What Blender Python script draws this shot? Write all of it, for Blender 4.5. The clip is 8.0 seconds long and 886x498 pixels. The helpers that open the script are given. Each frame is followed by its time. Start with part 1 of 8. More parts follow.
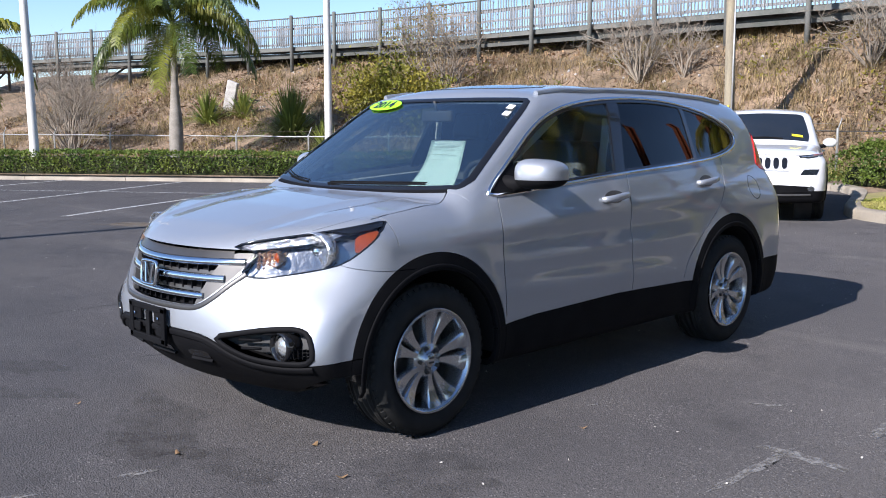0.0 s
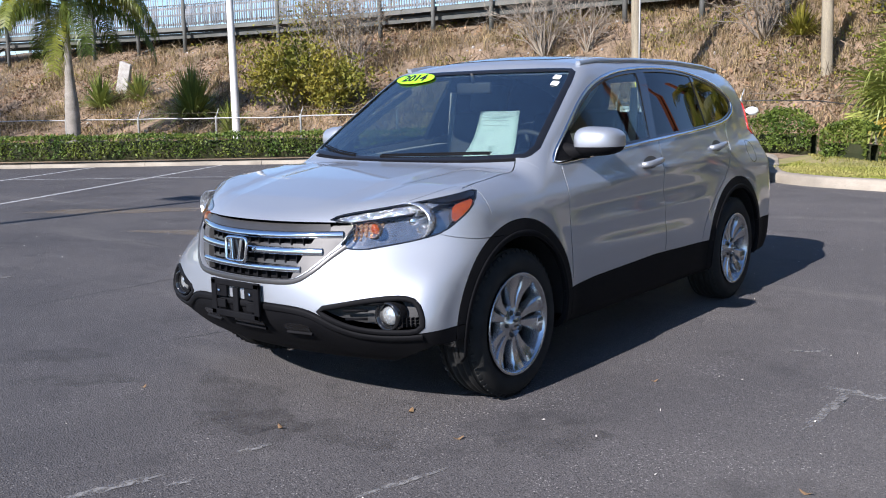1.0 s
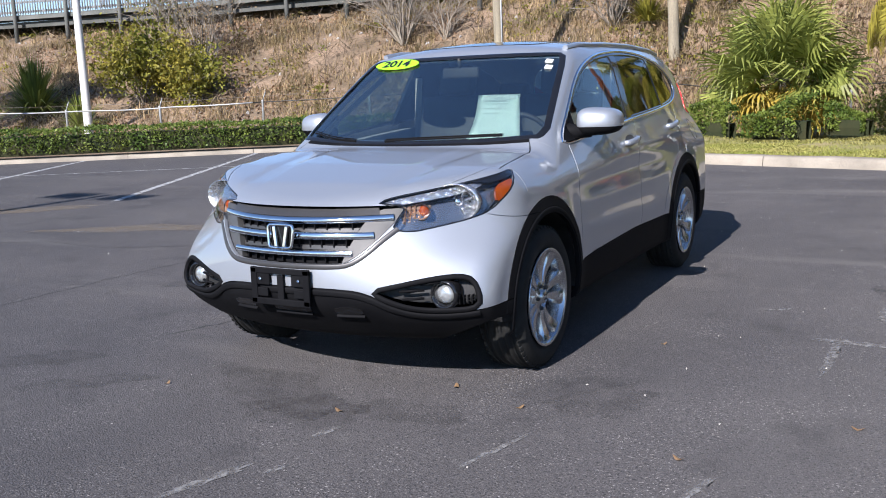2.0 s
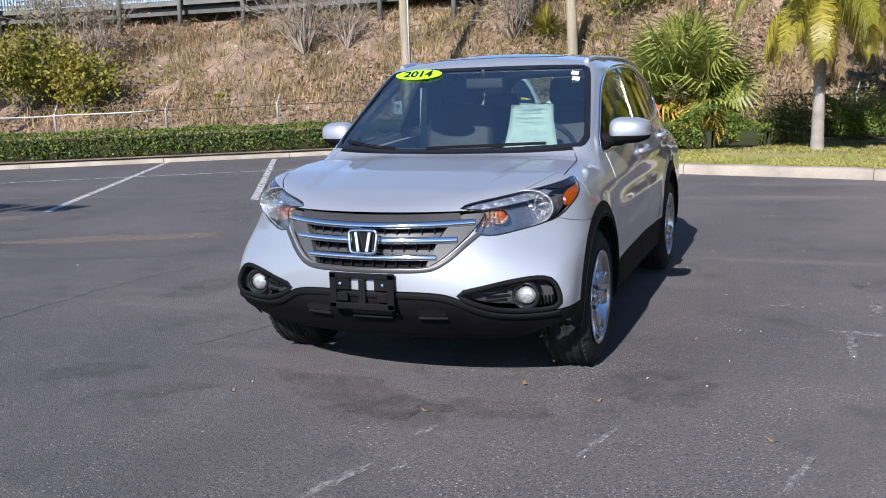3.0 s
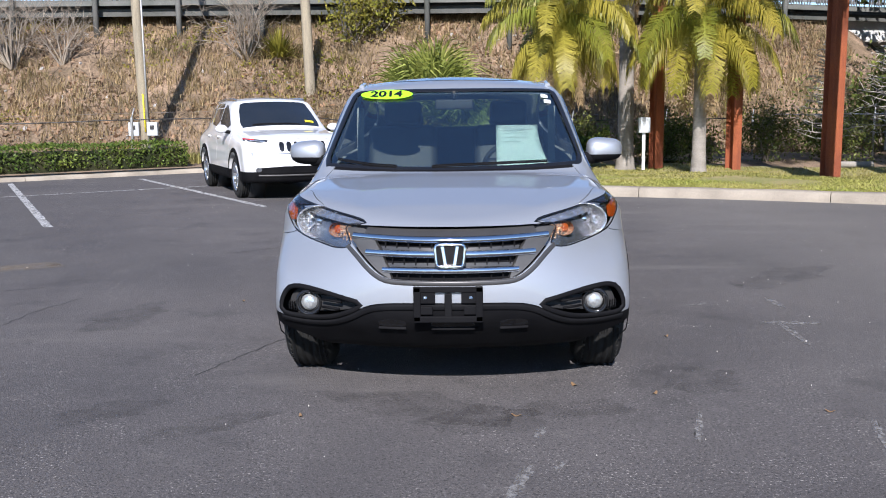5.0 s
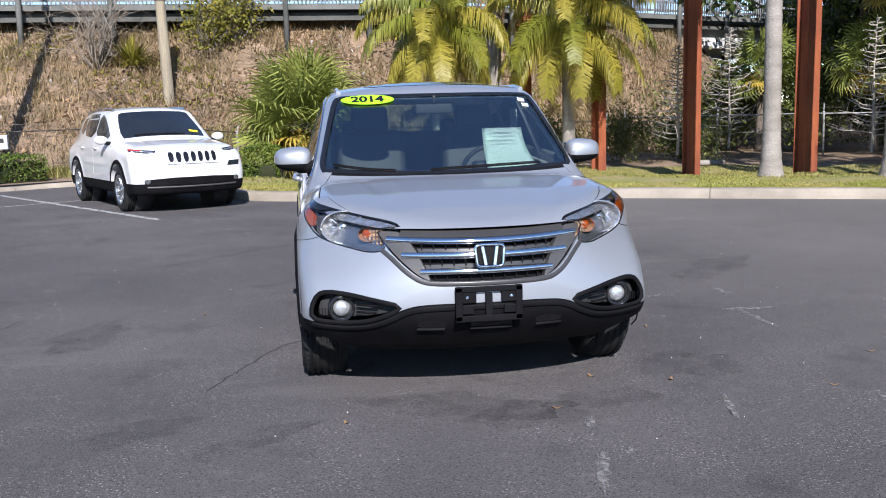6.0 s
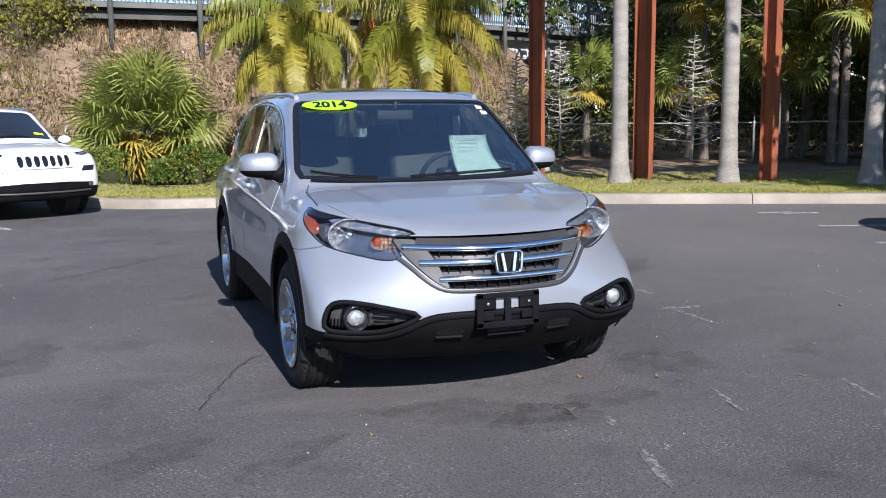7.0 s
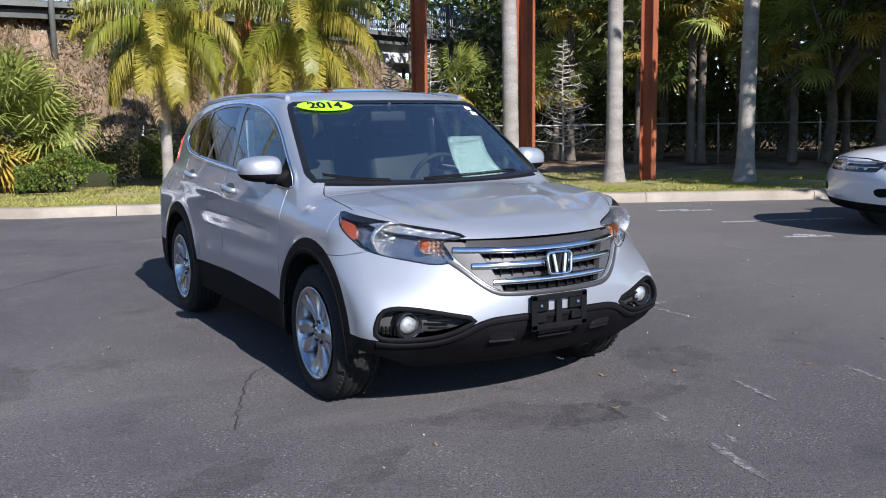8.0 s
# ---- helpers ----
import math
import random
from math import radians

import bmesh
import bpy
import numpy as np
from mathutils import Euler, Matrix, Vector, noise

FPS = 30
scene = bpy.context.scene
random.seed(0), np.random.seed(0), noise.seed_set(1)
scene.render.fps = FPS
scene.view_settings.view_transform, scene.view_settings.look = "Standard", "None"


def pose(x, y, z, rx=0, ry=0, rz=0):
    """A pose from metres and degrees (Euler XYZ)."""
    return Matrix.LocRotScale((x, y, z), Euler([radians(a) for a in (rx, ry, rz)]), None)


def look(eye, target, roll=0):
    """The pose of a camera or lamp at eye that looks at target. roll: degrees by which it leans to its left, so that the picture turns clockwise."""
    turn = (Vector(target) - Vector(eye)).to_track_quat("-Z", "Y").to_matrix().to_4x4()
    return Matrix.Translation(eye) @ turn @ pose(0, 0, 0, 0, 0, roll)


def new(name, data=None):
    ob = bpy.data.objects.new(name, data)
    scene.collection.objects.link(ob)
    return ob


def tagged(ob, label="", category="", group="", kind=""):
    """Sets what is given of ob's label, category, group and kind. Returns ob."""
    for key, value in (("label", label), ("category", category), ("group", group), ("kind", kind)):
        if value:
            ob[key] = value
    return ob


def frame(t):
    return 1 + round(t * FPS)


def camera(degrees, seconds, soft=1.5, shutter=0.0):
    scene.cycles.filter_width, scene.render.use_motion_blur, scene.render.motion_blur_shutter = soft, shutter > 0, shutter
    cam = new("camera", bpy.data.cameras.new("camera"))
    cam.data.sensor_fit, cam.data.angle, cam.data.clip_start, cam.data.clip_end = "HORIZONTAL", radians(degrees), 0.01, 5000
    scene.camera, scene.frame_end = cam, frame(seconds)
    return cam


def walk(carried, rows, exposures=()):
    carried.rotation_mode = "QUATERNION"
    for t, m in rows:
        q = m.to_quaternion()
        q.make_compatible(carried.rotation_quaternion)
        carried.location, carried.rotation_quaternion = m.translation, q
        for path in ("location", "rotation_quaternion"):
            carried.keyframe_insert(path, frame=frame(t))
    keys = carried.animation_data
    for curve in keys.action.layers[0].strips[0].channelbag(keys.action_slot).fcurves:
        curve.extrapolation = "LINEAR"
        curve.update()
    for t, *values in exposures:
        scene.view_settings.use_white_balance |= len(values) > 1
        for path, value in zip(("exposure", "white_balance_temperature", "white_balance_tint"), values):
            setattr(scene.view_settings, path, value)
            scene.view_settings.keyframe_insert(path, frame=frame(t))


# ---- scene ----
cam = camera(50.8, 8.0, 1.0)
PATH = [
    (0, (3.809, -2.817, 1.385), (2.395, -1.428, 1.122), -0.0),
    (0.5, (3.533, -3.158, 1.378), (2.204, -1.692, 1.086), -1.2),
    (1, (3.231, -3.491, 1.358), (2.0, -1.947, 1.048), -1.2),
    (1.5, (2.917, -3.825, 1.375), (1.84, -2.175, 1.037), -2.6),
    (1.7, (2.775, -3.928, 1.357), (1.748, -2.247, 1.016), -2.5),
    (2.8, (1.986, -4.521, 1.398), (1.239, -2.698, 1.058), -1.7),
    (3, (1.821, -4.606, 1.395), (1.109, -2.767, 1.062), -1.7),
    (3.5, (1.403, -4.785, 1.393), (0.819, -2.901, 1.066), -1.5),
    (4, (0.98, -4.965, 1.412), (0.578, -3.033, 1.089), -1.1),
    (4.5, (0.527, -5.046, 1.41), (0.276, -3.086, 1.103), -0.7),
    (4.7, (0.348, -5.073, 1.404), (0.183, -3.103, 1.102), -0.5),
    (5.8, (-0.629, -5.115, 1.407), (-0.434, -3.145, 1.119), -1.7),
    (6, (-0.83, -5.114, 1.402), (-0.547, -3.155, 1.115), -1.5),
    (6.5, (-1.314, -5.066, 1.43), (-0.809, -3.152, 1.141), -1.2),
    (7, (-1.775, -4.865, 1.425), (-1.098, -3.004, 1.143), -0.7),
    (7.5, (-2.225, -4.667, 1.422), (-1.382, -2.875, 1.145), -0.6),
    (8, (-2.605, -4.375, 1.422), (-1.627, -2.653, 1.143), -0.8),
]
walk(cam, [(t, look(eye, target, roll)) for t, eye, target, roll in PATH], [(0.0, 0.97, 6200, 15), (1.5, 0.98, 6200, 15), (3.5, 0.91, 6200, 15), (8.0, 0.87, 6120, 15)])

# ---- light ----
SUN_EL, SUN_AZ = radians(33.0), radians(181.2)
world = bpy.data.worlds.new("sky")
scene.world = world
world.use_nodes = True
_wn = world.node_tree.nodes
_sky = _wn.new("ShaderNodeTexSky")
_sky.sky_type, _sky.sun_disc = "NISHITA", False
_sky.sun_elevation, _sky.sun_rotation = SUN_EL, SUN_AZ
_sky.air_density, _sky.dust_density, _sky.ozone_density = 0.85, 0.0, 3.5
_wn["Background"].inputs["Strength"].default_value = 0.098
world.node_tree.links.new(_sky.outputs[0], _wn["Background"].inputs["Color"])
_sun = bpy.data.lights.new("sun", "SUN")
_sun.energy, _sun.angle, _sun.color = 4.8, radians(0.53), (1.0, 0.955, 0.89)
sun_dir = Vector((math.sin(SUN_AZ) * math.cos(SUN_EL), math.cos(SUN_AZ) * math.cos(SUN_EL), math.sin(SUN_EL)))
new("sun", _sun).matrix_world = look(sun_dir * 60, (0, 0, 0))

# ---- materials ----


def surf(name, c1, c2=None, scale=4.0, rough=0.6, metal=0.0, bump=0.0, bscale=60.0, coat=0.0, fine=0.25, spec=0.5, rvar=0.0,
         trans=0.0, ior=1.45, stretch=(1, 1, 1), vary=0.0, sheen=0.0):
    """A procedural surface: two tones mixed by coarse noise, fine grain on top, relief and uneven gloss."""
    m = bpy.data.materials.new(name)
    m.use_nodes = True
    t = m.node_tree
    n, lk = t.nodes, t.links
    b = n["Principled BSDF"]
    b.inputs["Roughness"].default_value, b.inputs["Metallic"].default_value = rough, metal
    b.inputs["Coat Weight"].default_value, b.inputs["Coat Roughness"].default_value = coat, 0.03
    b.inputs["Specular IOR Level"].default_value = spec
    b.inputs["Transmission Weight"].default_value, b.inputs["IOR"].default_value = trans, ior
    c2 = c2 or tuple(v * 0.8 for v in c1)
    co = n.new("ShaderNodeTexCoord")
    mp = n.new("ShaderNodeMapping")
    mp.inputs["Scale"].default_value = stretch
    lk.new(co.outputs["Object"], mp.inputs[0])
    n1, n2 = n.new("ShaderNodeTexNoise"), n.new("ShaderNodeTexNoise")
    n1.inputs["Scale"].default_value, n1.inputs["Detail"].default_value = scale, 5
    n2.inputs["Scale"].default_value, n2.inputs["Detail"].default_value = bscale, 3
    for q in (n1, n2):
        lk.new(mp.outputs[0], q.inputs["Vector"])
    ramp = n.new("ShaderNodeValToRGB")
    ramp.color_ramp.elements[0].position, ramp.color_ramp.elements[1].position = 0.35, 0.65
    ramp.color_ramp.elements[0].color, ramp.color_ramp.elements[1].color = (*c1, 1), (*c2, 1)
    lk.new(n1.outputs["Fac"], ramp.inputs[0])
    mix = n.new("ShaderNodeMix")
    mix.data_type, mix.blend_type = "RGBA", "OVERLAY"
    mix.inputs[0].default_value = fine
    lk.new(ramp.outputs[0], mix.inputs[6])
    lk.new(n2.outputs["Fac"], mix.inputs[7])
    col = mix.outputs[2]
    if vary:
        oi, geo = n.new("ShaderNodeObjectInfo"), n.new("ShaderNodeNewGeometry")
        ad = n.new("ShaderNodeMath")
        ad.operation = "ADD"
        lk.new(oi.outputs["Random"], ad.inputs[0])
        lk.new(geo.outputs["Random Per Island"], ad.inputs[1])
        fr = n.new("ShaderNodeMath")
        fr.operation = "FRACT"
        lk.new(ad.outputs[0], fr.inputs[0])
        mr = n.new("ShaderNodeMapRange")
        mr.inputs["To Min"].default_value, mr.inputs["To Max"].default_value = 1 - vary, 1 + vary
        lk.new(fr.outputs[0], mr.inputs["Value"])
        hs = n.new("ShaderNodeHueSaturation")
        lk.new(mr.outputs[0], hs.inputs["Value"])
        lk.new(col, hs.inputs["Color"])
        col = hs.outputs[0]
    lk.new(col, b.inputs["Base Color"])
    if rvar:
        r = n.new("ShaderNodeMapRange")
        r.inputs["To Min"].default_value, r.inputs["To Max"].default_value = max(rough - rvar, 0.02), min(rough + rvar, 1)
        lk.new(n1.outputs["Fac"], r.inputs["Value"])
        lk.new(r.outputs[0], b.inputs["Roughness"])
    if bump:
        bp = n.new("ShaderNodeBump")
        bp.inputs["Strength"].default_value, bp.inputs["Distance"].default_value = 1.0, bump
        lk.new(n2.outputs["Fac"], bp.inputs["Height"])
        lk.new(bp.outputs[0], b.inputs["Normal"])
    return m


def leafy(name, c1, c2, scale=1.5, trans=0.35, vary=0.35, rough=0.55):
    """Leaves: tone by clump and by leaf, some light through the blade."""
    m = surf(name, c1, c2, scale, rough, 0, 0, 40, 0, 0.15, 0.4, vary=vary)
    n, lk = m.node_tree.nodes, m.node_tree.links
    b, out = n["Principled BSDF"], n["Material Output"]
    src = b.inputs["Base Color"].links[0].from_socket
    tr, mx = n.new("ShaderNodeBsdfTranslucent"), n.new("ShaderNodeMixShader")
    lk.new(src, tr.inputs["Color"])
    mx.inputs[0].default_value = trans
    lk.new(b.outputs[0], mx.inputs[1])
    lk.new(tr.outputs[0], mx.inputs[2])
    lk.new(mx.outputs[0], out.inputs["Surface"])
    return m


def glass(name, tint, rough=0.0, base=0.035):
    """A thin pane: clear by tint, glossy by Fresnel."""
    m = bpy.data.materials.new(name)
    m.use_nodes = True
    n, lk = m.node_tree.nodes, m.node_tree.links
    n.remove(n["Principled BSDF"])
    tr, gl, mx, fr = n.new("ShaderNodeBsdfTransparent"), n.new("ShaderNodeBsdfGlossy"), n.new("ShaderNodeMixShader"), n.new("ShaderNodeLayerWeight")
    tr.inputs[0].default_value = (*tint, 1)
    gl.inputs["Roughness"].default_value = rough
    pw, ma = n.new("ShaderNodeMath"), n.new("ShaderNodeMath")
    pw.operation, pw.inputs[1].default_value = "POWER", 4.2
    ma.operation, ma.inputs[1].default_value, ma.inputs[2].default_value = "MULTIPLY_ADD", 0.9, base
    lk.new(fr.outputs["Facing"], pw.inputs[0])
    lk.new(pw.outputs[0], ma.inputs[0])
    lk.new(ma.outputs[0], mx.inputs[0])
    lk.new(tr.outputs[0], mx.inputs[1])
    lk.new(gl.outputs[0], mx.inputs[2])
    lk.new(mx.outputs[0], n["Material Output"].inputs["Surface"])
    return m


def asphalt():
    """Worn dark asphalt: stone grain, pale scuffs, broad patches and fine cracks."""
    m = surf("asphalt", (0.053, 0.050, 0.052), (0.074, 0.069, 0.070), 0.45, 0.8, 0, 0.009, 120, 0, 0.6, 0.3, rvar=0.12)
    n, lk = m.node_tree.nodes, m.node_tree.links
    b = n["Principled BSDF"]
    src = b.inputs["Base Color"].links[0].from_socket
    co = [q for q in n if q.type == "MAPPING"][0].outputs[0]

    def layer(base, tex, lo, hi, colour, amount, mask=None):
        r = n.new("ShaderNodeMapRange")
        r.inputs["From Min"].default_value, r.inputs["From Max"].default_value = lo, hi
        r.inputs["To Max"].default_value = amount
        lk.new(tex, r.inputs["Value"])
        fac = r.outputs[0]
        if mask:
            q = n.new("ShaderNodeMapRange")
            q.inputs["From Min"].default_value, q.inputs["From Max"].default_value = 0.44, 0.62
            lk.new(mask, q.inputs["Value"])
            mu = n.new("ShaderNodeMath")
            mu.operation = "MULTIPLY"
            lk.new(fac, mu.inputs[0])
            lk.new(q.outputs[0], mu.inputs[1])
            fac = mu.outputs[0]
        x = n.new("ShaderNodeMix")
        x.data_type = "RGBA"
        x.inputs[7].default_value = (*colour, 1)
        lk.new(fac, x.inputs[0])
        lk.new(base, x.inputs[6])
        return x.outputs[2]

    def noise_tex(scale, detail=4, stretch=None, rough=0.6):
        q = n.new("ShaderNodeTexNoise")
        q.inputs["Scale"].default_value, q.inputs["Detail"].default_value, q.inputs["Roughness"].default_value = scale, detail, rough
        if stretch:
            mp = n.new("ShaderNodeMapping")
            mp.inputs["Scale"].default_value = stretch
            mp.inputs["Rotation"].default_value = (0, 0, 0.5)
            lk.new(co, mp.inputs[0])
            lk.new(mp.outputs[0], q.inputs["Vector"])
        else:
            lk.new(co, q.inputs["Vector"])
        return q.outputs["Fac"]

    src = layer(src, noise_tex(75, 2), 0.60, 0.68, (0.33, 0.31, 0.30), 0.9, noise_tex(1.6, 6, None, 0.75))
    src = layer(src, noise_tex(130, 2), 0.58, 0.70, (0.20, 0.19, 0.185), 0.6)
    src = layer(src, noise_tex(70, 2, (1.0, 1.0, 1.0)), 0.55, 0.66, (0.022, 0.022, 0.024), 0.85)
    src = layer(src, noise_tex(24, 4, None, 0.7), 0.58, 0.74, (0.15, 0.142, 0.136), 0.55)
    src = layer(src, noise_tex(2.2, 8, None, 0.78), 0.58, 0.78, (0.15, 0.142, 0.136), 0.6)
    src = layer(src, noise_tex(0.8, 5, (0.25, 1.6, 1)), 0.58, 0.75, (0.128, 0.12, 0.114), 0.6)
    src = layer(src, noise_tex(1.3, 7, None, 0.72), 0.55, 0.72, (0.028, 0.027, 0.029), 0.7)
    # backscattered sun put into the colour: paler towards +x, with an uneven edge
    ax, wob = n.new("ShaderNodeSeparateXYZ"), n.new("ShaderNodeMath")
    wob.operation, wob.inputs[1].default_value = "MULTIPLY_ADD", 2.4
    lk.new(co, ax.inputs[0])
    lk.new(noise_tex(0.7, 6, None, 0.7), wob.inputs[0])
    lk.new(ax.outputs["X"], wob.inputs[2])
    src = layer(src, wob.outputs[0], 2.9, 5.2, (0.135, 0.126, 0.118), 0.42)
    lk.new(src, b.inputs["Base Color"])
    b.inputs["Diffuse Roughness"].default_value = 0.6
    return m


PAINT = surf("silver_paint", (0.345, 0.365, 0.400), (0.336, 0.357, 0.393), 3, 0.48, 0.56, 0.0, 900, 1.0, 0.06, 0.5)
WHITE_PAINT = surf("white_paint", (0.66, 0.66, 0.66), (0.64, 0.64, 0.64), 3, 0.35, 0, 0, 900, 1.0, 0.03)
PLASTIC = surf("textured_black_plastic", (0.006, 0.006, 0.007), (0.009, 0.009, 0.010), 6, 0.60, 0, 0.0004, 500, 0, 0.2, 0.06, rvar=0.06)
GLOSS = surf("gloss_black", (0.008, 0.008, 0.009), (0.01, 0.01, 0.011), 6, 0.12, 0, 0, 300, 0.5, 0.1)
RUBBER = surf("tyre_rubber", (0.012, 0.012, 0.012), (0.020, 0.020, 0.019), 9, 0.75, 0, 0.001, 220, 0, 0.25, 0.3)
CHROME = surf("chrome", (0.78, 0.79, 0.80), (0.74, 0.75, 0.77), 8, 0.09, 1.0, 0, 300, 0, 0.04)
ALLOY = surf("alloy", (0.50, 0.51, 0.525), (0.44, 0.45, 0.465), 9, 0.24, 0.9, 0, 300, 0.6, 0.1)
DARKTRIM = surf("dark_satin_trim", (0.07, 0.068, 0.068), (0.06, 0.058, 0.058), 8, 0.38, 0.5, 0, 300, 0.2, 0.08)
GREYTRIM = surf("grey_metal_trim", (0.115, 0.112, 0.11), (0.095, 0.092, 0.09), 8, 0.55, 0.65, 0, 300, 0.2, 0.12)
DARKMET = surf("dark_metal", (0.05, 0.05, 0.05), (0.09, 0.08, 0.07), 12, 0.5, 0.8, 0.001, 200, 0, 0.3)
FABRIC = surf("grey_leather", (0.024, 0.025, 0.024), (0.031, 0.032, 0.030), 7, 0.6, 0, 0.0008, 300, 0, 0.2)
DASH = surf("dark_dash", (0.02, 0.02, 0.021), (0.03, 0.03, 0.031), 7, 0.6, 0, 0.0008, 400, 0, 0.2)
DASH_TOP = surf("dash_vinyl", (0.085, 0.094, 0.095), (0.070, 0.078, 0.079), 7, 0.65, 0, 0.0008, 400, 0, 0.2)
LINER = surf("headliner", (0.32, 0.31, 0.29), (0.28, 0.27, 0.25), 7, 0.9, 0, 0.0008, 400, 0, 0.2)
PAPER = surf("paper", (0.74, 0.86, 0.80), (0.71, 0.83, 0.77), 5, 0.7, 0, 0, 200, 0, 0.05)
INK = surf("grey_ink", (0.40, 0.47, 0.44), (0.34, 0.40, 0.38), 20, 0.7)
STICKER = surf("lime_sticker", (0.33, 0.78, 0.015), (0.30, 0.74, 0.015), 5, 0.5, 0, 0, 100, 0, 0.05)
WHITE_TAG = surf("white_tag", (0.8, 0.8, 0.8), (0.74, 0.74, 0.74), 5, 0.6)
YELLOW_TAG = surf("yellow_tag", (0.85, 0.70, 0.03), (0.8, 0.66, 0.03), 5, 0.6)
AMBER = surf("amber_lens", (0.27, 0.050, 0.004), (0.19, 0.03, 0.003), 30, 0.15, 0, 0.002, 120, 0.8, 0.1)
REDLENS = surf("red_lens", (0.55, 0.015, 0.012), (0.45, 0.012, 0.01), 30, 0.15, 0, 0.002, 120, 0.8, 0.1)
GLASS_CLEAR = glass("windscreen_glass", (0.80, 0.90, 0.89), 0.0, 0.24)
GLASS_SIDE = glass("side_glass", (0.74, 0.80, 0.78))
GLASS_DARK = glass("privacy_glass", (0.06, 0.065, 0.07))
GLASS_LAMP = glass("lamp_cover", (0.95, 0.96, 0.97))
ASPHALT = asphalt()
CONCRETE = surf("kerb_concrete", (0.35, 0.305, 0.245), (0.23, 0.20, 0.16), 1.6, 0.88, 0, 0.004, 90, 0, 0.4)
BRIDGE_CONCRETE = surf("pale_concrete", (0.55, 0.55, 0.53), (0.42, 0.42, 0.41), 1.2, 0.88, 0, 0.004, 60, 0, 0.35)
GRASS_GROUND = surf("lawn_soil", (0.22, 0.22, 0.07), (0.32, 0.26, 0.12), 1.1, 0.95, 0, 0.03, 30, 0, 0.5)
BANK_SOIL = surf("bank_soil", (0.30, 0.21, 0.14), (0.135, 0.098, 0.061), 0.75, 0.95, 0, 0.08, 11, 0, 0.7)
LEAF_LITTER = surf("shaded_litter", (0.13, 0.10, 0.055), (0.07, 0.07, 0.03), 0.9, 0.95, 0, 0.04, 20, 0, 0.5)
DRY_GRASS = leafy("dry_grass", (0.36, 0.265, 0.145), (0.20, 0.155, 0.075), 0.6, 0.25, 0.5, 0.8)
LAWN = leafy("lawn_grass", (0.27, 0.30, 0.055), (0.40, 0.36, 0.12), 0.8, 0.3, 0.35, 0.7)
HEDGE_LEAF = leafy("hedge_leaf", (0.065, 0.112, 0.018), (0.155, 0.19, 0.033), 2.2, 0.3, 0.45)
SHRUB_LEAF = leafy("shrub_leaf", (0.16, 0.17, 0.025), (0.26, 0.22, 0.035), 0.9, 0.35, 0.45)
# undergrowth leaf with sunlight put into the colour, brighter than the wood leaf
LIT_UNDER_LEAF = leafy("lit_undergrowth_leaf", (0.085, 0.115, 0.024), (0.16, 0.17, 0.04), 0.6, 0.3, 0.5)
WOOD_LEAF = leafy("wood_leaf", (0.055, 0.086, 0.018), (0.125, 0.14, 0.032), 0.35, 0.3, 0.5)
PALM_LEAF = leafy("palm_leaf", (0.14, 0.17, 0.022), (0.26, 0.25, 0.035), 0.7, 0.35, 0.3, 0.42)
FAN_LEAF = leafy("fan_leaf", (0.155, 0.20, 0.045), (0.28, 0.30, 0.07), 0.9, 0.3, 0.3, 0.45)
YELLOW_LEAF = leafy("yellowing_leaf", (0.42, 0.30, 0.05), (0.36, 0.28, 0.06), 0.9, 0.3, 0.3, 0.5)
DEAD_LEAF = leafy("dead_frond", (0.34, 0.24, 0.13), (0.24, 0.17, 0.09), 2.0, 0.2, 0.3, 0.8)
BANK_LITTER = leafy("bank_litter", (0.29, 0.185, 0.11), (0.14, 0.09, 0.055), 0.5, 0.1, 0.5, 0.85)
BRUSH_TWIG = leafy("dead_brush", (0.24, 0.18, 0.115), (0.11, 0.08, 0.055), 0.7, 0.05, 0.5, 0.9)
TWIG = surf("grey_twig", (0.20, 0.165, 0.13), (0.28, 0.24, 0.19), 3, 0.9, 0, 0.004, 60, 0, 0.4)
BARK = surf("grey_palm_bark", (0.29, 0.265, 0.235), (0.20, 0.18, 0.155), 2.0, 0.9, 0, 0.01, 28, 0, 0.4, stretch=(1, 1, 2.5))
TREE_BARK = surf("dark_bark", (0.10, 0.08, 0.06), (0.15, 0.125, 0.10), 3, 0.95, 0, 0.02, 24, 0, 0.5)
POLE_WOOD = surf("weathered_pole", (0.31, 0.265, 0.185), (0.22, 0.19, 0.14), 2, 0.9, 0, 0.006, 30, 0, 0.5, stretch=(6, 6, 0.6))
DECK_WOOD = surf("weathered_deck", (0.13, 0.13, 0.12), (0.085, 0.09, 0.08), 1.2, 0.9, 0, 0.006, 30, 0, 0.4, vary=0.25)
PICKET = surf("grey_picket", (0.24, 0.245, 0.25), (0.18, 0.185, 0.19), 1.2, 0.85, 0, 0.004, 30, 0, 0.3, vary=0.2)
RUST = surf("rusty_red_steel", (0.32, 0.092, 0.035), (0.21, 0.060, 0.03), 1.6, 0.8, 0.1, 0.006, 40, 0, 0.5, stretch=(3, 3, 0.7))
LAMP_POLE = surf("white_pole_paint", (0.66, 0.64, 0.60), (0.58, 0.56, 0.52), 1.5, 0.6, 0, 0, 60, 0, 0.2)
GALV = surf("galvanised", (0.42, 0.42, 0.41), (0.33, 0.33, 0.32), 5, 0.5, 0.5, 0, 90, 0, 0.3)
OLD_WIRE = surf("rusted_wire", (0.16, 0.12, 0.09), (0.24, 0.22, 0.20), 3, 0.7, 0.3, 0, 90, 0, 0.3)
GREY_BOX = surf("grey_enclosure", (0.45, 0.47, 0.48), (0.40, 0.42, 0.43), 4, 0.55, 0, 0, 90, 0, 0.2)
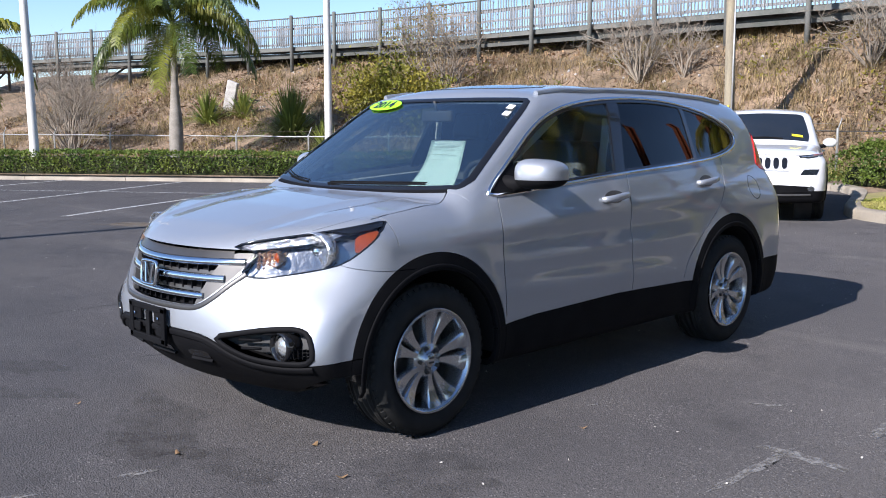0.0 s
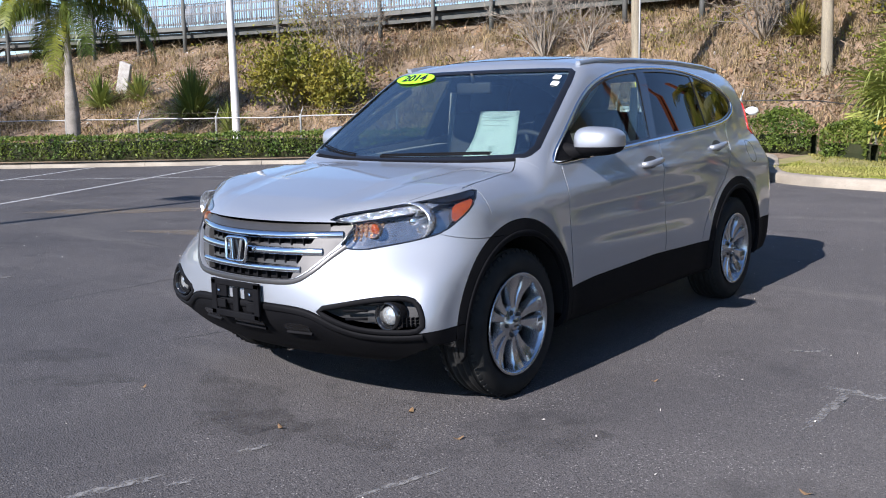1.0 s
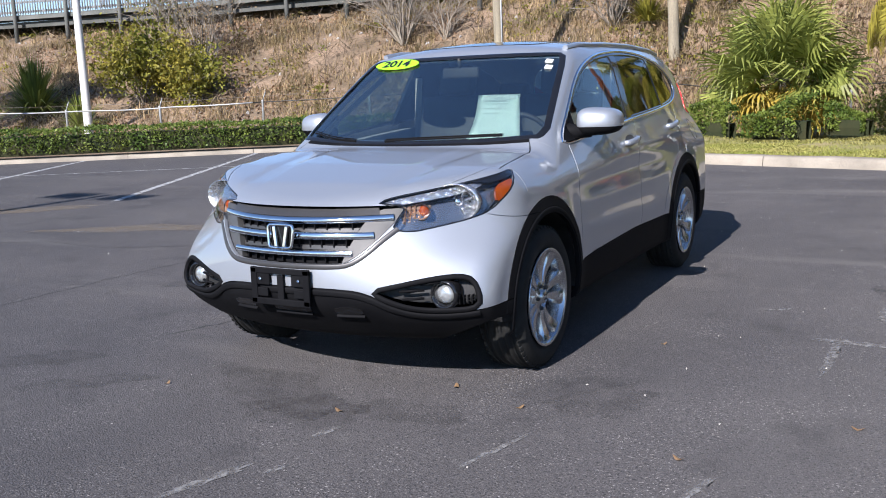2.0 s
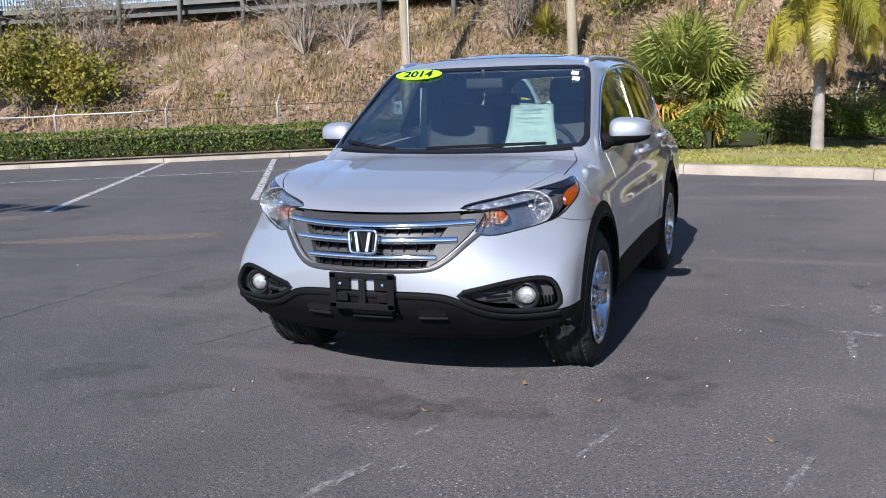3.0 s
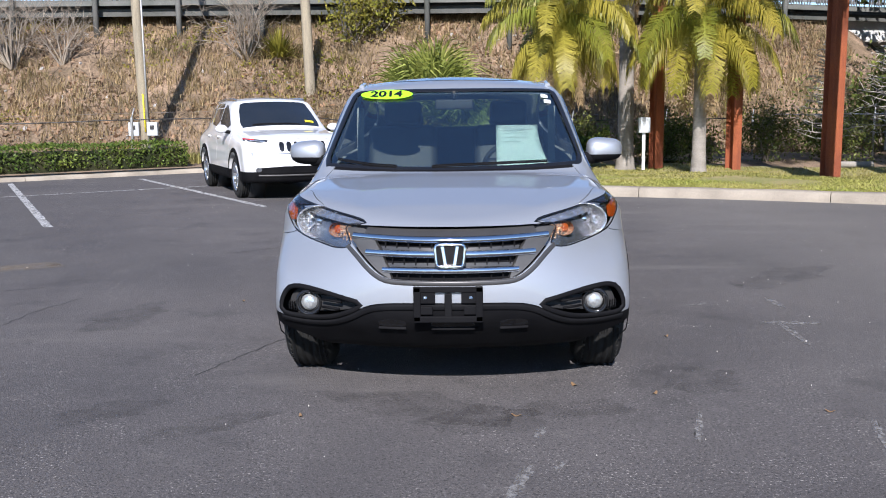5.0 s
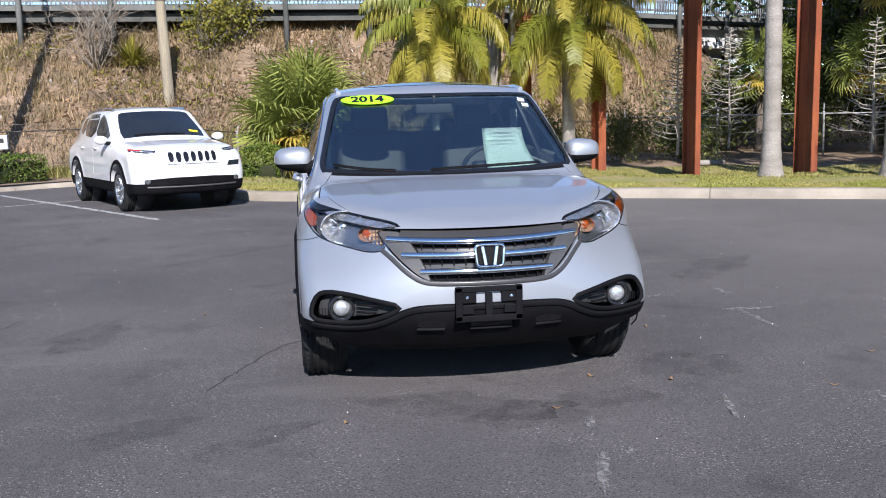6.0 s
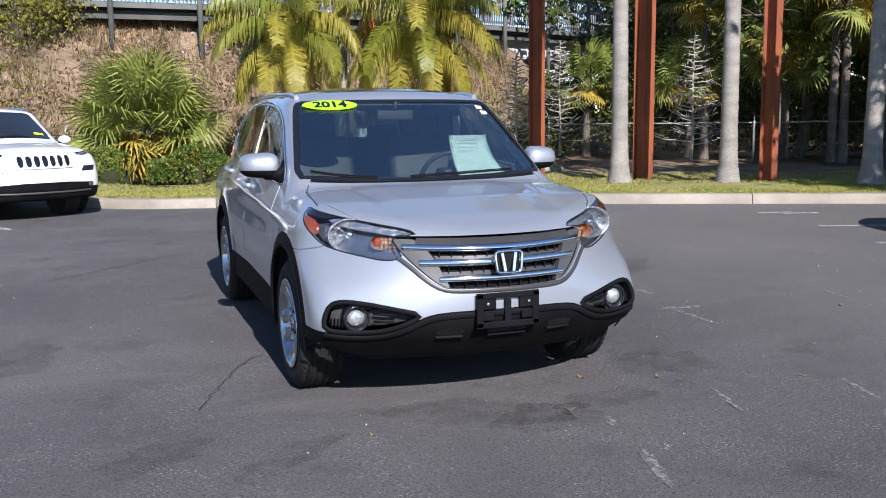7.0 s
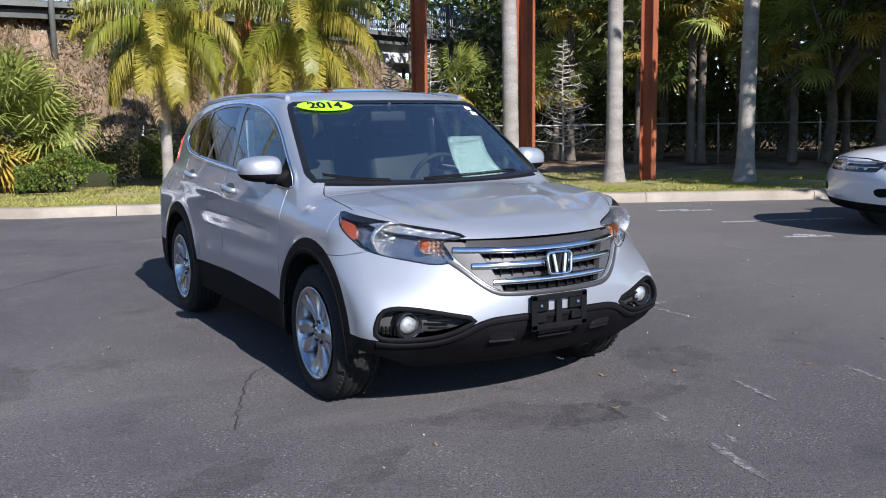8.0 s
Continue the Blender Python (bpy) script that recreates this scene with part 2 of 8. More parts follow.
LITTER = surf("pale_debris", (0.42, 0.40, 0.37), (0.30, 0.28, 0.26), 5, 0.85, 0, 0.004, 60, 0, 0.3)
DARK_CAR = surf("dark_vehicle", (0.05, 0.055, 0.06), (0.08, 0.085, 0.09), 4, 0.4)


def patchy(name, colour, scale, lo, hi, rough=0.9):
    """A thin worn film: colour where the noise is high, nothing between."""
    m = surf(name, colour, tuple(v * 0.7 for v in colour), scale, rough)
    n, lk = m.node_tree.nodes, m.node_tree.links
    b, out = n["Principled BSDF"], n["Material Output"]
    q = n.new("ShaderNodeTexNoise")
    q.inputs["Scale"].default_value, q.inputs["Detail"].default_value, q.inputs["Roughness"].default_value = scale, 6, 0.7
    lk.new([k for k in n if k.type == "MAPPING"][0].outputs[0], q.inputs["Vector"])
    r = n.new("ShaderNodeMapRange")
    r.inputs["From Min"].default_value, r.inputs["From Max"].default_value = lo, hi
    lk.new(q.outputs["Fac"], r.inputs["Value"])
    lk.new(r.outputs[0], b.inputs["Alpha"])
    return m


OIL = patchy("dark_stain", (0.045, 0.043, 0.043), 6, 0.36, 1.7)
SAND = patchy("sandy_stain", (0.30, 0.24, 0.17), 5, 0.34, 0.85)
CRACK = surf("crack_filler", (0.018, 0.018, 0.019), (0.03, 0.03, 0.03), 9, 0.9)
SCUFF = patchy("chalky_scuff", (0.30, 0.29, 0.28), 22, 0.42, 0.62)
LINE = patchy("worn_white_line", (0.58, 0.58, 0.57), 11, 0.34, 0.60)

# ---- mesh tools ----
from mathutils.bvhtree import BVHTree

rng = np.random.default_rng(7)


def fast_mesh(name, verts, faces, smooth=False):
    """A mesh from numpy arrays; faces all of one size."""
    verts, faces = np.asarray(verts, np.float32), np.asarray(faces, np.int32)
    me = bpy.data.meshes.new(name)
    k = faces.shape[1]
    me.vertices.add(len(verts))
    me.vertices.foreach_set("co", verts.ravel())
    me.loops.add(faces.size)
    me.loops.foreach_set("vertex_index", faces.ravel())
    me.polygons.add(len(faces))
    me.polygons.foreach_set("loop_start", np.arange(len(faces), dtype=np.int32) * k)
    if smooth:
        me.polygons.foreach_set("use_smooth", np.ones(len(faces), bool))
    me.update(calc_edges=True)
    return me


def part(name, data, material, parent=None, label="", matrix=None):
    """Links a bmesh or a mesh as one object under parent."""
    if isinstance(data, bmesh.types.BMesh):
        me = bpy.data.meshes.new(name)
        data.to_mesh(me)
        data.free()
    else:
        me = data
    if material and not me.materials:
        me.materials.append(material)
    ob = new(name, me)
    if matrix is not None:
        ob.matrix_world = matrix
    if parent:
        ob.parent = parent
        ob.matrix_parent_inverse = parent.matrix_basis.inverted()
    if label:
        tagged(ob, label)
    return ob


def thing(name, at, label, category, group="", kind="", rz=0.0):
    e = new(name)
    e.empty_display_size = 0.2
    e.matrix_basis = pose(*at, 0, 0, rz)
    return tagged(e, label, category, group, kind)


def smooth_mesh(bm, angle=40):
    for f in bm.faces:
        f.smooth = True
    for e in bm.edges:
        if len(e.link_faces) == 2 and e.calc_face_angle(0) > radians(angle):
            e.smooth = False
    return bm


def box(bm, c, s, m=None, bevel=0.0):
    """A box of size s centred at c, turned by m, edges bevelled."""
    r = bmesh.ops.create_cube(bm, size=1.0, matrix=Matrix.Translation(c) @ (m or Matrix()) @ Matrix.Diagonal((*s, 1)))
    if bevel:
        es = list({e for v in r["verts"] for e in v.link_edges})
        bmesh.ops.bevel(bm, geom=es, offset=bevel, segments=2, affect="EDGES", profile=0.5)
    return bm


def tube(bm, pts, radii, sides=8, cap=True):
    """A round bar swept along pts; radii one number or one for each point."""
    pts = [Vector(p) for p in pts]
    radii = [radii] * len(pts) if isinstance(radii, (int, float)) else radii
    rings, up = [], None
    for i, p in enumerate(pts):
        d = (pts[min(i + 1, len(pts) - 1)] - pts[max(i - 1, 0)]).normalized()
        if up is None:
            up = Vector((0, 0, 1)) if abs(d.z) < 0.9 else Vector((1, 0, 0))
        a = d.cross(up).normalized()
        up = a.cross(d).normalized()
        rings.append([bm.verts.new(p + radii[i] * (a * math.cos(2 * math.pi * k / sides) + up * math.sin(2 * math.pi * k / sides))) for k in range(sides)])
    for r0, r1 in zip(rings, rings[1:]):
        for k in range(sides):
            bm.faces.new((r0[k], r0[(k + 1) % sides], r1[(k + 1) % sides], r1[k])).smooth = True
    if cap:
        bm.faces.new(rings[0][::-1])
        bm.faces.new(rings[-1])
    return bm


def lathe(bm, profile, m=None, seg=48, close=False):
    """Turns (radius, height) pairs round the local z axis."""
    m = m or Matrix()
    rings = []
    for r, h in profile:
        if r < 1e-6:
            rings.append([bm.verts.new(m @ Vector((0, 0, h)))])
        else:
            rings.append([bm.verts.new(m @ Vector((r * math.cos(2 * math.pi * k / seg), r * math.sin(2 * math.pi * k / seg), h))) for k in range(seg)])
    for a, b in zip(rings, rings[1:]):
        for k in range(seg):
            q = [a[k % len(a)], a[(k + 1) % len(a)], b[(k + 1) % len(b)], b[k % len(b)]]
            q = list(dict.fromkeys(q))
            if len(q) > 2:
                bm.faces.new(q).smooth = True
    return bm


def chaikin(pts, n=2, closed=True):
    p = np.asarray(pts, float)
    for _ in range(n):
        q = np.roll(p, -1, 0) if closed else p[1:]
        a = p if closed else p[:-1]
        out = np.empty((2 * len(a), p.shape[1]))
        out[0::2], out[1::2] = 0.75 * a + 0.25 * q, 0.25 * a + 0.75 * q
        p = out if closed else np.vstack([p[:1], out, p[-1:]])
    return p


def resample(pts, step, closed=False):
    p = np.asarray(pts, float)
    if closed:
        p = np.vstack([p, p[:1]])
    d = np.r_[0, np.cumsum(np.linalg.norm(np.diff(p, axis=0), axis=1))]
    n = max(2, int(d[-1] / step) + 1)
    s = np.linspace(0, d[-1], n + (1 if closed else 0))
    if closed:
        s = s[:-1]
    return np.stack([np.interp(s, d, p[:, k]) for k in range(p.shape[1])], 1)


def prism(poly, axes, lo, hi):
    """A closed prism: 2D polygon in the axes' first two directions, extruded along the third from lo to hi."""
    ax, ay, az = (Vector(a) for a in axes)
    poly = np.asarray(poly, float)
    area = 0.5 * np.sum(poly[:, 0] * np.roll(poly[:, 1], -1) - np.roll(poly[:, 0], -1) * poly[:, 1])
    if area < 0:
        poly = poly[::-1]
    bm = bmesh.new()
    a = [bm.verts.new(ax * u + ay * v + az * lo) for u, v in poly]
    b = [bm.verts.new(ax * u + ay * v + az * hi) for u, v in poly]
    n = len(a)
    bm.faces.new(a[::-1])
    bm.faces.new(b)
    for i in range(n):
        bm.faces.new((a[i], a[(i + 1) % n], b[(i + 1) % n], b[i]))
    bmesh.ops.recalc_face_normals(bm, faces=bm.faces)
    bmesh.ops.triangulate(bm, faces=[f for f in bm.faces if len(f.verts) > 4])
    return bm


def ribbon(line, w):
    """The outline of a strip of width w along a 2D polyline."""
    p = np.asarray(line, float)
    d = np.gradient(p, axis=0)
    d /= np.linalg.norm(d, axis=1)[:, None]
    nrm = np.stack([-d[:, 1], d[:, 0]], 1) * w / 2
    return np.vstack([p + nrm, (p - nrm)[::-1]])


def bool_cut(base, cutter_bm, op="DIFFERENCE"):
    """The mesh of base cut by a closed bmesh."""
    me = bpy.data.meshes.new("cut")
    cutter_bm.to_mesh(me)
    cutter_bm.free()
    a, b = new("cut_a", base), new("cut_b", me)
    md = a.modifiers.new("cut", "BOOLEAN")
    md.object, md.operation, md.solver = b, op, "MANIFOLD"
    bpy.context.view_layer.update()
    out = bpy.data.meshes.new_from_object(a.evaluated_get(bpy.context.evaluated_depsgraph_get()))
    bpy.data.objects.remove(a)
    bpy.data.objects.remove(b)
    bpy.data.meshes.remove(me)
    return out


def knots(pts, lo, hi, blur):
    """A smooth function through knots (rounded by blur metres)."""
    p = np.asarray(pts, float)
    g = np.linspace(lo, hi, 4001)
    v = np.interp(g, p[:, 0], p[:, 1])
    h = max(1, int(blur / (g[1] - g[0])))
    for _ in range(2):
        k = np.ones(2 * h + 1) / (2 * h + 1)
        v = np.convolve(np.pad(v, h, mode="edge"), k, "valid")
    return lambda q: np.interp(q, g, v)


def smax(a, b, k):
    h = np.clip(0.5 + 0.5 * (a - b) / k, 0, 1)
    return b * (1 - h) + a * h + k * h * (1 - h)


def sstep(a, b, x):
    t = np.clip((x - a) / (b - a), 0, 1)
    return t * t * (3 - 2 * t)

# ---- vehicle form ----


class Form:
    """A car body as a smooth meeting of a top, two sides, a nose, a tail and a floor."""

    def __init__(self, top, nose, nose_k, tail, side, axle=2.62, belt_rise=0.045, sweep=0.36, sweep_to=1.3, hood_crown=0.06, roof_crown=0.12, screen_crown=None,
                 green=(0.05, 0.075), mid=1.6, arch=0.465, floor=0.20, tail_k=0.30, ridge=1.0, hub=0.36, corner=0.13, flat=0.0, front_k=0.10):
        self.P = knots(top, -1.6, 5.0, 0.025)
        self.F0, self.k = knots(nose, 0.0, 1.4, 0.035), knots(nose_k, 0.0, 1.4, 0.05)
        self.R0 = knots(tail, 0.0, 2.0, 0.04)
        self.W0 = knots(side, 0.0, 2.0, 0.02)
        self.axle, self.rise, self.sweep, self.sweep_to = axle, belt_rise, sweep, sweep_to
        self.hc, self.rc, self.green, self.mid, self.arch, self.floor, self.tk, self.ridge, self.hub = hood_crown, roof_crown, green, mid, arch, floor, tail_k, ridge, hub
        self.corner, self.flat, self.front_k, self.sc = corner, flat, front_k, screen_crown

    def T(self, ax, y):
        s = self.sweep * (1 - sstep(self.sweep_to - 0.5, self.sweep_to, y)) * (1 - self.flat * (1 - sstep(-0.25, 0.15, y)))
        c = self.hc + (self.rc - self.hc) * sstep(0.2, 0.7, y)
        if self.sc is not None:
            c = self.hc + (self.sc - self.hc) * sstep(0.05, 0.25, y) + (self.rc - self.sc) * sstep(0.75, 1.15, y)
        crease = 0.010 * self.ridge * (1 - sstep(0.03, 0.10, np.abs(ax - 0.44 - 0.10 * y))) * (1 - sstep(-0.1, 0.25, y))
        return self.P(y - s * ax * ax) - c * ax * ax - crease * sstep(0.2, 0.6, ax)

    def W(self, y, z):
        zz = z - self.rise * (y - 1.5) * sstep(0.8, 1.05, z)
        g = np.where(y < self.mid, self.green[0], self.green[1]) * ((y - self.mid) / 1.25) ** 2 * sstep(0.86, 1.15, z)
        w = self.W0(zz) - g - 0.010 * ((y - 1.3) / 1.9) ** 2
        for c in (0.0, self.axle):
            r = np.hypot(y - c, z - self.hub)
            w = w + 0.020 * np.exp(-((r - 0.40) / 0.085) ** 2)
        mid = sstep(0.25, 1.0, y) * (1 - sstep(self.axle - 0.95, self.axle - 0.30, y))
        w = w + self.ridge * mid * (0.006 * np.exp(-((z - 0.735) / 0.035) ** 2) - 0.009 * np.exp(-((z - 0.83) / 0.055) ** 2) + 0.008 * np.exp(-((z - 0.575 + 0.04 * (y - 1.2)) / 0.06) ** 2))
        sh = z - (0.945 + 0.05 * (y - 1.4))
        w = w + self.ridge * 0.007 * np.exp(-(sh / 0.03) ** 2) * sstep(0.2, 0.9, y)
        return w

    def f(self, p):
        x, y, z = p[..., 0], p[..., 1], p[..., 2]
        ax = np.abs(x)
        top = (z - self.T(ax, y)) * 0.85
        side = ax - self.W(y, z)
        front = self.F0(z) + self.k(z) * ax * ax - y
        rear = y - (self.R0(z) - self.tk * ax * ax)
        k = self.front_k + (0.10 - self.front_k) * sstep(-0.1, 0.2, y) - 0.045 * sstep(0.15, 0.45, y) * (1 - sstep(1.0, 1.5, y)) + 0.02 * sstep(1.0, 1.5, y)
        out = smax(top, side, k)
        out = smax(out, front, self.corner)
        out = smax(out, rear, 0.12)
        return smax(out, self.floor - z, 0.05)

    def normal(self, p, e=2e-3):
        g = np.stack([self.f(p + np.eye(3)[i] * e) - self.f(p - np.eye(3)[i] * e) for i in range(3)], -1)
        return g / np.maximum(np.linalg.norm(g, axis=-1, keepdims=True), 1e-9)

    def along(self, o, d, far, level=0.0, n=220):
        """The first point where the way from o along d goes in."""
        o, d = np.asarray(o, float), np.broadcast_to(np.asarray(d, float), np.shape(o))
        ts = np.linspace(0, far, n)
        lo, hi, found = np.zeros(len(o)), np.full(len(o), far), np.zeros(len(o), bool)
        for a, b in zip(ts, ts[1:]):
            m = ~found & (self.f(o + d * b) < level)
            lo[m], hi[m] = a, b
            found |= m
        for _ in range(22):
            mid = (lo + hi) / 2
            inside = self.f(o + d * mid[:, None]) < level
            hi, lo = np.where(inside, mid, hi), np.where(inside, lo, mid)
        return o + d * hi[:, None]

    def solid(self, y0, y1, level=0.0, nphi=54, ny=122, nth=180, zc=0.66):
        """A closed mesh of the body: a long middle of rings and two round ends."""
        rings = []
        th = np.linspace(0, 2 * math.pi, nth, endpoint=False)
        for i in range(1, nphi):
            ph = math.pi / 2 * i / nphi
            rings.append((y0, np.stack([np.sin(th) * math.sin(ph), np.full(nth, -math.cos(ph)), np.cos(th) * math.sin(ph)], 1)))
        for y in np.linspace(y0, y1, ny):
            rings.append((y, np.stack([np.sin(th), np.zeros(nth), np.cos(th)], 1)))
        for i in range(nphi // 2 - 1, 0, -1):
            ph = math.pi / 2 * i / (nphi // 2)
            rings.append((y1, np.stack([np.sin(th) * math.sin(ph), np.full(nth, math.cos(ph)), np.cos(th) * math.sin(ph)], 1)))
        o = np.concatenate([np.tile((0.0, y, zc), (nth, 1)) for y, _ in rings] + [[(0.0, y0, zc)], [(0.0, y1, zc)]])
        d = np.concatenate([r for _, r in rings] + [[(0, -1, 0)], [(0, 1, 0)]])
        lo, hi = np.zeros(len(o)), np.full(len(o), 1.6)
        for _ in range(30):
            m = (lo + hi) / 2
            out = self.f(o + d * m[:, None]) > level
            hi, lo = np.where(out, m, hi), np.where(out, lo, m)
        v = o + d * hi[:, None]
        R = len(rings)
        faces = []
        for r in range(R - 1):
            a = r * nth + np.arange(nth)
            b = r * nth + (np.arange(nth) + 1) % nth
            faces.append(np.stack([a, a + nth, b + nth, b], 1))
        quads = np.concatenate(faces)
        k = np.arange(nth)
        k2 = (k + 1) % nth
        tri = np.concatenate([np.stack([np.full(nth, R * nth), k, k2], 1), np.stack([np.full(nth, R * nth + 1), (R - 1) * nth + k2, (R - 1) * nth + k], 1)])
        me = bpy.data.meshes.new("solid")
        me.from_pydata(v.tolist(), [], quads.tolist() + tri.tolist())
        bm = bmesh.new()
        bm.from_mesh(me)
        bmesh.ops.recalc_face_normals(bm, faces=bm.faces)
        bm.to_mesh(me)
        return me, bm

    def smooth(self, me, tol=0.004):
        """Normals of the true form on the skin, flat ones on the cuts."""
        n = len(me.vertices)
        co = np.empty(n * 3)
        me.vertices.foreach_get("co", co)
        co = co.reshape(-1, 3)
        g = self.normal(co)
        skin = np.abs(self.f(co)) < tol
        me.polygons.foreach_set("use_smooth", np.ones(len(me.polygons), bool))
        lv = np.empty(len(me.loops), np.int32)
        me.loops.foreach_get("vertex_index", lv)
        pn = np.empty(len(me.polygons) * 3)
        me.polygons.foreach_get("normal", pn)
        cnt = np.empty(len(me.polygons), np.int32)
        me.polygons.foreach_get("loop_total", cnt)
        ln = np.repeat(pn.reshape(-1, 3), cnt, 0)
        use = skin[lv] & (np.sum(g[lv] * ln, 1) > 0.45)
        inner = ~skin[lv] & (np.sum(g[lv] * ln, 1) < -0.75)
        ln[use] = g[lv][use]
        ln[inner] = -g[lv][inner]
        me.normals_split_custom_set(ln.tolist())
        return me

    def patch(self, poly, axes, far=1.6, start=0.0, offset=0.0, thick=0.004, step=0.035, mirror=False):
        """A sheet that lies on the body: a 2D polygon in axes (u, v, way in), laid on the skin, raised by offset, with thickness."""
        au, av, aw = (np.asarray(a, float) for a in axes)
        bm = bmesh.new()
        poly = np.asarray(poly, float)
        bm.faces.new([bm.verts.new((u, v, 0)) for u, v in poly])
        lo, hi = poly.min(0), poly.max(0)
        for k in range(2):
            for s in np.arange(lo[k] + step, hi[k] - step * 0.3, step):
                co, no = [0, 0, 0], [0, 0, 0]
                co[k], no[k] = s, 1
                bmesh.ops.bisect_plane(bm, geom=bm.verts[:] + bm.edges[:] + bm.faces[:], plane_co=co, plane_no=no, dist=1e-5)
        bmesh.ops.triangulate(bm, faces=[f for f in bm.faces if len(f.verts) > 4])
        bm.verts.ensure_lookup_table()
        uv = np.array([v.co[:2] for v in bm.verts])
        p = self.along(uv[:, :1] * au + uv[:, 1:] * av + aw * start, aw, far)
        nr = self.normal(p)
        outer, inner = p + nr * offset, p + nr * (offset - thick)
        fs = [[v.index for v in f.verts] for f in bm.faces]
        rim = [(e.verts[0].index, e.verts[1].index) for e in bm.edges if len(e.link_faces) == 1]
        bm.free()
        n = len(outer)
        sx = np.array((-1.0 if mirror else 1.0, 1, 1))
        faces = fs + [[i + n for i in f[::-1]] for f in fs] + [[a, b, b + n, a + n] for a, b in rim]
        me = bpy.data.meshes.new("patch")
        me.from_pydata((np.vstack([outer, inner]) * sx).tolist(), [], faces)
        b2 = bmesh.new()
        b2.from_mesh(me)
        bmesh.ops.recalc_face_normals(b2, faces=b2.faces)
        smooth_mesh(b2, 50)
        b2.to_mesh(me)
        b2.free()
        return me

    def strip(self, line, axes, width, height, far=1.6, start=0.0, mirror=False, closed=False, base=0.0, step=0.03):
        """A raised bar of that width and height along a 2D line laid on the body."""
        au, av, aw = (np.asarray(a, float) for a in axes)
        q = resample(line, step, closed)
        p = self.along(q[:, :1] * au + q[:, 1:] * av + aw * start, aw, far)
        nr = self.normal(p)
        d = (np.roll(p, -1, 0) - np.roll(p, 1, 0)) if closed else np.gradient(p, axis=0)
        d /= np.maximum(np.linalg.norm(d, axis=1)[:, None], 1e-9)
        s = np.cross(nr, d)
        prof = [(-0.5, 0.0), (-0.42, 0.75), (-0.2, 1.0), (0.2, 1.0), (0.42, 0.75), (0.5, 0.0)]
        sx = np.array((-1.0 if mirror else 1.0, 1, 1))
        bm = bmesh.new()
        rows = [[bm.verts.new((p[i] + s[i] * a * width + nr[i] * (base + h * height)) * sx) for a, h in prof] for i in range(len(p))]
        m = len(rows)
        for i in range(m if closed else m - 1):
            r0, r1 = rows[i], rows[(i + 1) % m]
            for k in range(len(prof)):
                bm.faces.new((r0[k], r0[(k + 1) % len(prof)], r1[(k + 1) % len(prof)], r1[k]))
        if not closed:
            bm.faces.new(rows[0])
            bm.faces.new(rows[-1][::-1])
        bmesh.ops.recalc_face_normals(bm, faces=bm.faces)
        return smooth_mesh(bm, 60)


def islands(me):
    """The loose pieces of a mesh, each as a mesh, with its centre and extent."""
    nv = len(me.vertices)
    lab = np.arange(nv)
    ed = np.empty(len(me.edges) * 2, np.int32)
    me.edges.foreach_get("vertices", ed)
    ed = ed.reshape(-1, 2)
    while True:
        old = lab.copy()
        m = np.minimum(lab[ed[:, 0]], lab[ed[:, 1]])
        np.minimum.at(lab, ed[:, 0], m)
        np.minimum.at(lab, ed[:, 1], m)
        lab = lab[lab]
        if (lab == old).all():
            break
    co = np.empty(nv * 3)
    me.vertices.foreach_get("co", co)
    co = co.reshape(-1, 3)
    fv = [tuple(p.vertices) for p in me.polygons]
    first = np.array([f[0] for f in fv])
    fl = lab[first]
    out = []
    for l in np.unique(fl):
        fs = [fv[i] for i in np.nonzero(fl == l)[0]]
        ids = np.unique(np.concatenate([np.array(f) for f in fs]))
        if len(fs) < 8:
            continue
        pos = {int(k): i for i, k in enumerate(ids)}
        m2 = bpy.data.meshes.new("piece")
        m2.from_pydata(co[ids].tolist(), [], [[pos[int(k)] for k in f] for f in fs])
        out.append((m2, co[ids].mean(0), co[ids].min(0), co[ids].max(0)))
    return out


X, Y, Z = (1.0, 0, 0), (0, 1.0, 0), (0, 0, 1.0)
FROM_LEFT = (Y, Z, (-1.0, 0, 0))
FROM_FRONT = (X, Z, (0, 1.0, 0))
FROM_TOP = (X, Y, (0, 0, -1.0))
FROM_REAR = (X, Z, (0, -1.0, 0))
D = math.sqrt(0.5)
FROM_CORNER = ((D, D, 0), Z, (-D, D, 0))


def arc(cy, cz, r, a0, a1, n=40):
    a = np.radians(np.linspace(a0, a1, n))
    return np.stack([cy + r * np.cos(a), cz + r * np.sin(a)], 1)


def cyl_x(cy, cz, r, x0, x1):
    return prism(arc(cy, cz, r, 0, 360, 73)[:-1], (Y, Z, X), x0, x1)

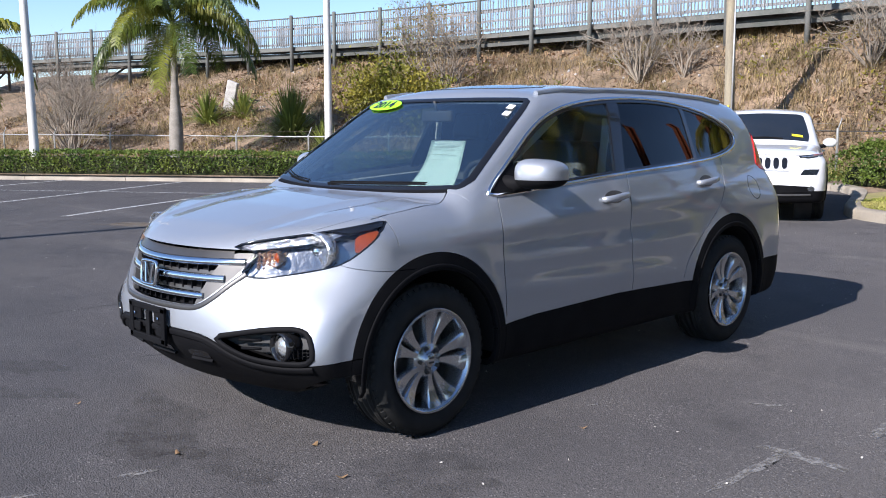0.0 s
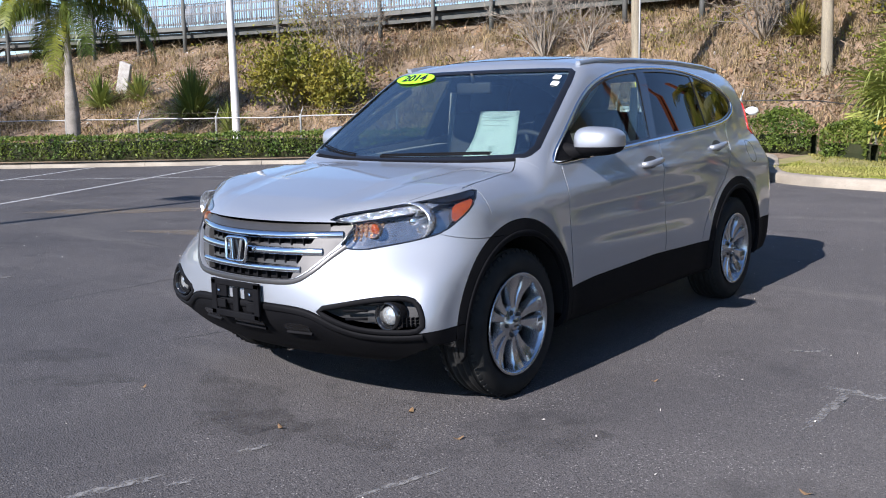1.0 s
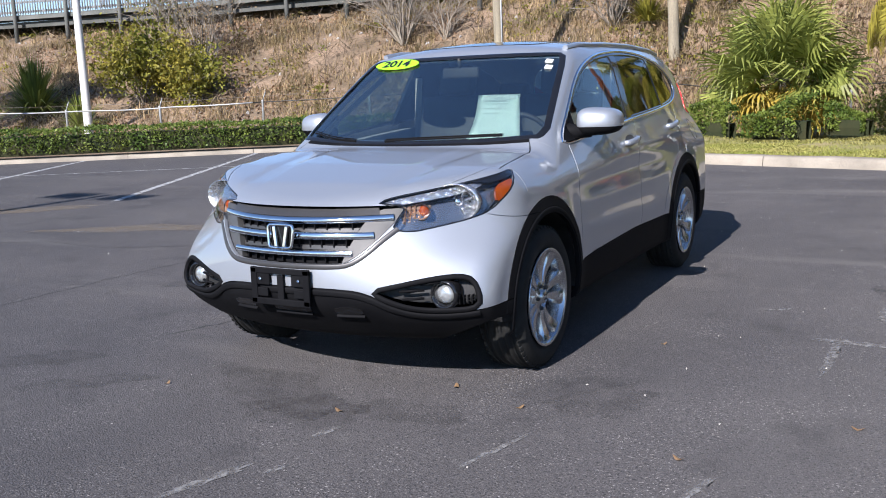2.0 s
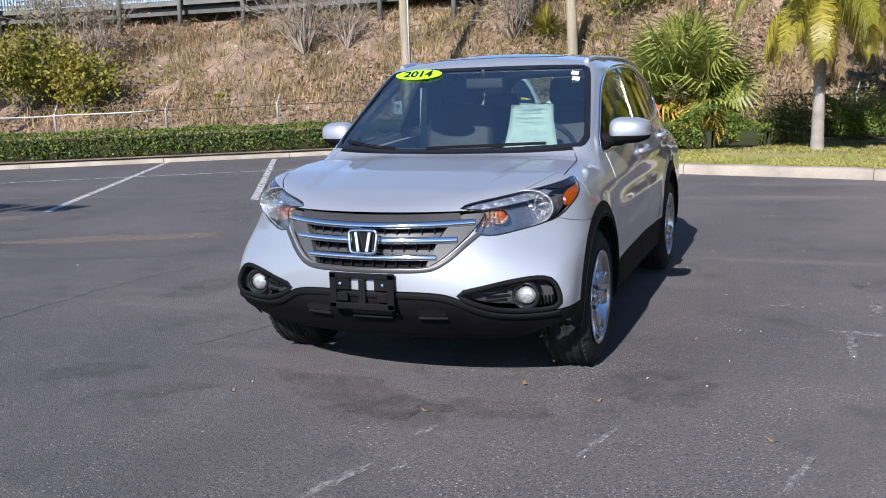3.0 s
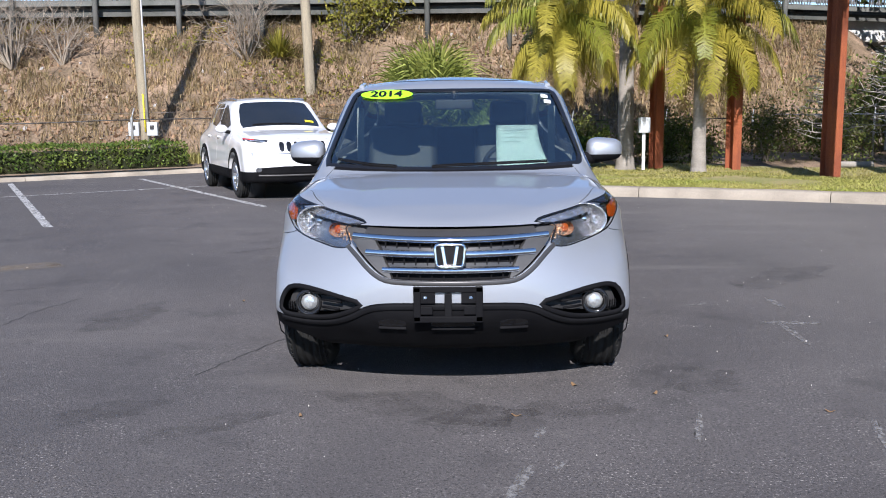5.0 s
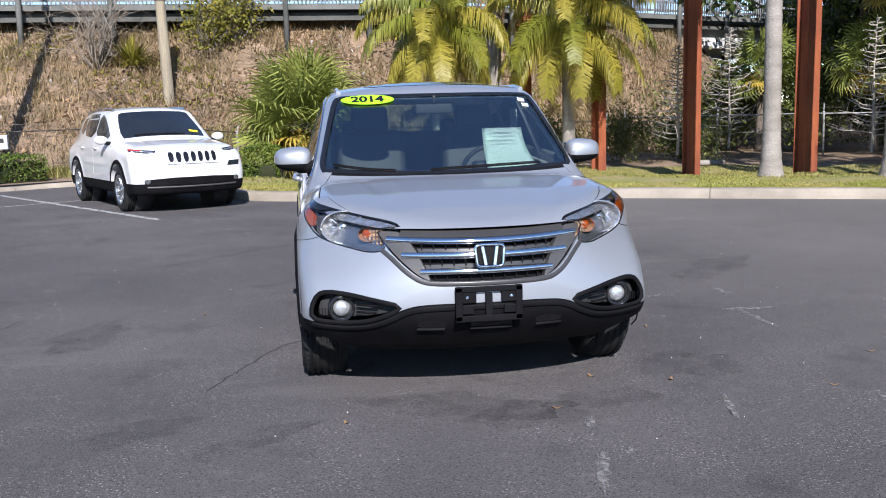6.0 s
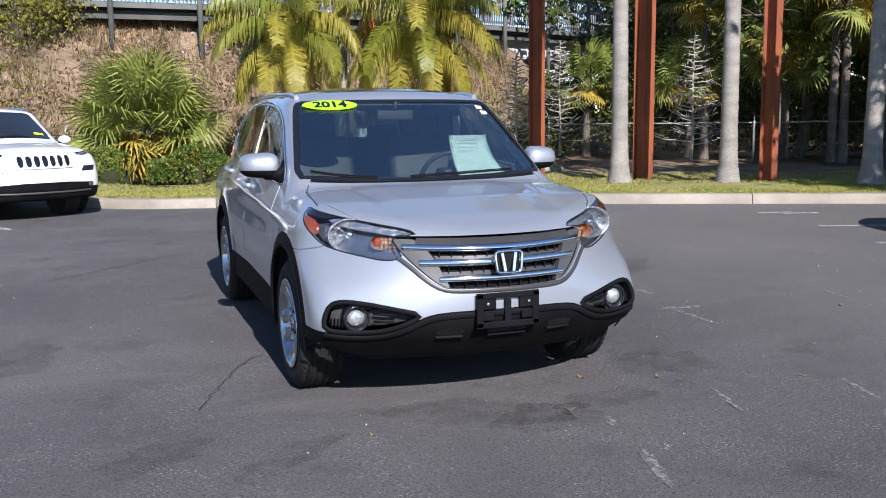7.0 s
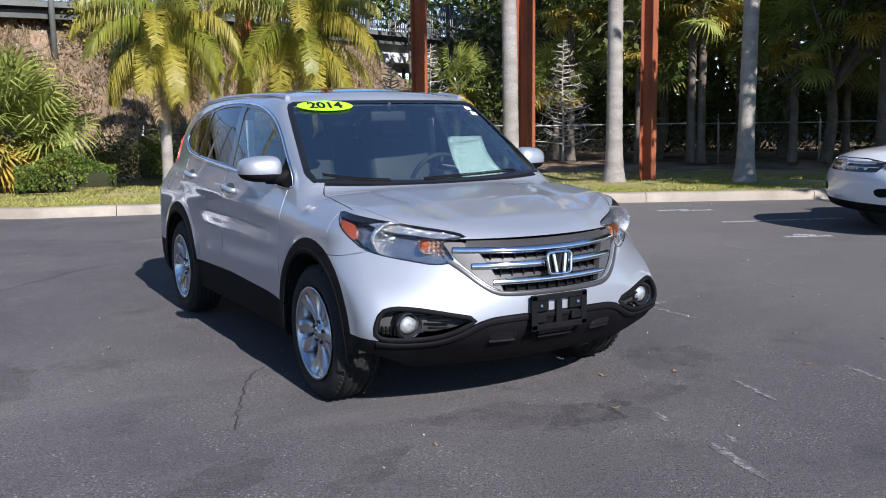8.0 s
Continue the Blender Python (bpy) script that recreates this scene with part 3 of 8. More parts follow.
# ---- the silver crossover ----
HUB = 0.345
crv = Form(
    top=[(-1.2, 0.72), (-0.92, 0.835), (-0.80, 0.875), (-0.6, 0.946), (-0.3, 1.006), (0.0, 1.042), (0.13, 1.053), (0.17, 1.064), (0.5, 1.282), (0.90, 1.546), (0.945, 1.568), (1.03, 1.592),
         (1.2, 1.613), (1.6, 1.63), (2.2, 1.63), (2.7, 1.612), (3.0, 1.585), (3.3, 1.54), (3.9, 1.42)],
    nose=[(0.15, -0.54), (0.22, -0.64), (0.28, -0.715), (0.34, -0.785), (0.40, -0.848), (0.45, -0.880), (0.50, -0.888), (0.60, -0.890), (0.70, -0.880), (0.80, -0.868), (0.86, -0.850), (0.92, -0.800), (0.97, -0.72), (1.05, -0.55)],
    nose_k=[(0.3, 0.30), (0.45, 0.32), (0.63, 0.46), (0.76, 0.68), (0.86, 0.72), (0.90, 0.68), (0.95, 0.58), (1.0, 0.52)],
    tail=[(0.2, 3.50), (0.35, 3.59), (0.6, 3.61), (0.85, 3.58), (1.05, 3.56), (1.25, 3.52), (1.5, 3.36), (1.7, 3.2)],
    side=[(0.15, 0.83), (0.25, 0.872), (0.40, 0.888), (0.60, 0.893), (0.80, 0.890), (0.90, 0.887), (0.97, 0.879), (1.04, 0.866), (1.10, 0.850), (1.53, 0.690), (1.70, 0.618)],
    arch=0.465, hub=0.355, floor=0.245, sweep=0.10, hood_crown=0.022, screen_crown=0.054, green=(0.062, 0.075), corner=0.085, flat=0.3, front_k=0.05)
car = thing("silver_crossover", (0, 1.3, 0), "silver four-door crossover with black lower cladding, parked on asphalt", "car")

SIDE_WIN = chaikin([(0.425, 1.048), (0.47, 1.095), (0.577, 1.170), (0.70, 1.262), (0.825, 1.354), (0.97, 1.434), (1.158, 1.492), (1.40, 1.524), (1.72, 1.541), (2.02, 1.539), (2.32, 1.513),
                    (2.64, 1.455), (2.87, 1.382), (2.955, 1.318), (2.93, 1.262), (2.82, 1.222), (2.62, 1.186), (2.3, 1.164), (1.87, 1.142), (1.47, 1.122), (1.07, 1.094), (0.68, 1.064)], 1)
SCREEN = chaikin([(x, 0.178 + 0.25 * x * x) for x in np.linspace(-0.760, 0.760, 15)] + [(0.705, 0.60), (0.640, 0.915), (0.612, 0.946)]
                 + [(x, 0.872 + 0.19 * x * x) for x in np.linspace(0.57, -0.57, 9)] + [(-0.612, 0.946), (-0.640, 0.915), (-0.705, 0.60)], 1)
REAR_WIN = chaikin([(-0.60, 1.16), (0.60, 1.16), (0.55, 1.47), (0.3, 1.49), (-0.3, 1.49), (-0.55, 1.47)], 2)
_half = [(0.20, 0.865), (0.40, 0.865), (0.516, 0.865), (0.508, 0.838), (0.462, 0.770), (0.405, 0.708), (0.345, 0.655), (0.295, 0.628), (0.20, 0.622)]
GRILLE = chaikin(_half + [(-x, z) for x, z in _half[::-1]], 1)
LAMP = chaikin([(-0.222, 0.870), (-0.195, 0.886), (-0.132, 0.900), (-0.013, 0.917), (0.106, 0.934), (0.207, 0.948), (0.336, 0.970), (0.425, 0.984), (0.420, 0.958), (0.390, 0.914), (0.335, 0.866), (0.255, 0.812), (0.14, 0.786),
                (0.0, 0.765), (-0.094, 0.751), (-0.182, 0.764), (-0.145, 0.815), (-0.10, 0.866)], 1)
FOG = chaikin([(0.40, 0.507), (0.52, 0.532), (0.66, 0.562), (0.78, 0.570), (0.825, 0.53), (0.85, 0.43), (0.72, 0.418), (0.58, 0.425), (0.48, 0.462)], 2)

_outer, _bm = crv.solid(-0.25, 2.95)
_bm.free()
_inner, _ibm = crv.solid(-0.25, 2.95, level=-0.022)
shell = bool_cut(_outer, _ibm)
# wheel wells, openings
for yc in (0.0, 2.62):
    for s in (-1, 1):
        shell = bool_cut(shell, cyl_x(yc, 0.355, 0.398, min(s * 0.45, s * 1.2), max(s * 0.45, s * 1.2)))
shell = bool_cut(shell, prism(SIDE_WIN, (Y, Z, X), -1.2, 1.2))
shell = bool_cut(shell, prism(SCREEN, (X, Y, Z), 1.0, 1.8))
shell = bool_cut(shell, prism(REAR_WIN, (X, Z, Y), 3.0, 4.0))
shell = bool_cut(shell, prism(GRILLE, (X, Z, Y), -1.2, -0.35))
for s in (-1, 1):
    shell = bool_cut(shell, prism(LAMP, ((s * D, D, 0), Z, (s * D, -D, 0)), 0.35, 1.4))
    shell = bool_cut(shell, prism(FOG * (s, 1), (X, Z, Y), -1.2, -0.35))
    shell = bool_cut(shell, prism(np.array([(0.58, 0.24), (0.70, 0.295), (0.79, 0.335), (0.855, 0.362), (0.95, 0.370), (0.95, 0.1), (0.58, 0.1)]) * (s, 1), (X, Z, Y), -1.2, -0.30))
# shut lines
GAP = 0.006
_cuts = [(ribbon(resample([(0.50, 1.085), (0.475, 1.0), (0.455, 0.90), (0.455, 0.78), (0.465, 0.65), (0.475, 0.48)], 0.03), GAP), (Y, Z, X), -1.2, 1.2),
         (ribbon(resample([(1.515, 1.16), (1.507, 0.98), (1.515, 0.75), (1.53, 0.48)], 0.03), GAP), (Y, Z, X), -1.2, 1.2),
         (ribbon(resample(chaikin([(2.66, 1.24), (2.60, 1.05), (2.50, 0.90), (2.25, 0.72), (2.10, 0.58), (2.07, 0.48)], 2, False), 0.03), GAP), (Y, Z, X), -1.2, 1.2),
         (ribbon(resample([(0.36, 0.430), (0.7, 0.456), (1.4, 0.474), (2.0, 0.460), (2.27, 0.452)], 0.03), 0.004), (Y, Z, X), -1.2, 1.2),
         (ribbon(resample([(2.95, 0.50), (3.30, 0.50), (3.9, 0.50)], 0.03), 0.004), (Y, Z, X), -1.2, 1.2),
         (ribbon(resample(chaikin([(0.955, 0.44), (0.86, 0.424), (0.72, 0.410), (0.58, 0.415), (0.48, 0.450), (0.40, 0.498), (0.30, 0.517), (0, 0.520), (-0.30, 0.517), (-0.40, 0.498),
                                   (-0.48, 0.450), (-0.58, 0.415), (-0.72, 0.410), (-0.86, 0.424), (-0.955, 0.44)], 2, False), 0.02), 0.004), (X, Z, Y), -1.3, -0.30)]
for s in (-1, 1):
    _cuts.append((ribbon(resample(chaikin([(s * 0.66, 0.32), (s * 0.72, 0.22), (s * 0.75, 0.09), (s * 0.760, -0.08), (s * 0.768, -0.26)], 2, False), 0.03), GAP), (X, Y, Z), 0.85, 1.25))
    _cuts.append((ribbon(resample([(s * 0.70, 0.85), (s * 0.80, 0.80), (s * 1.0, 0.745)], 0.02), 0.004), (X, Z, Y), -0.60, -0.12))
_cuts.append((ribbon(resample(chaikin([(0.88, -0.20), (0.78, -0.205), (0.725, -0.265), (0.700, -0.362), (0.655, -0.455), (0.560, -0.585), (0.466, -0.668), (0.412, -0.712), (0.385, -0.735), (0.28, -0.768), (0.15, -0.798), (0.0, -0.812),
                                       (-0.15, -0.798), (-0.28, -0.768), (-0.385, -0.735), (-0.412, -0.712), (-0.466, -0.668), (-0.560, -0.585), (-0.655, -0.455), (-0.700, -0.362), (-0.725, -0.265), (-0.78, -0.205), (-0.88, -0.20)], 1, False), 0.02), 0.005), (X, Y, Z), 0.84, 1.1))
_cuts.append((ribbon(resample([(x, 0.150 + 0.25 * x * x) for x in np.linspace(-0.80, 0.80, 30)], 0.03), 0.008), (X, Y, Z), 1.0, 1.25))
for poly, axes, lo, hi in _cuts:
    shell = bool_cut(shell, prism(poly, axes, lo, hi))
for yc in (0.0, 2.62):
    shell = bool_cut(shell, prism(ribbon(arc(yc, 0.358, 0.473, -20, 200, 80), 0.004), (Y, Z, X), -1.2, 1.2))

for me, c, lo, hi in islands(shell):
    size = hi - lo
    side = abs(c[0]) > 0.5
    near = min(math.hypot(c[1], c[2] - 0.355), math.hypot(c[1] - 2.62, c[2] - 0.355))
    mat, lab = PAINT, ""
    if c[2] < 0.43 or hi[2] < 0.56:
        nm, mat, lab = ("front_valance" if c[1] < -0.3 else "rear_valance" if c[1] > 2.9 else "sill_cladding"), PLASTIC, "textured black lower cladding"
    elif side and hi[2] < 0.86 and size[1] > 0.8 and (lo[1] < -0.4 or 2.0 < lo[1] < 2.3) and size[2] > 0.3:
        nm, mat, lab = "arch_cladding", PLASTIC, "textured black wheel arch cladding"
    elif not side and c[1] < 0.1 and lo[2] > 0.8:
        nm = "bonnet"
    elif not side and c[1] < 0.1:
        nm = "front_bumper"
    elif not side and 0.1 < c[1] < 0.6 and size[2] < 0.3:
        nm, mat, lab = "cowl", PLASTIC, "black cowl panel"
    elif side and c[1] < 0.45:
        nm = "front_wing"
    elif side and c[1] < 1.5:
        nm = "front_door"
    elif side and c[1] < 2.4:
        nm = "rear_door"
    else:
        nm = "body_frame"
    part(nm, crv.smooth(me), mat, car, lab)


def both(name, make, material, label="", parent=None):
    """The same part on both sides of the car."""
    return [part(name, make(m), material, parent or car, label) for m in (False, True)]


# glazing
def side_pane(y0, y1, slant0, slant1):
    """The piece of the side opening between two slanting lines."""
    keep = []
    p = resample(chaikin(SIDE_WIN, 1), 0.012, True)
    c = p.mean(0)
    p = c + (p - c) * np.array((0.985, 0.965))

    def clip(poly, a, s, sign):
        out = []
        for i in range(len(poly)):
            q, r = poly[i], poly[(i + 1) % len(poly)]
            dq, dr = sign * (q[0] - a - s * (q[1] - 1.1)), sign * (r[0] - a - s * (r[1] - 1.1))
            if dq >= 0:
                out.append(q)
            if dq * dr < 0:
                out.append(q + (r - q) * dq / (dq - dr))
        return np.array(out)
    p = clip(p, y0, slant0, 1)
    return clip(p, y1, slant1, -1)


PANES = [("front_window", 0.0, 1.425, 0, 0.26, GLASS_SIDE), ("rear_window", 1.50, 2.283, 0.30, 0.0, GLASS_DARK), ("quarter_window", 2.318, 3.2, 0.0, 0, GLASS_DARK)]
for nm, y0, y1, s0, s1, g in PANES:
    for m in (False, True):
        pane = part(nm, crv.patch(side_pane(y0, y1, s0, s1), (Y, Z, (-1.0, 0, 0)), far=1.3, start=-1.3, offset=-0.006, thick=0.004, step=0.08, mirror=m), g, car,
                    "dark privacy glass" if g is GLASS_DARK else "clear side glass")
        pane.visible_shadow = False
LEFT = dict(axes=(Y, Z, (-1.0, 0, 0)), far=1.3, start=-1.3)
both("pillar", lambda m: crv.patch([(1.420, 1.112), (1.505, 1.118), (1.640, 1.543), (1.538, 1.535)], offset=-0.002, thick=0.02, mirror=m, **LEFT), GLOSS, "gloss black door pillar")
both("division_bar", lambda m: crv.patch([(2.280, 1.155), (2.322, 1.155), (2.322, 1.518), (2.280, 1.522)], offset=-0.002, thick=0.02, mirror=m, **LEFT), GLOSS)
both("mirror_sail", lambda m: crv.patch([(0.445, 1.056), (0.66, 1.064), (0.66, 1.215), (0.56, 1.145)], offset=-0.001, thick=0.02, mirror=m, **LEFT), PLASTIC)
both("window_trim", lambda m: crv.strip(SIDE_WIN, width=0.020, height=0.007, mirror=m, closed=True, **LEFT), CHROME, "thin bright window surround")
both("window_seal", lambda m: crv.strip(np.mean(SIDE_WIN, 0) + (SIDE_WIN - np.mean(SIDE_WIN, 0)) * (0.975, 0.945), width=0.030, height=0.004, base=-0.006, mirror=m, closed=True, **LEFT), GLOSS)
TOPDOWN = dict(axes=FROM_TOP, far=1.2, start=-2.0)
_sc = np.mean(SCREEN, 0)
windscreen = part("windscreen", crv.patch(_sc + (SCREEN - _sc) * 0.995, offset=-0.004, thick=0.005, step=0.06, **TOPDOWN), GLASS_CLEAR, car, "clear laminated windscreen")
windscreen.visible_shadow = False
part("screen_seal", crv.strip(_sc + (SCREEN - _sc) * 0.988, width=0.036, height=0.003, base=-0.001, closed=True, **TOPDOWN), GLOSS, car)
REAR = dict(axes=FROM_REAR, far=2.0, start=-4.5)
_pane = part("tailgate_window", crv.patch(REAR_WIN, offset=-0.004, thick=0.005, step=0.08, **REAR), GLASS_SIDE, car)
_pane.visible_shadow = False
part("sunroof", crv.patch(chaikin([(-0.42, 1.02), (0.42, 1.02), (0.42, 1.46), (-0.42, 1.46)], 2), offset=0.003, thick=0.006, step=0.08, **TOPDOWN), GLOSS, car, "dark tinted sunroof glass")
both("roof_rail", lambda m: crv.strip(chaikin([(0.60, 1.02), (0.605, 1.3), (0.61, 1.8), (0.605, 2.4), (0.57, 2.95)], 2, False), width=0.032, height=0.020, mirror=m, **TOPDOWN), PAINT, "low silver roof rail")

# grille
FRONT = dict(axes=FROM_FRONT, far=1.2, start=-1.5)
part("grille_back", crv.patch(np.array([(-0.42, 0.858), (0.42, 0.858), (0.31, 0.622), (-0.31, 0.622)]), offset=-0.055, thick=0.02, step=0.06, **FRONT), PLASTIC, car, "black recessed grille backing")
_lip = chaikin([(0.492, 0.768), (0.44, 0.722), (0.395, 0.675), (0.340, 0.634), (0.295, 0.617), (0.20, 0.612), (-0.20, 0.612), (-0.295, 0.617), (-0.340, 0.634), (-0.395, 0.675), (-0.44, 0.722), (-0.492, 0.768)], 1, False)
grille = part("grille_lip", crv.strip(_lip, width=0.026, height=0.006, base=-0.003, **FRONT), DARKTRIM, car, "satin dark grey grille surround")
part("grille_hood_strip", crv.patch([(-0.40, 0.866), (0.40, 0.866), (0.415, 0.834), (-0.415, 0.834)], offset=-0.016, thick=0.03, **FRONT), DARKTRIM, grille)
for s in (-1, 1):
    wedge = chaikin(np.array([(0.392, 0.860), (0.509, 0.860), (0.502, 0.838), (0.459, 0.772), (0.400, 0.712), (0.340, 0.659), (0.292, 0.633), (0.278, 0.631), (0.300, 0.68), (0.335, 0.755), (0.365, 0.805)]) * (s, 1), 1)
    part("grille_wedge", crv.patch(wedge, offset=-0.018, thick=0.03, step=0.04, **FRONT), GREYTRIM, grille, "satin grey grille side wedge")
for zb, half, w in ((0.818, 0.470, 0.032), (0.745, 0.404, 0.034), (0.670, 0.322, 0.029)):
    ln = [(x, zb + 0.014 * x * x) for x in np.linspace(-half, half, 24)]
    part("grille_bar", crv.strip(ln, width=w, height=0.018, base=-0.024, **FRONT), CHROME, grille, "bright chrome grille bar")
for zb, half in ((0.776, 0.335), (0.699, 0.300)):
    part("grille_blade", crv.patch([(-half, zb - 0.012), (half, zb - 0.012), (half + 0.008, zb + 0.006), (-half - 0.008, zb + 0.006)], offset=-0.040, thick=0.02, step=0.06, **FRONT), DARKTRIM, grille, "satin dark grey grille blade")
for zb, half in ((0.783, 0.335), (0.707, 0.300), (0.640, 0.280)):
    bm = bmesh.new()
    for x in np.arange(-half + 0.03, half, 0.055):
        y = float(crv.F0(np.array(zb)) + crv.k(np.array(zb)) * x * x)
        box(bm, (x, y + 0.050, zb), (0.006, 0.03, 0.034))
    tagged(part("grille_mesh", bm, PLASTIC, grille), kind="stuff")
# badge: a plain bright frame with two upright bars
bm = bmesh.new()
loop = chaikin([(-0.035, -0.050), (0.035, -0.050), (0.060, -0.046), (0.064, -0.02), (0.068, 0.02), (0.066, 0.048), (0.04, 0.052), (-0.04, 0.052), (-0.066, 0.048), (-0.068, 0.02), (-0.064, -0.02), (-0.060, -0.046)], 2)
tube(bm, [(u, 0, v) for u, v in np.vstack([loop, loop[:2]])], 0.0075, 8, False)
for s in (-1, 1):
    box(bm, (s * 0.028, 0, 0), (0.017, 0.013, 0.092), Matrix.Rotation(s * 0.16, 4, "Y"), 0.003)
part("badge", bm, CHROME, grille, "bright chrome badge", matrix=pose(0, -0.893, 0.742, -6))
part("badge_plate", box(bmesh.new(), (0, -0.878, 0.742), (0.12, 0.006, 0.09), None, 0.002), GLOSS, grille)

# head lamps
_lc = LAMP.mean(0)
LAMP_BOWL = surf("lamp_bowl", (0.30, 0.31, 0.33), (0.20, 0.21, 0.23), 14, 0.22, 0.85, 0.003, 38, 0, 0.08)
TURN_FACET = surf("amber_tinted_reflector", (0.62, 0.36, 0.20), (0.70, 0.55, 0.42), 60, 0.18, 0.7, 0.006, 60, 0, 0.1)
LAMP_CHROME = surf("faceted_reflector", (0.80, 0.80, 0.80), (0.55, 0.55, 0.56), 40, 0.16, 0.9, 0.012, 50)
for m in (False, True):
    ob = part("head_lamp", crv.patch(_lc + (LAMP - _lc) * (1.0, 1.22) + (0, 0.014), FROM_CORNER, far=1.2, start=-1.4, offset=-0.050, thick=0.02, step=0.04, mirror=m), LAMP_BOWL, car, "clear head lamp with amber side marker")
    cov = part("lamp_cover", crv.patch(LAMP, FROM_CORNER, far=1.2, start=-1.4, offset=0.001, thick=0.003, step=0.03, mirror=m), GLASS_LAMP, ob)
    cov.visible_shadow = False
    part("lamp_rim", crv.strip(LAMP, FROM_CORNER, 0.008, 0.003, far=1.2, start=-1.4, mirror=m, closed=True, base=-0.002), GLOSS, ob)
    part("lamp_brow", crv.patch([(0.20, 0.946), (0.270, 0.957), (0.336, 0.968), (0.416, 0.980), (0.408, 0.962), (0.36, 0.951), (0.28, 0.938)], FROM_CORNER, far=1.2, start=-1.4, offset=-0.003, thick=0.02, step=0.03, mirror=m), GLOSS, ob)
    part("lamp_trim", crv.patch([(-0.188, 0.883), (-0.132, 0.896), (-0.013, 0.913), (0.106, 0.930), (0.198, 0.943), (0.245, 0.935), (0.20, 0.915), (0.106, 0.897), (-0.013, 0.882), (-0.13, 0.870)], FROM_CORNER, far=1.2, start=-1.4, offset=-0.010, thick=0.004, step=0.03, mirror=m), LAMP_CHROME, ob, "silvered upper lamp trim")
    part("side_marker", crv.patch(chaikin([(0.306, 0.925), (0.350, 0.940), (0.403, 0.951), (0.383, 0.912), (0.338, 0.872), (0.305, 0.852), (0.298, 0.89)], 1), FROM_CORNER, far=1.2, start=-1.4,
                                  offset=-0.004, thick=0.02, step=0.03, mirror=m), AMBER, ob, "amber side marker lens")
    sx = -1 if m else 1
    # reflector bowl and lamp, facing the front
    aim = look((sx * 0.655, -0.440, 0.858), (sx * 0.74, -1.5, 0.84))
    bm = bmesh.new()
    lathe(bm, [(0.0, 0.05), (0.02, 0.048), (0.022, 0.02), (0.045, 0.022), (0.075, 0.0), (0.086, -0.035), (0.092, -0.075), (0.097, -0.076), (0.094, 0.0), (0.06, 0.05)],
          aim @ Matrix.Diagonal((1.16, 0.86, 0.80, 1)), 36)
    part("reflector", bm, LAMP_CHROME, ob, "chrome reflector bowl")
    bm = bmesh.new()
    bmesh.ops.create_uvsphere(bm, u_segments=20, v_segments=12, radius=0.026, matrix=aim @ Matrix.Translation((0, 0, -0.02)))
    part("bulb_shield", smooth_mesh(bm), CHROME, ob)
    bm = bmesh.new()
    for k in range(9):
        a = 2 * math.pi * k / 9
        box(bm, (0.06 * math.cos(a), 0.045 * math.sin(a), -0.015), (0.035, 0.005, 0.04), Matrix.Rotation(a, 4, "Z"))
    bm.transform(aim)
    part("reflector_ribs", bm, LAMP_CHROME, ob)
    # inner turn lamp with facets
    aim2 = look((sx * 0.548, -0.575, 0.832), (sx * 0.60, -1.6, 0.80))
    bm = bmesh.new()
    lathe(bm, [(0.0, 0.03), (0.03, 0.02), (0.055, -0.02), (0.06, -0.05)], aim2 @ Matrix.Diagonal((0.75, 0.6, 0.8, 1)), 20)
    part("turn_bowl", bm, TURN_FACET, ob)
    bm = bmesh.new()
    for i in range(6):
        for j in range(4):
            box(bm, (sx * (0.485 + i * 0.016), -0.640 + i * 0.016, 0.785 + j * 0.019), (0.015, 0.02, 0.017), Matrix.Rotation(0.5, 4, "X"), 0.003)
    part("turn_facets", bm, TURN_FACET, ob, "amber-tinted turn lamp facets")
    bm = bmesh.new()
    lathe(bm, [(0.0, -0.03), (0.020, -0.022), (0.027, 0.0), (0.016, 0.02)], aim2, 14)
    part("turn_bulb", bm, AMBER, ob, "amber turn bulb")

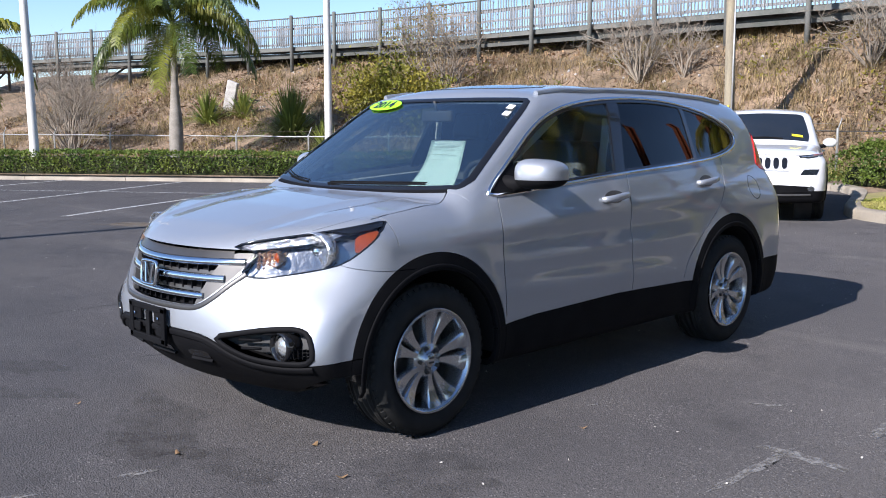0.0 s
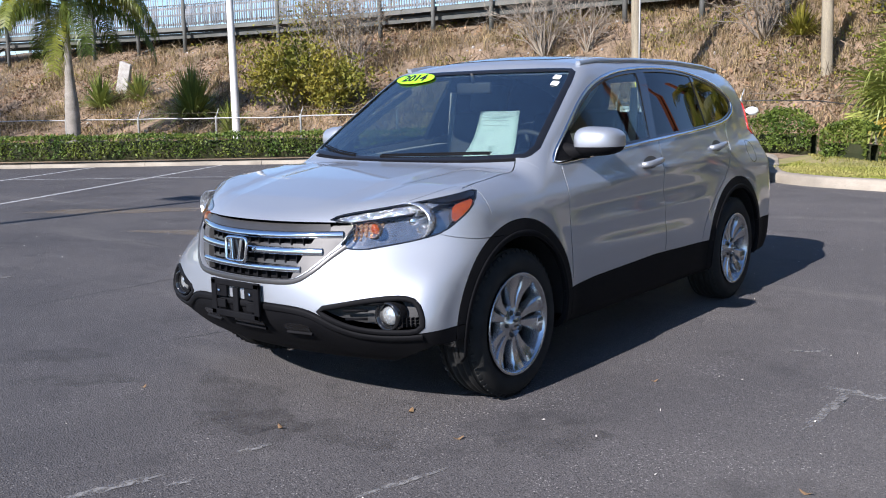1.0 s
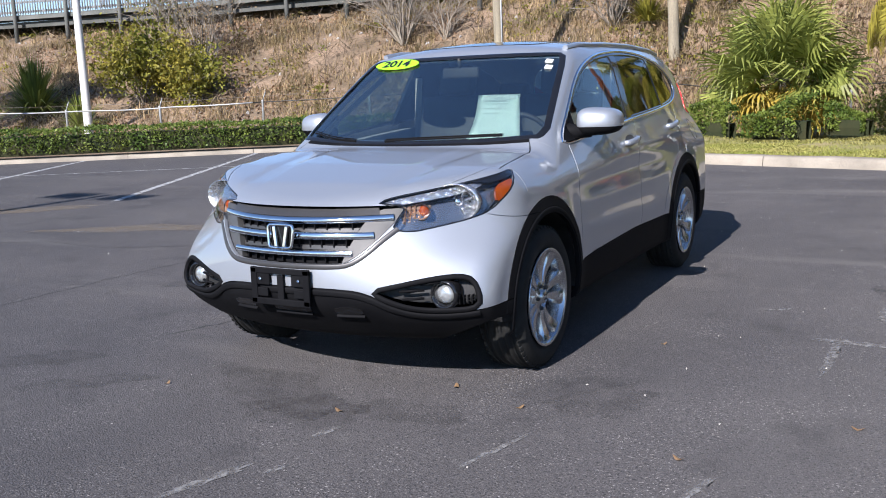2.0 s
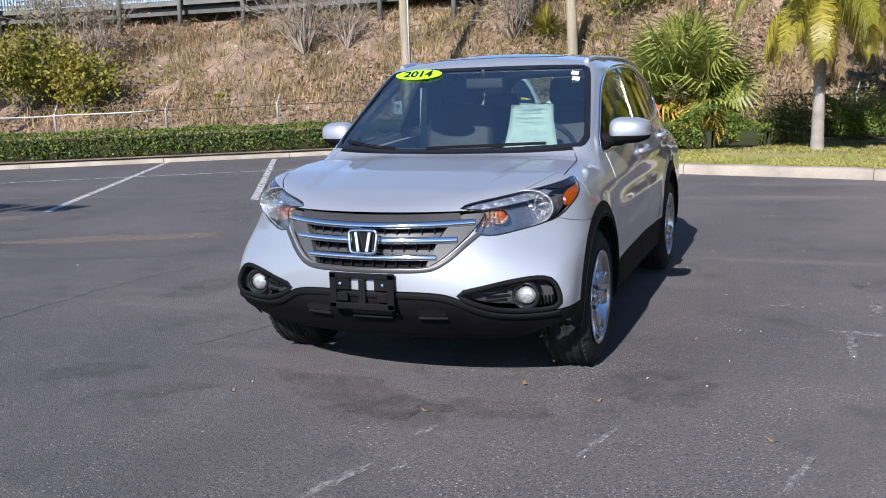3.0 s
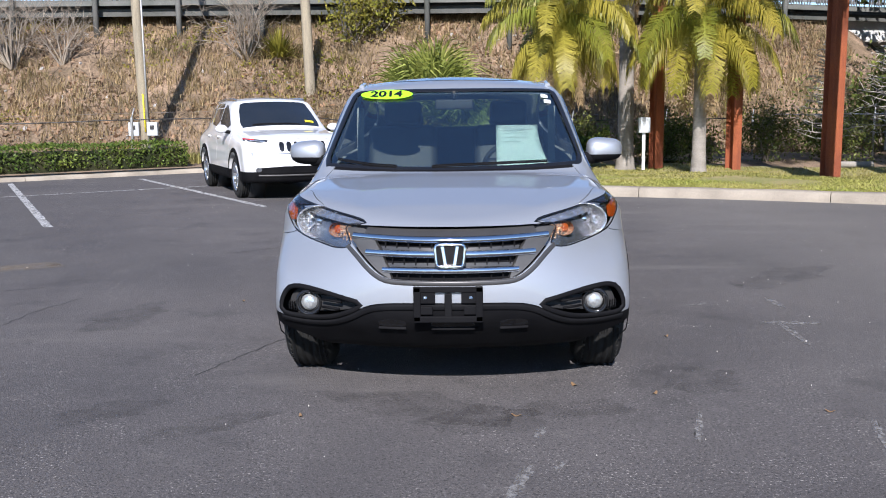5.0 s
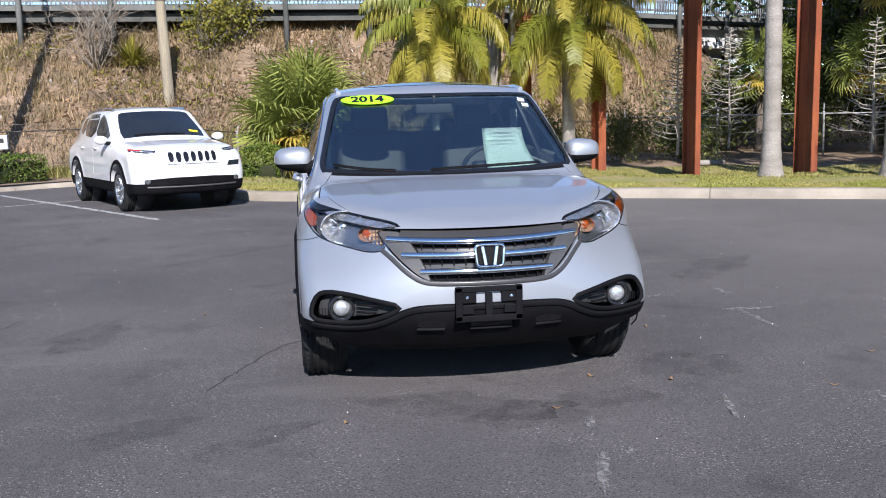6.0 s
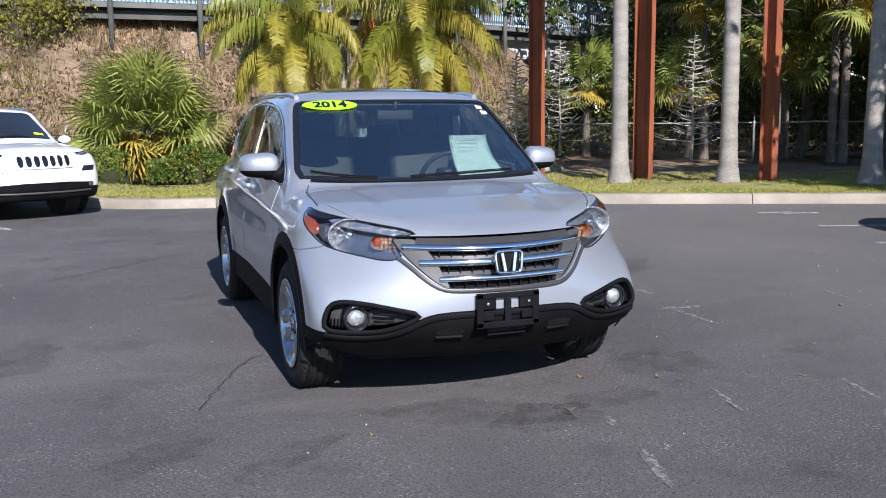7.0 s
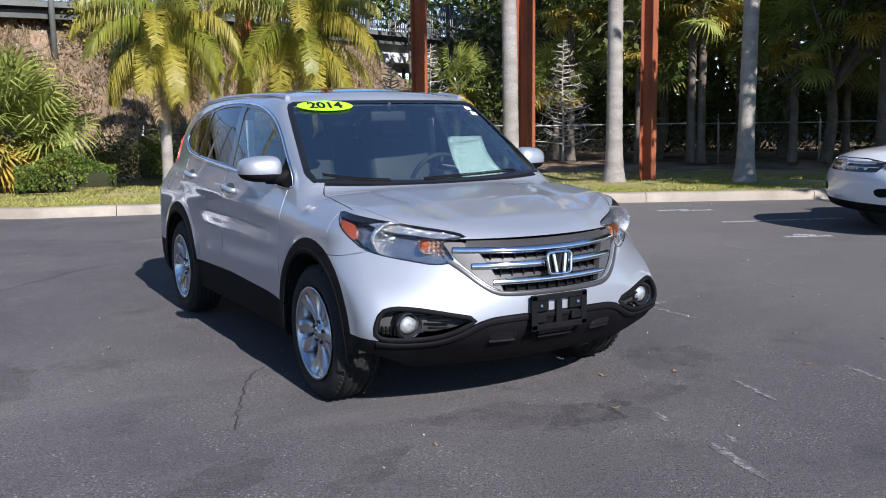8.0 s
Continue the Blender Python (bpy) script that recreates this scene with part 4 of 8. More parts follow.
# fog lamps and lower bumper
for m in (False, True):
    sx = -1 if m else 1
    hou = part("fog_lamp", crv.patch(FOG, FROM_FRONT, far=1.2, start=-1.5, offset=-0.055, thick=0.01, step=0.04, mirror=m), DASH, car, "round fog lamp in black housing")
    part("housing_rim", crv.strip(FOG, FROM_FRONT, 0.025, 0.011, far=1.2, start=-1.5, mirror=m, closed=True, base=-0.006), PLASTIC, hou)
    aim = look((sx * 0.690, -0.670, 0.487), (sx * 0.70, -2.0, 0.485))
    bm = bmesh.new()
    lathe(bm, [(0.042, 0.05), (0.046, -0.002), (0.052, -0.022), (0.060, -0.024), (0.066, -0.01), (0.066, 0.04)], aim, 32)
    part("fog_ring", bm, GLOSS, hou)
    bm = bmesh.new()
    lathe(bm, [(0.0, -0.014), (0.02, -0.012), (0.040, -0.002), (0.043, 0.02)], aim, 28)
    part("fog_lens", bm, surf("fog_lens_glass", (0.70, 0.72, 0.72), (0.50, 0.52, 0.53), 60, 0.12, 0.7, 0.003, 70, 0.8), hou, "bright ribbed lens")
    bm = bmesh.new()
    for zz, x0, x1 in ((0.505, 0.52, 0.62), (0.47, 0.53, 0.62), (0.535, 0.60, 0.68)):
        y0 = float(crv.F0(np.array(zz)) + crv.k(np.array(zz)) * x0 * x0)
        y1 = float(crv.F0(np.array(zz)) + crv.k(np.array(zz)) * x1 * x1)
        tube(bm, [(sx * x0, y0 + 0.02, zz), (sx * (x0 + x1) / 2, (y0 + y1) / 2 + 0.015, zz + 0.004), (sx * x1, y1 + 0.02, zz + 0.006)], 0.006, 6)
    for i in range(4):
        for j in range(3):
            box(bm, (sx * (0.755 + 0.014 * i), -0.655 + 0.012 * i, 0.45 + 0.014 * j), (0.004, 0.02, 0.011))
    tagged(part("housing_vanes", bm, PLASTIC, hou), kind="stuff")
# lower lip crease and slots of the valance
part("valance_ridge", crv.strip(chaikin([(0.83, 0.405), (0.72, 0.392), (0.58, 0.396), (0.48, 0.430), (0.40, 0.478), (0.30, 0.499), (0, 0.502), (-0.30, 0.499), (-0.40, 0.478), (-0.48, 0.430),
                                         (-0.58, 0.396), (-0.72, 0.392), (-0.83, 0.405)], 2, False), FROM_FRONT, 0.030, 0.008, far=1.2, start=-1.5), PLASTIC, car)
for x0, x1 in ((-0.34, -0.21), (-0.09, 0.11), (0.23, 0.36)):
    part("valance_slot", crv.patch(chaikin([(x0, 0.395), (x1, 0.395), (x1, 0.435), (x0, 0.435)], 1), offset=0.002, thick=0.01, **FRONT), GLOSS, car)
    part("slot_lip", crv.strip([(x0, 0.392), (x1, 0.392)], width=0.012, height=0.012, **FRONT), PLASTIC, car)
# plate bracket
bm = bmesh.new()
for c, s in (((-0.01, -0.903, 0.588), (0.32, 0.016, 0.026)), ((-0.01, -0.903, 0.449), (0.32, 0.016, 0.030)), ((-0.153, -0.903, 0.52), (0.034, 0.016, 0.165)),
             ((0.133, -0.903, 0.52), (0.034, 0.016, 0.165)), ((-0.01, -0.900, 0.515), (0.034, 0.014, 0.11)), ((-0.105, -0.900, 0.55), (0.07, 0.012, 0.055)),
             ((0.085, -0.900, 0.55), (0.07, 0.012, 0.055)), ((-0.112, -0.900, 0.49), (0.06, 0.012, 0.04)), ((0.092, -0.900, 0.49), (0.06, 0.012, 0.04))):
    box(bm, c, s, None, 0.004)
bracket = part("plate_bracket", bm, PLASTIC, car, "empty black number plate bracket")
for sx in (-0.115, 0.095):
    bm = bmesh.new()
    lathe(bm, [(0.0, 0.0), (0.006, 0.0), (0.007, 0.006)], pose(sx, -0.907, 0.552, 90), 12)
    part("bracket_screw", bm, CHROME, bracket)

# door handles, mirrors, wipers
for yc, zc in ((1.367, 1.002), (2.36, 1.047)):
    for m in (False, True):
        sx = -1 if m else 1
        w = float(crv.W(np.array(yc), np.array(zc)))
        bm = bmesh.new()
        pts = [(sx * (w + d), yc + t, zc + 0.008 * math.sin(t * 12)) for t, d in ((-0.115, 0.002), (-0.095, 0.024), (-0.05, 0.033), (0.03, 0.034), (0.085, 0.027), (0.112, 0.003))]
        tube(bm, pts, [0.013, 0.016, 0.017, 0.017, 0.016, 0.012], 10)
        bm.transform(Matrix.Translation((0, 0, zc)) @ Matrix.Diagonal((1, 1, 1.15, 1)) @ Matrix.Translation((0, 0, -zc)))
        hd = part("door_handle", smooth_mesh(bm, 70), PAINT, car)
        part("handle_cup", crv.patch([(yc + 0.085 * math.cos(a), zc + 0.034 * math.sin(a)) for a in np.linspace(0, 2 * math.pi, 20, endpoint=False)], offset=0.001, thick=0.006, step=0.05, mirror=m, **LEFT), GREYTRIM, hd)
for m in (False, True):
    sx = -1 if m else 1
    def shellform(scale, zcut):
        bm = bmesh.new()
        bmesh.ops.create_uvsphere(bm, u_segments=32, v_segments=20, radius=1)
        for v in bm.verts:
            x, y, z = v.co
            q = (abs(x) ** 3.2 + abs(y) ** 2.4 + abs(z) ** 3.0) ** (-1 / 3.0)
            x, y, z = x * q, y * q, z * q
            v.co = (0.122 * x * scale, 0.100 * y * scale * (1 + 0.10 * x * sx) + 0.03 * x * sx, 0.074 * z * scale * (1 - 0.10 * x * sx))
        bmesh.ops.bisect_plane(bm, geom=bm.verts[:] + bm.edges[:] + bm.faces[:], plane_co=(0, 0, zcut[0]), plane_no=(0, 0.0, zcut[1]), clear_inner=True)
        bmesh.ops.holes_fill(bm, edges=[e for e in bm.edges if e.is_boundary])
        bm.transform(pose(sx * (0.92 if sx > 0 else 0.905), 0.685, 1.150) @ Matrix.Diagonal((0.92, 1, 1, 1)))
        return smooth_mesh(bm, 50)
    mir = part("door_mirror", shellform(1.0, (-0.026, 1)), PAINT, car, "silver door mirror with black base")
    part("mirror_base", shellform(0.985, (-0.028, -1)), PLASTIC, mir)
    bm = bmesh.new()
    tube(bm, [(sx * 0.74, 0.58, 1.11), (sx * 0.81, 0.625, 1.10), (sx * 0.87, 0.67, 1.105)], [0.045, 0.036, 0.04], 12)
    part("mirror_arm", bm, PLASTIC, mir)
    part("mirror_glass", box(bmesh.new(), (sx * 0.91, 0.782, 1.15), (0.16, 0.006, 0.10), None, 0.003), CHROME, mir)
for pts in ([(-0.67, 0.335), (-0.56, 0.282), (-0.44, 0.240), (-0.32, 0.214)], [(-0.12, 0.196), (0.10, 0.206), (0.32, 0.232), (0.54, 0.276)]):
    ln = chaikin(pts, 2, False)
    wp = part("wiper", crv.strip(ln, width=0.009, height=0.008, base=0.002, **TOPDOWN), PLASTIC, car, "black wiper arm")
    part("wiper_blade", crv.strip(ln + (0, 0.014), width=0.005, height=0.005, base=0.001, **TOPDOWN), PLASTIC, wp)
both("tail_lamp", lambda m: crv.patch(chaikin([(3.20, 1.10), (3.42, 1.06), (3.46, 1.22), (3.38, 1.33), (3.30, 1.33), (3.24, 1.2)], 1), offset=0.006, thick=0.02, mirror=m, **LEFT), REDLENS, "red tail lamp lens")
both("fuel_line", lambda m: crv.strip(arc(2.98, 0.98, 0.075, 0, 360, 30)[:-1], width=0.004, height=0.001, mirror=m, closed=True, **LEFT), GLOSS)

# stickers
def oval(cx, cy, rx, ry, n=40):
    a = np.linspace(0, 2 * math.pi, n, endpoint=False)
    return np.stack([cx + rx * np.cos(a), cy + ry * np.sin(a)], 1)


def swept(uv):
    """Lays screen coordinates (across, up the screen) on the curved windscreen's plan."""
    uv = np.asarray(uv, float)
    return np.c_[uv[:, 0], uv[:, 1] + 0.20 * uv[:, 0] ** 2]


year = part("year_sticker", crv.patch(swept(oval(-0.425, 0.826, 0.166, 0.047)), offset=0.006, thick=0.001, step=0.03, **TOPDOWN), STICKER, car, "lime green oval sticker with black year digits")
txt = bpy.data.curves.new("year_digits", "FONT")
txt.body, txt.size, txt.align_x, txt.align_y, txt.extrude = "2014", 0.12, "CENTER", "CENTER", 0.0005
txt.offset = 0.004
_t = new("digits_tmp", txt)
bpy.context.view_layer.update()
_me = bpy.data.meshes.new_from_object(_t.evaluated_get(bpy.context.evaluated_depsgraph_get()))
bpy.data.objects.remove(_t)
_co = np.array([v.co[:] for v in _me.vertices])
_uv = swept(np.stack([-0.425 + _co[:, 0] * 0.85, 0.826 + _co[:, 1] * 0.64], 1))
_p = crv.along(np.c_[_uv, np.full(len(_uv), 2.0)], (0, 0, -1.0), 1.2)
_p = _p + crv.normal(_p) * (0.008 + _co[:, 2:])
for v, q in zip(_me.vertices, _p):
    v.co = q
part("year_digits", _me, GLOSS, year)
for cx, cy, s in ((0.566, 0.862, 0.021), (0.582, 0.812, 0.021)):
    part("inspection_tag", crv.patch([(cx - s, cy - 0.016), (cx + s, cy - 0.016), (cx + s, cy + 0.016), (cx - s, cy + 0.016)], offset=0.0015, thick=0.001, **TOPDOWN), WHITE_TAG, car, "small white windscreen tag")

# wheels
def wheel_parts(parent, cx, cy, out, R=HUB, width=0.225, rim_r=0.240, hub_z=HUB, alloy=ALLOY, pairs=5, spread=13.8, spin=0.0, detail=True):
    """Tyre, rim, spokes, disc; out is +1 or -1, the side the face looks to."""
    m = pose(cx, cy, hub_z) @ Matrix.Rotation(out * math.pi / 2, 4, "Y")
    w = width / 2
    bm = bmesh.new()
    prof = [(rim_r - 0.012, -w + 0.015), (rim_r + 0.015, -w - 0.001), (rim_r + 0.06, -w - 0.006), (R - 0.028, -w + 0.006), (R - 0.008, -w + 0.024), (R, -w + 0.05)]
    for g in (-0.055, -0.02, 0.02, 0.055):
        prof += [(R, g * width / 0.225 - 0.010), (R - 0.008, g * width / 0.225 - 0.006), (R - 0.008, g * width / 0.225 + 0.006), (R, g * width / 0.225 + 0.010)]
    prof += [(R, w - 0.05), (R - 0.008, w - 0.024), (R - 0.028, w - 0.006), (rim_r + 0.06, w + 0.006), (rim_r + 0.015, w + 0.001), (rim_r - 0.012, w - 0.015)]
    lathe(bm, prof, m, 64)
    whl = part("wheel", smooth_mesh(bm, 35), RUBBER, parent, "alloy wheel with black tyre")
    if detail:
        bm = bmesh.new()
        for k in range(56):
            for s in (-1, 1):
                a = 2 * math.pi * (k + 0.25 * s) / 56
                q = m @ Matrix.Rotation(a, 4, "Z") @ pose(R - 0.017, 0, s * (w - 0.034), 0, s * 28)
                bmesh.ops.create_cube(bm, size=1, matrix=q @ Matrix.Diagonal((0.018, 0.022, 0.034, 1)))
        tagged(part("tread", bm, RUBBER, whl), kind="stuff")
    bm = bmesh.new()
    lathe(bm, [(rim_r - 0.004, w - 0.002), (rim_r, w + 0.004), (rim_r - 0.006, w + 0.008), (rim_r - 0.016, w + 0.002), (rim_r - 0.024, w - 0.02), (rim_r - 0.034, -w + 0.03)], m, 64)
    part("rim", smooth_mesh(bm, 50), alloy, whl)
    bm = bmesh.new()
    hub_h, rim_h = w - 0.030, w - 0.004
    for p in range(pairs):
        for s in (-1, 1):
            a0 = radians(spin) + 2 * math.pi * p / pairs
            rows = []
            for t in np.linspace(0, 1, 9):
                r = 0.048 + (rim_r - 0.014 - 0.048) * t
                ang = a0 + s * radians(spread * (0.85 + 0.15 * t))
                half = 0.010 + 0.030 * t ** 1.2 + 0.006 * max(0, t - 0.82) * 5.5
                h = hub_h + (rim_h - hub_h) * t - 0.016 * math.sin(math.pi * t)
                c, tv = Vector((r * math.cos(ang), r * math.sin(ang), 0)), Vector((-math.sin(ang), math.cos(ang), 0))
                rows.append([bm.verts.new(m @ (c + tv * half * u + Vector((0, 0, h + dz)))) for u, dz in ((-1.15, -0.045), (-1, -0.008), (-0.75, 0.0), (0.75, 0.0), (1, -0.008), (1.15, -0.045))])
            for r0, r1 in zip(rows, rows[1:]):
                for k in range(5):
                    bm.faces.new((r0[k], r0[k + 1], r1[k + 1], r1[k])).smooth = True
    bmesh.ops.recalc_face_normals(bm, faces=bm.faces)
    part("spokes", smooth_mesh(bm, 35), alloy, whl)
    bm = bmesh.new()
    lathe(bm, [(0.0, w - 0.012), (0.030, w - 0.013), (0.034, w - 0.020), (0.036, w - 0.028), (0.070, w - 0.032), (0.085, w - 0.045), (0.085, w - 0.09)], m, 40)
    part("hub", smooth_mesh(bm, 40), alloy, whl)
    if detail:
        bm = bmesh.new()
        box(bm, (0.010, 0, w - 0.011), (0.007, 0.030, 0.003), None, 0.001)
        box(bm, (-0.010, 0, w - 0.011), (0.007, 0.030, 0.003), None, 0.001)
        bm.transform(m)
        part("hub_badge", bm, DARKMET, whl)
        for k in range(5):
            a = radians(spin + 36) + 2 * math.pi * k / 5
            bm = bmesh.new()
            lathe(bm, [(0.0, w - 0.018), (0.008, w - 0.019), (0.010, w - 0.024), (0.010, w - 0.05)], m @ Matrix.Translation((0.057 * math.cos(a), 0.057 * math.sin(a), 0)), 10)
            part("lug_nut", bm, DARKMET, whl)
    bm = bmesh.new()
    lathe(bm, [(0.07, -0.03), (0.15, -0.03), (0.152, -0.02), (0.152, 0.0), (0.148, 0.004), (0.06, 0.004)], m, 48)
    part("brake_disc", bm, DARKMET, whl)
    bm = bmesh.new()
    lathe(bm, [(0.0, -0.04), (rim_r - 0.04, -0.04), (rim_r - 0.03, -w + 0.03)], m, 32)
    part("rim_back", bm, DASH, whl)
    return whl


for yc, sp in ((0.0, 20.0), (2.62, 55.0)):
    for s in (-1, 1):
        wheel_parts(car, s * 0.775, yc - 0.006, s, spin=sp if s > 0 else sp + 14)
        bm = bmesh.new()
        a = np.radians(np.linspace(-6, 186, 40))
        o_, i_ = [], []
        for t in a:
            yy, zz = yc + 0.405 * math.cos(t), 0.355 + 0.405 * math.sin(t)
            o_.append(bm.verts.new((s * 0.88, yy, zz)))
            i_.append(bm.verts.new((s * 0.46, yy, zz)))
        for k in range(len(a) - 1):
            bm.faces.new((o_[k], o_[k + 1], i_[k + 1], i_[k]))
        bm.faces.new(i_)
        bmesh.ops.solidify(bm, geom=bm.faces[:], thickness=0.004)
        part("wheel_liner", bm, DASH, car)
        part("arch_lip", crv.strip(arc(yc, 0.355, 0.415, -14, 194, 60), width=0.022, height=0.004, mirror=s < 0, **LEFT), PLASTIC, car)

# cabin
def cushion(bm, c, s, m=None, soft=0.35):
    r = bmesh.ops.create_cube(bm, size=1.0, matrix=Matrix.Translation(c) @ (m or Matrix()) @ Matrix.Diagonal((*s, 1)))
    es = list({e for v in r["verts"] for e in v.link_edges})
    bmesh.ops.bevel(bm, geom=es, offset=min(s) * soft, segments=4, affect="EDGES", profile=0.5)
    return bm


for sx in (-0.37, 0.37):
    back = Matrix.Rotation(radians(-16), 4, "X")
    seat = part("front_seat", smooth_mesh(cushion(bmesh.new(), (sx, 1.12, 0.68), (0.50, 0.52, 0.16))), FABRIC, car, "grey leather front seat")
    part("seat_back", smooth_mesh(cushion(bmesh.new(), (sx, 1.45, 1.00), (0.48, 0.15, 0.60), back)), FABRIC, seat)
    part("head_rest", smooth_mesh(cushion(bmesh.new(), (sx, 1.545, 1.375), (0.26, 0.10, 0.17), back)), FABRIC, seat)
    bm = bmesh.new()
    for d in (-0.05, 0.05):
        tube(bm, [(sx + d, 1.52, 1.27), (sx + d, 1.54, 1.33)], 0.006, 6)
    part("rest_post", bm, CHROME, seat)
rear_seat = part("rear_seat", smooth_mesh(cushion(bmesh.new(), (0, 2.15, 0.70), (1.25, 0.5, 0.16))), FABRIC, car, "grey leather rear bench")
part("bench_back", smooth_mesh(cushion(bmesh.new(), (0, 2.46, 0.98), (1.25, 0.16, 0.58), Matrix.Rotation(radians(-14), 4, "X"))), FABRIC, rear_seat)
for sx in (-0.4, 0.4):
    part("rear_head_rest", smooth_mesh(cushion(bmesh.new(), (sx, 2.54, 1.30), (0.25, 0.09, 0.13))), FABRIC, rear_seat)
bm = bmesh.new()
prof = [(0.23, 0.95), (0.25, 1.035), (0.45, 1.05), (0.70, 1.055), (0.80, 1.03), (0.84, 0.95), (0.80, 0.70), (0.6, 0.6), (0.3, 0.6)]
va = [[bm.verts.new((x, y + 0.20 * x * x, z)) for y, z in prof] for x in np.linspace(-0.72, 0.72, 13)]
for r0, r1 in zip(va, va[1:]):
    for k in range(len(prof)):
        bm.faces.new((r0[k], r0[(k + 1) % len(prof)], r1[(k + 1) % len(prof)], r1[k]))
bmesh.ops.recalc_face_normals(bm, faces=bm.faces)
part("dashboard", smooth_mesh(bm, 45), DASH_TOP, car, "dark padded dashboard")
part("binnacle", smooth_mesh(cushion(bmesh.new(), (0.37, 0.62, 1.07), (0.34, 0.16, 0.07))), DASH, car)
sw = pose(0.37, 0.93, 1.02, -66)
bm = bmesh.new()
tube(bm, [sw @ Vector((0.185 * math.cos(t), 0.185 * math.sin(t), 0)) for t in np.linspace(0, 2 * math.pi, 41)], 0.015, 10, False)
wheel_o = part("steering_wheel", bm, DASH, car, "dark steering wheel")
bm = bmesh.new()
cushion(bm, (0, 0, -0.01), (0.14, 0.11, 0.05))
for a in (0.1, math.pi - 0.1, -math.pi / 2):
    tube(bm, [(0.05 * math.cos(a), 0.05 * math.sin(a), -0.01), (0.18 * math.cos(a), 0.18 * math.sin(a), 0)], 0.013, 6)
tube(bm, [(0, 0, -0.02), (0, 0, -0.30)], 0.03, 8)
bm.transform(sw)
part("steering_boss", smooth_mesh(bm), DASH, wheel_o)
part("console", smooth_mesh(cushion(bmesh.new(), (0, 1.0, 0.70), (0.24, 0.7, 0.25))), DASH, car)
part("headliner", crv.patch(chaikin([(-0.50, 0.95), (0.50, 0.95), (0.52, 2.9), (-0.52, 2.9)], 1), offset=-0.030, thick=0.01, step=0.2, **TOPDOWN), LINER, car, "pale cloth headliner")
both("pillar_trim", lambda m: crv.strip([(0.50, 1.12), (0.75, 1.26), (1.10, 1.45)], width=0.05, height=0.012, base=-0.045, mirror=m, **LEFT), LINER)
part("cabin_floor", box(bmesh.new(), (0, 1.6, 0.42), (1.5, 2.6, 0.03)), DASH, car)
part("firewall", box(bmesh.new(), (0, 0.36, 0.70), (1.4, 0.02, 0.60)), DASH, car)
both("door_card", lambda m: crv.patch([(0.47, 0.50), (2.4, 0.50), (2.5, 1.14), (0.47, 1.05)], offset=-0.05, thick=0.02, step=0.15, mirror=m, **LEFT), LINER, "pale inner door panel")
bm = bmesh.new()
cushion(bm, (0.0, 0.885, 1.435), (0.24, 0.035, 0.065))
tube(bm, [(0, 0.88, 1.46), (0, 0.86, 1.52)], 0.012, 6)
part("rear_view_mirror", smooth_mesh(bm), DASH, car)
for sx in (-0.40, 0.40):
    part("seat_belt", box(bmesh.new(), (sx * 1.68, 1.52, 1.15), (0.05, 0.006, 0.55), Matrix.Rotation(-0.12, 4, "X")), LINER, car)

# paper propped on the dashboard
bm = bmesh.new()
rows = []
for t in np.linspace(0, 1, 12):
    z = 1.062 + 0.245 * t
    y = 0.50 + 0.09 * t - 0.10 * (1 - t) ** 3
    rows.append([bm.verts.new((0.255 + 0.25 * u + 0.07 * (1 - t) ** 2 * (1 if u > 0.5 else -0.0), y + 0.015 * math.sin(3 * u), z - 0.008 * u * 0)) for u in np.linspace(0, 1, 8)])
for r0, r1 in zip(rows, rows[1:]):
    for k in range(7):
        bm.faces.new((r0[k], r0[k + 1], r1[k + 1], r1[k])).smooth = True
bmesh.ops.solidify(bm, geom=bm.faces[:], thickness=0.0006)
sheet = thing("price_sheet", (0.38, 0.5, 1.06), "pale green price sheet propped behind the windscreen", "paper")
part("sheet", bm, PAPER, sheet)
bm = bmesh.new()
for i, (zt, w, h) in enumerate(((0.965, 0.225, 0.010), (0.915, 0.225, 0.014), (0.865, 0.16, 0.005), (0.80, 0.18, 0.003), (0.70, 0.19, 0.003), (0.60, 0.14, 0.003))):
    y = 0.50 + 0.09 * zt - 0.10 * (1 - zt) ** 3
    box(bm, (0.262 + w / 2, y - 0.0045 + 0.010, 1.062 + 0.245 * zt), (w, 0.002, h))
part("print_lines", bm, INK, sheet)

# ---- ground and large structure ----
GROUND_EDGE = [(-46.0, -11.5), (-21.4, 5.9), (-14.0, 11.1), (-8.25, 15.2), (-6.0, 16.9), (-4.6, 17.2), (-3.6, 16.0), (-2.75, 13.6), (-2.1, 11.7), (-1.4, 10.95), (0.0, 10.55),
               (3.5, 9.5), (6.7, 7.85), (10.0, 6.2), (16.0, 3.0), (40.0, -10.0)]
KERB = chaikin(GROUND_EDGE, 2, False)
FENCE = [(-44.0, 8.5), (-24.4, 13.8), (-16.7, 15.7), (-10.7, 17.6), (-4.0, 19.9), (4.0, 23.0), (9.0, 24.6)]
CREST = [(-60.0, 22.5), (-40.0, 25.0), (-25.0, 27.2), (2.0, 27.6), (12.0, 31.0), (22.0, 35.5)]
DECK = [(-62.0, 15.5), (-48.5, 19.2), (-40.8, 21.8), (-33.4, 23.9), (-24.6, 25.5), (-8.0, 26.1), (3.0, 26.6), (16.0, 32.0), (34.0, 39.5)]


def line_y(poly, x):
    p = np.asarray(poly, float)
    return np.interp(x, p[:, 0], p[:, 1])


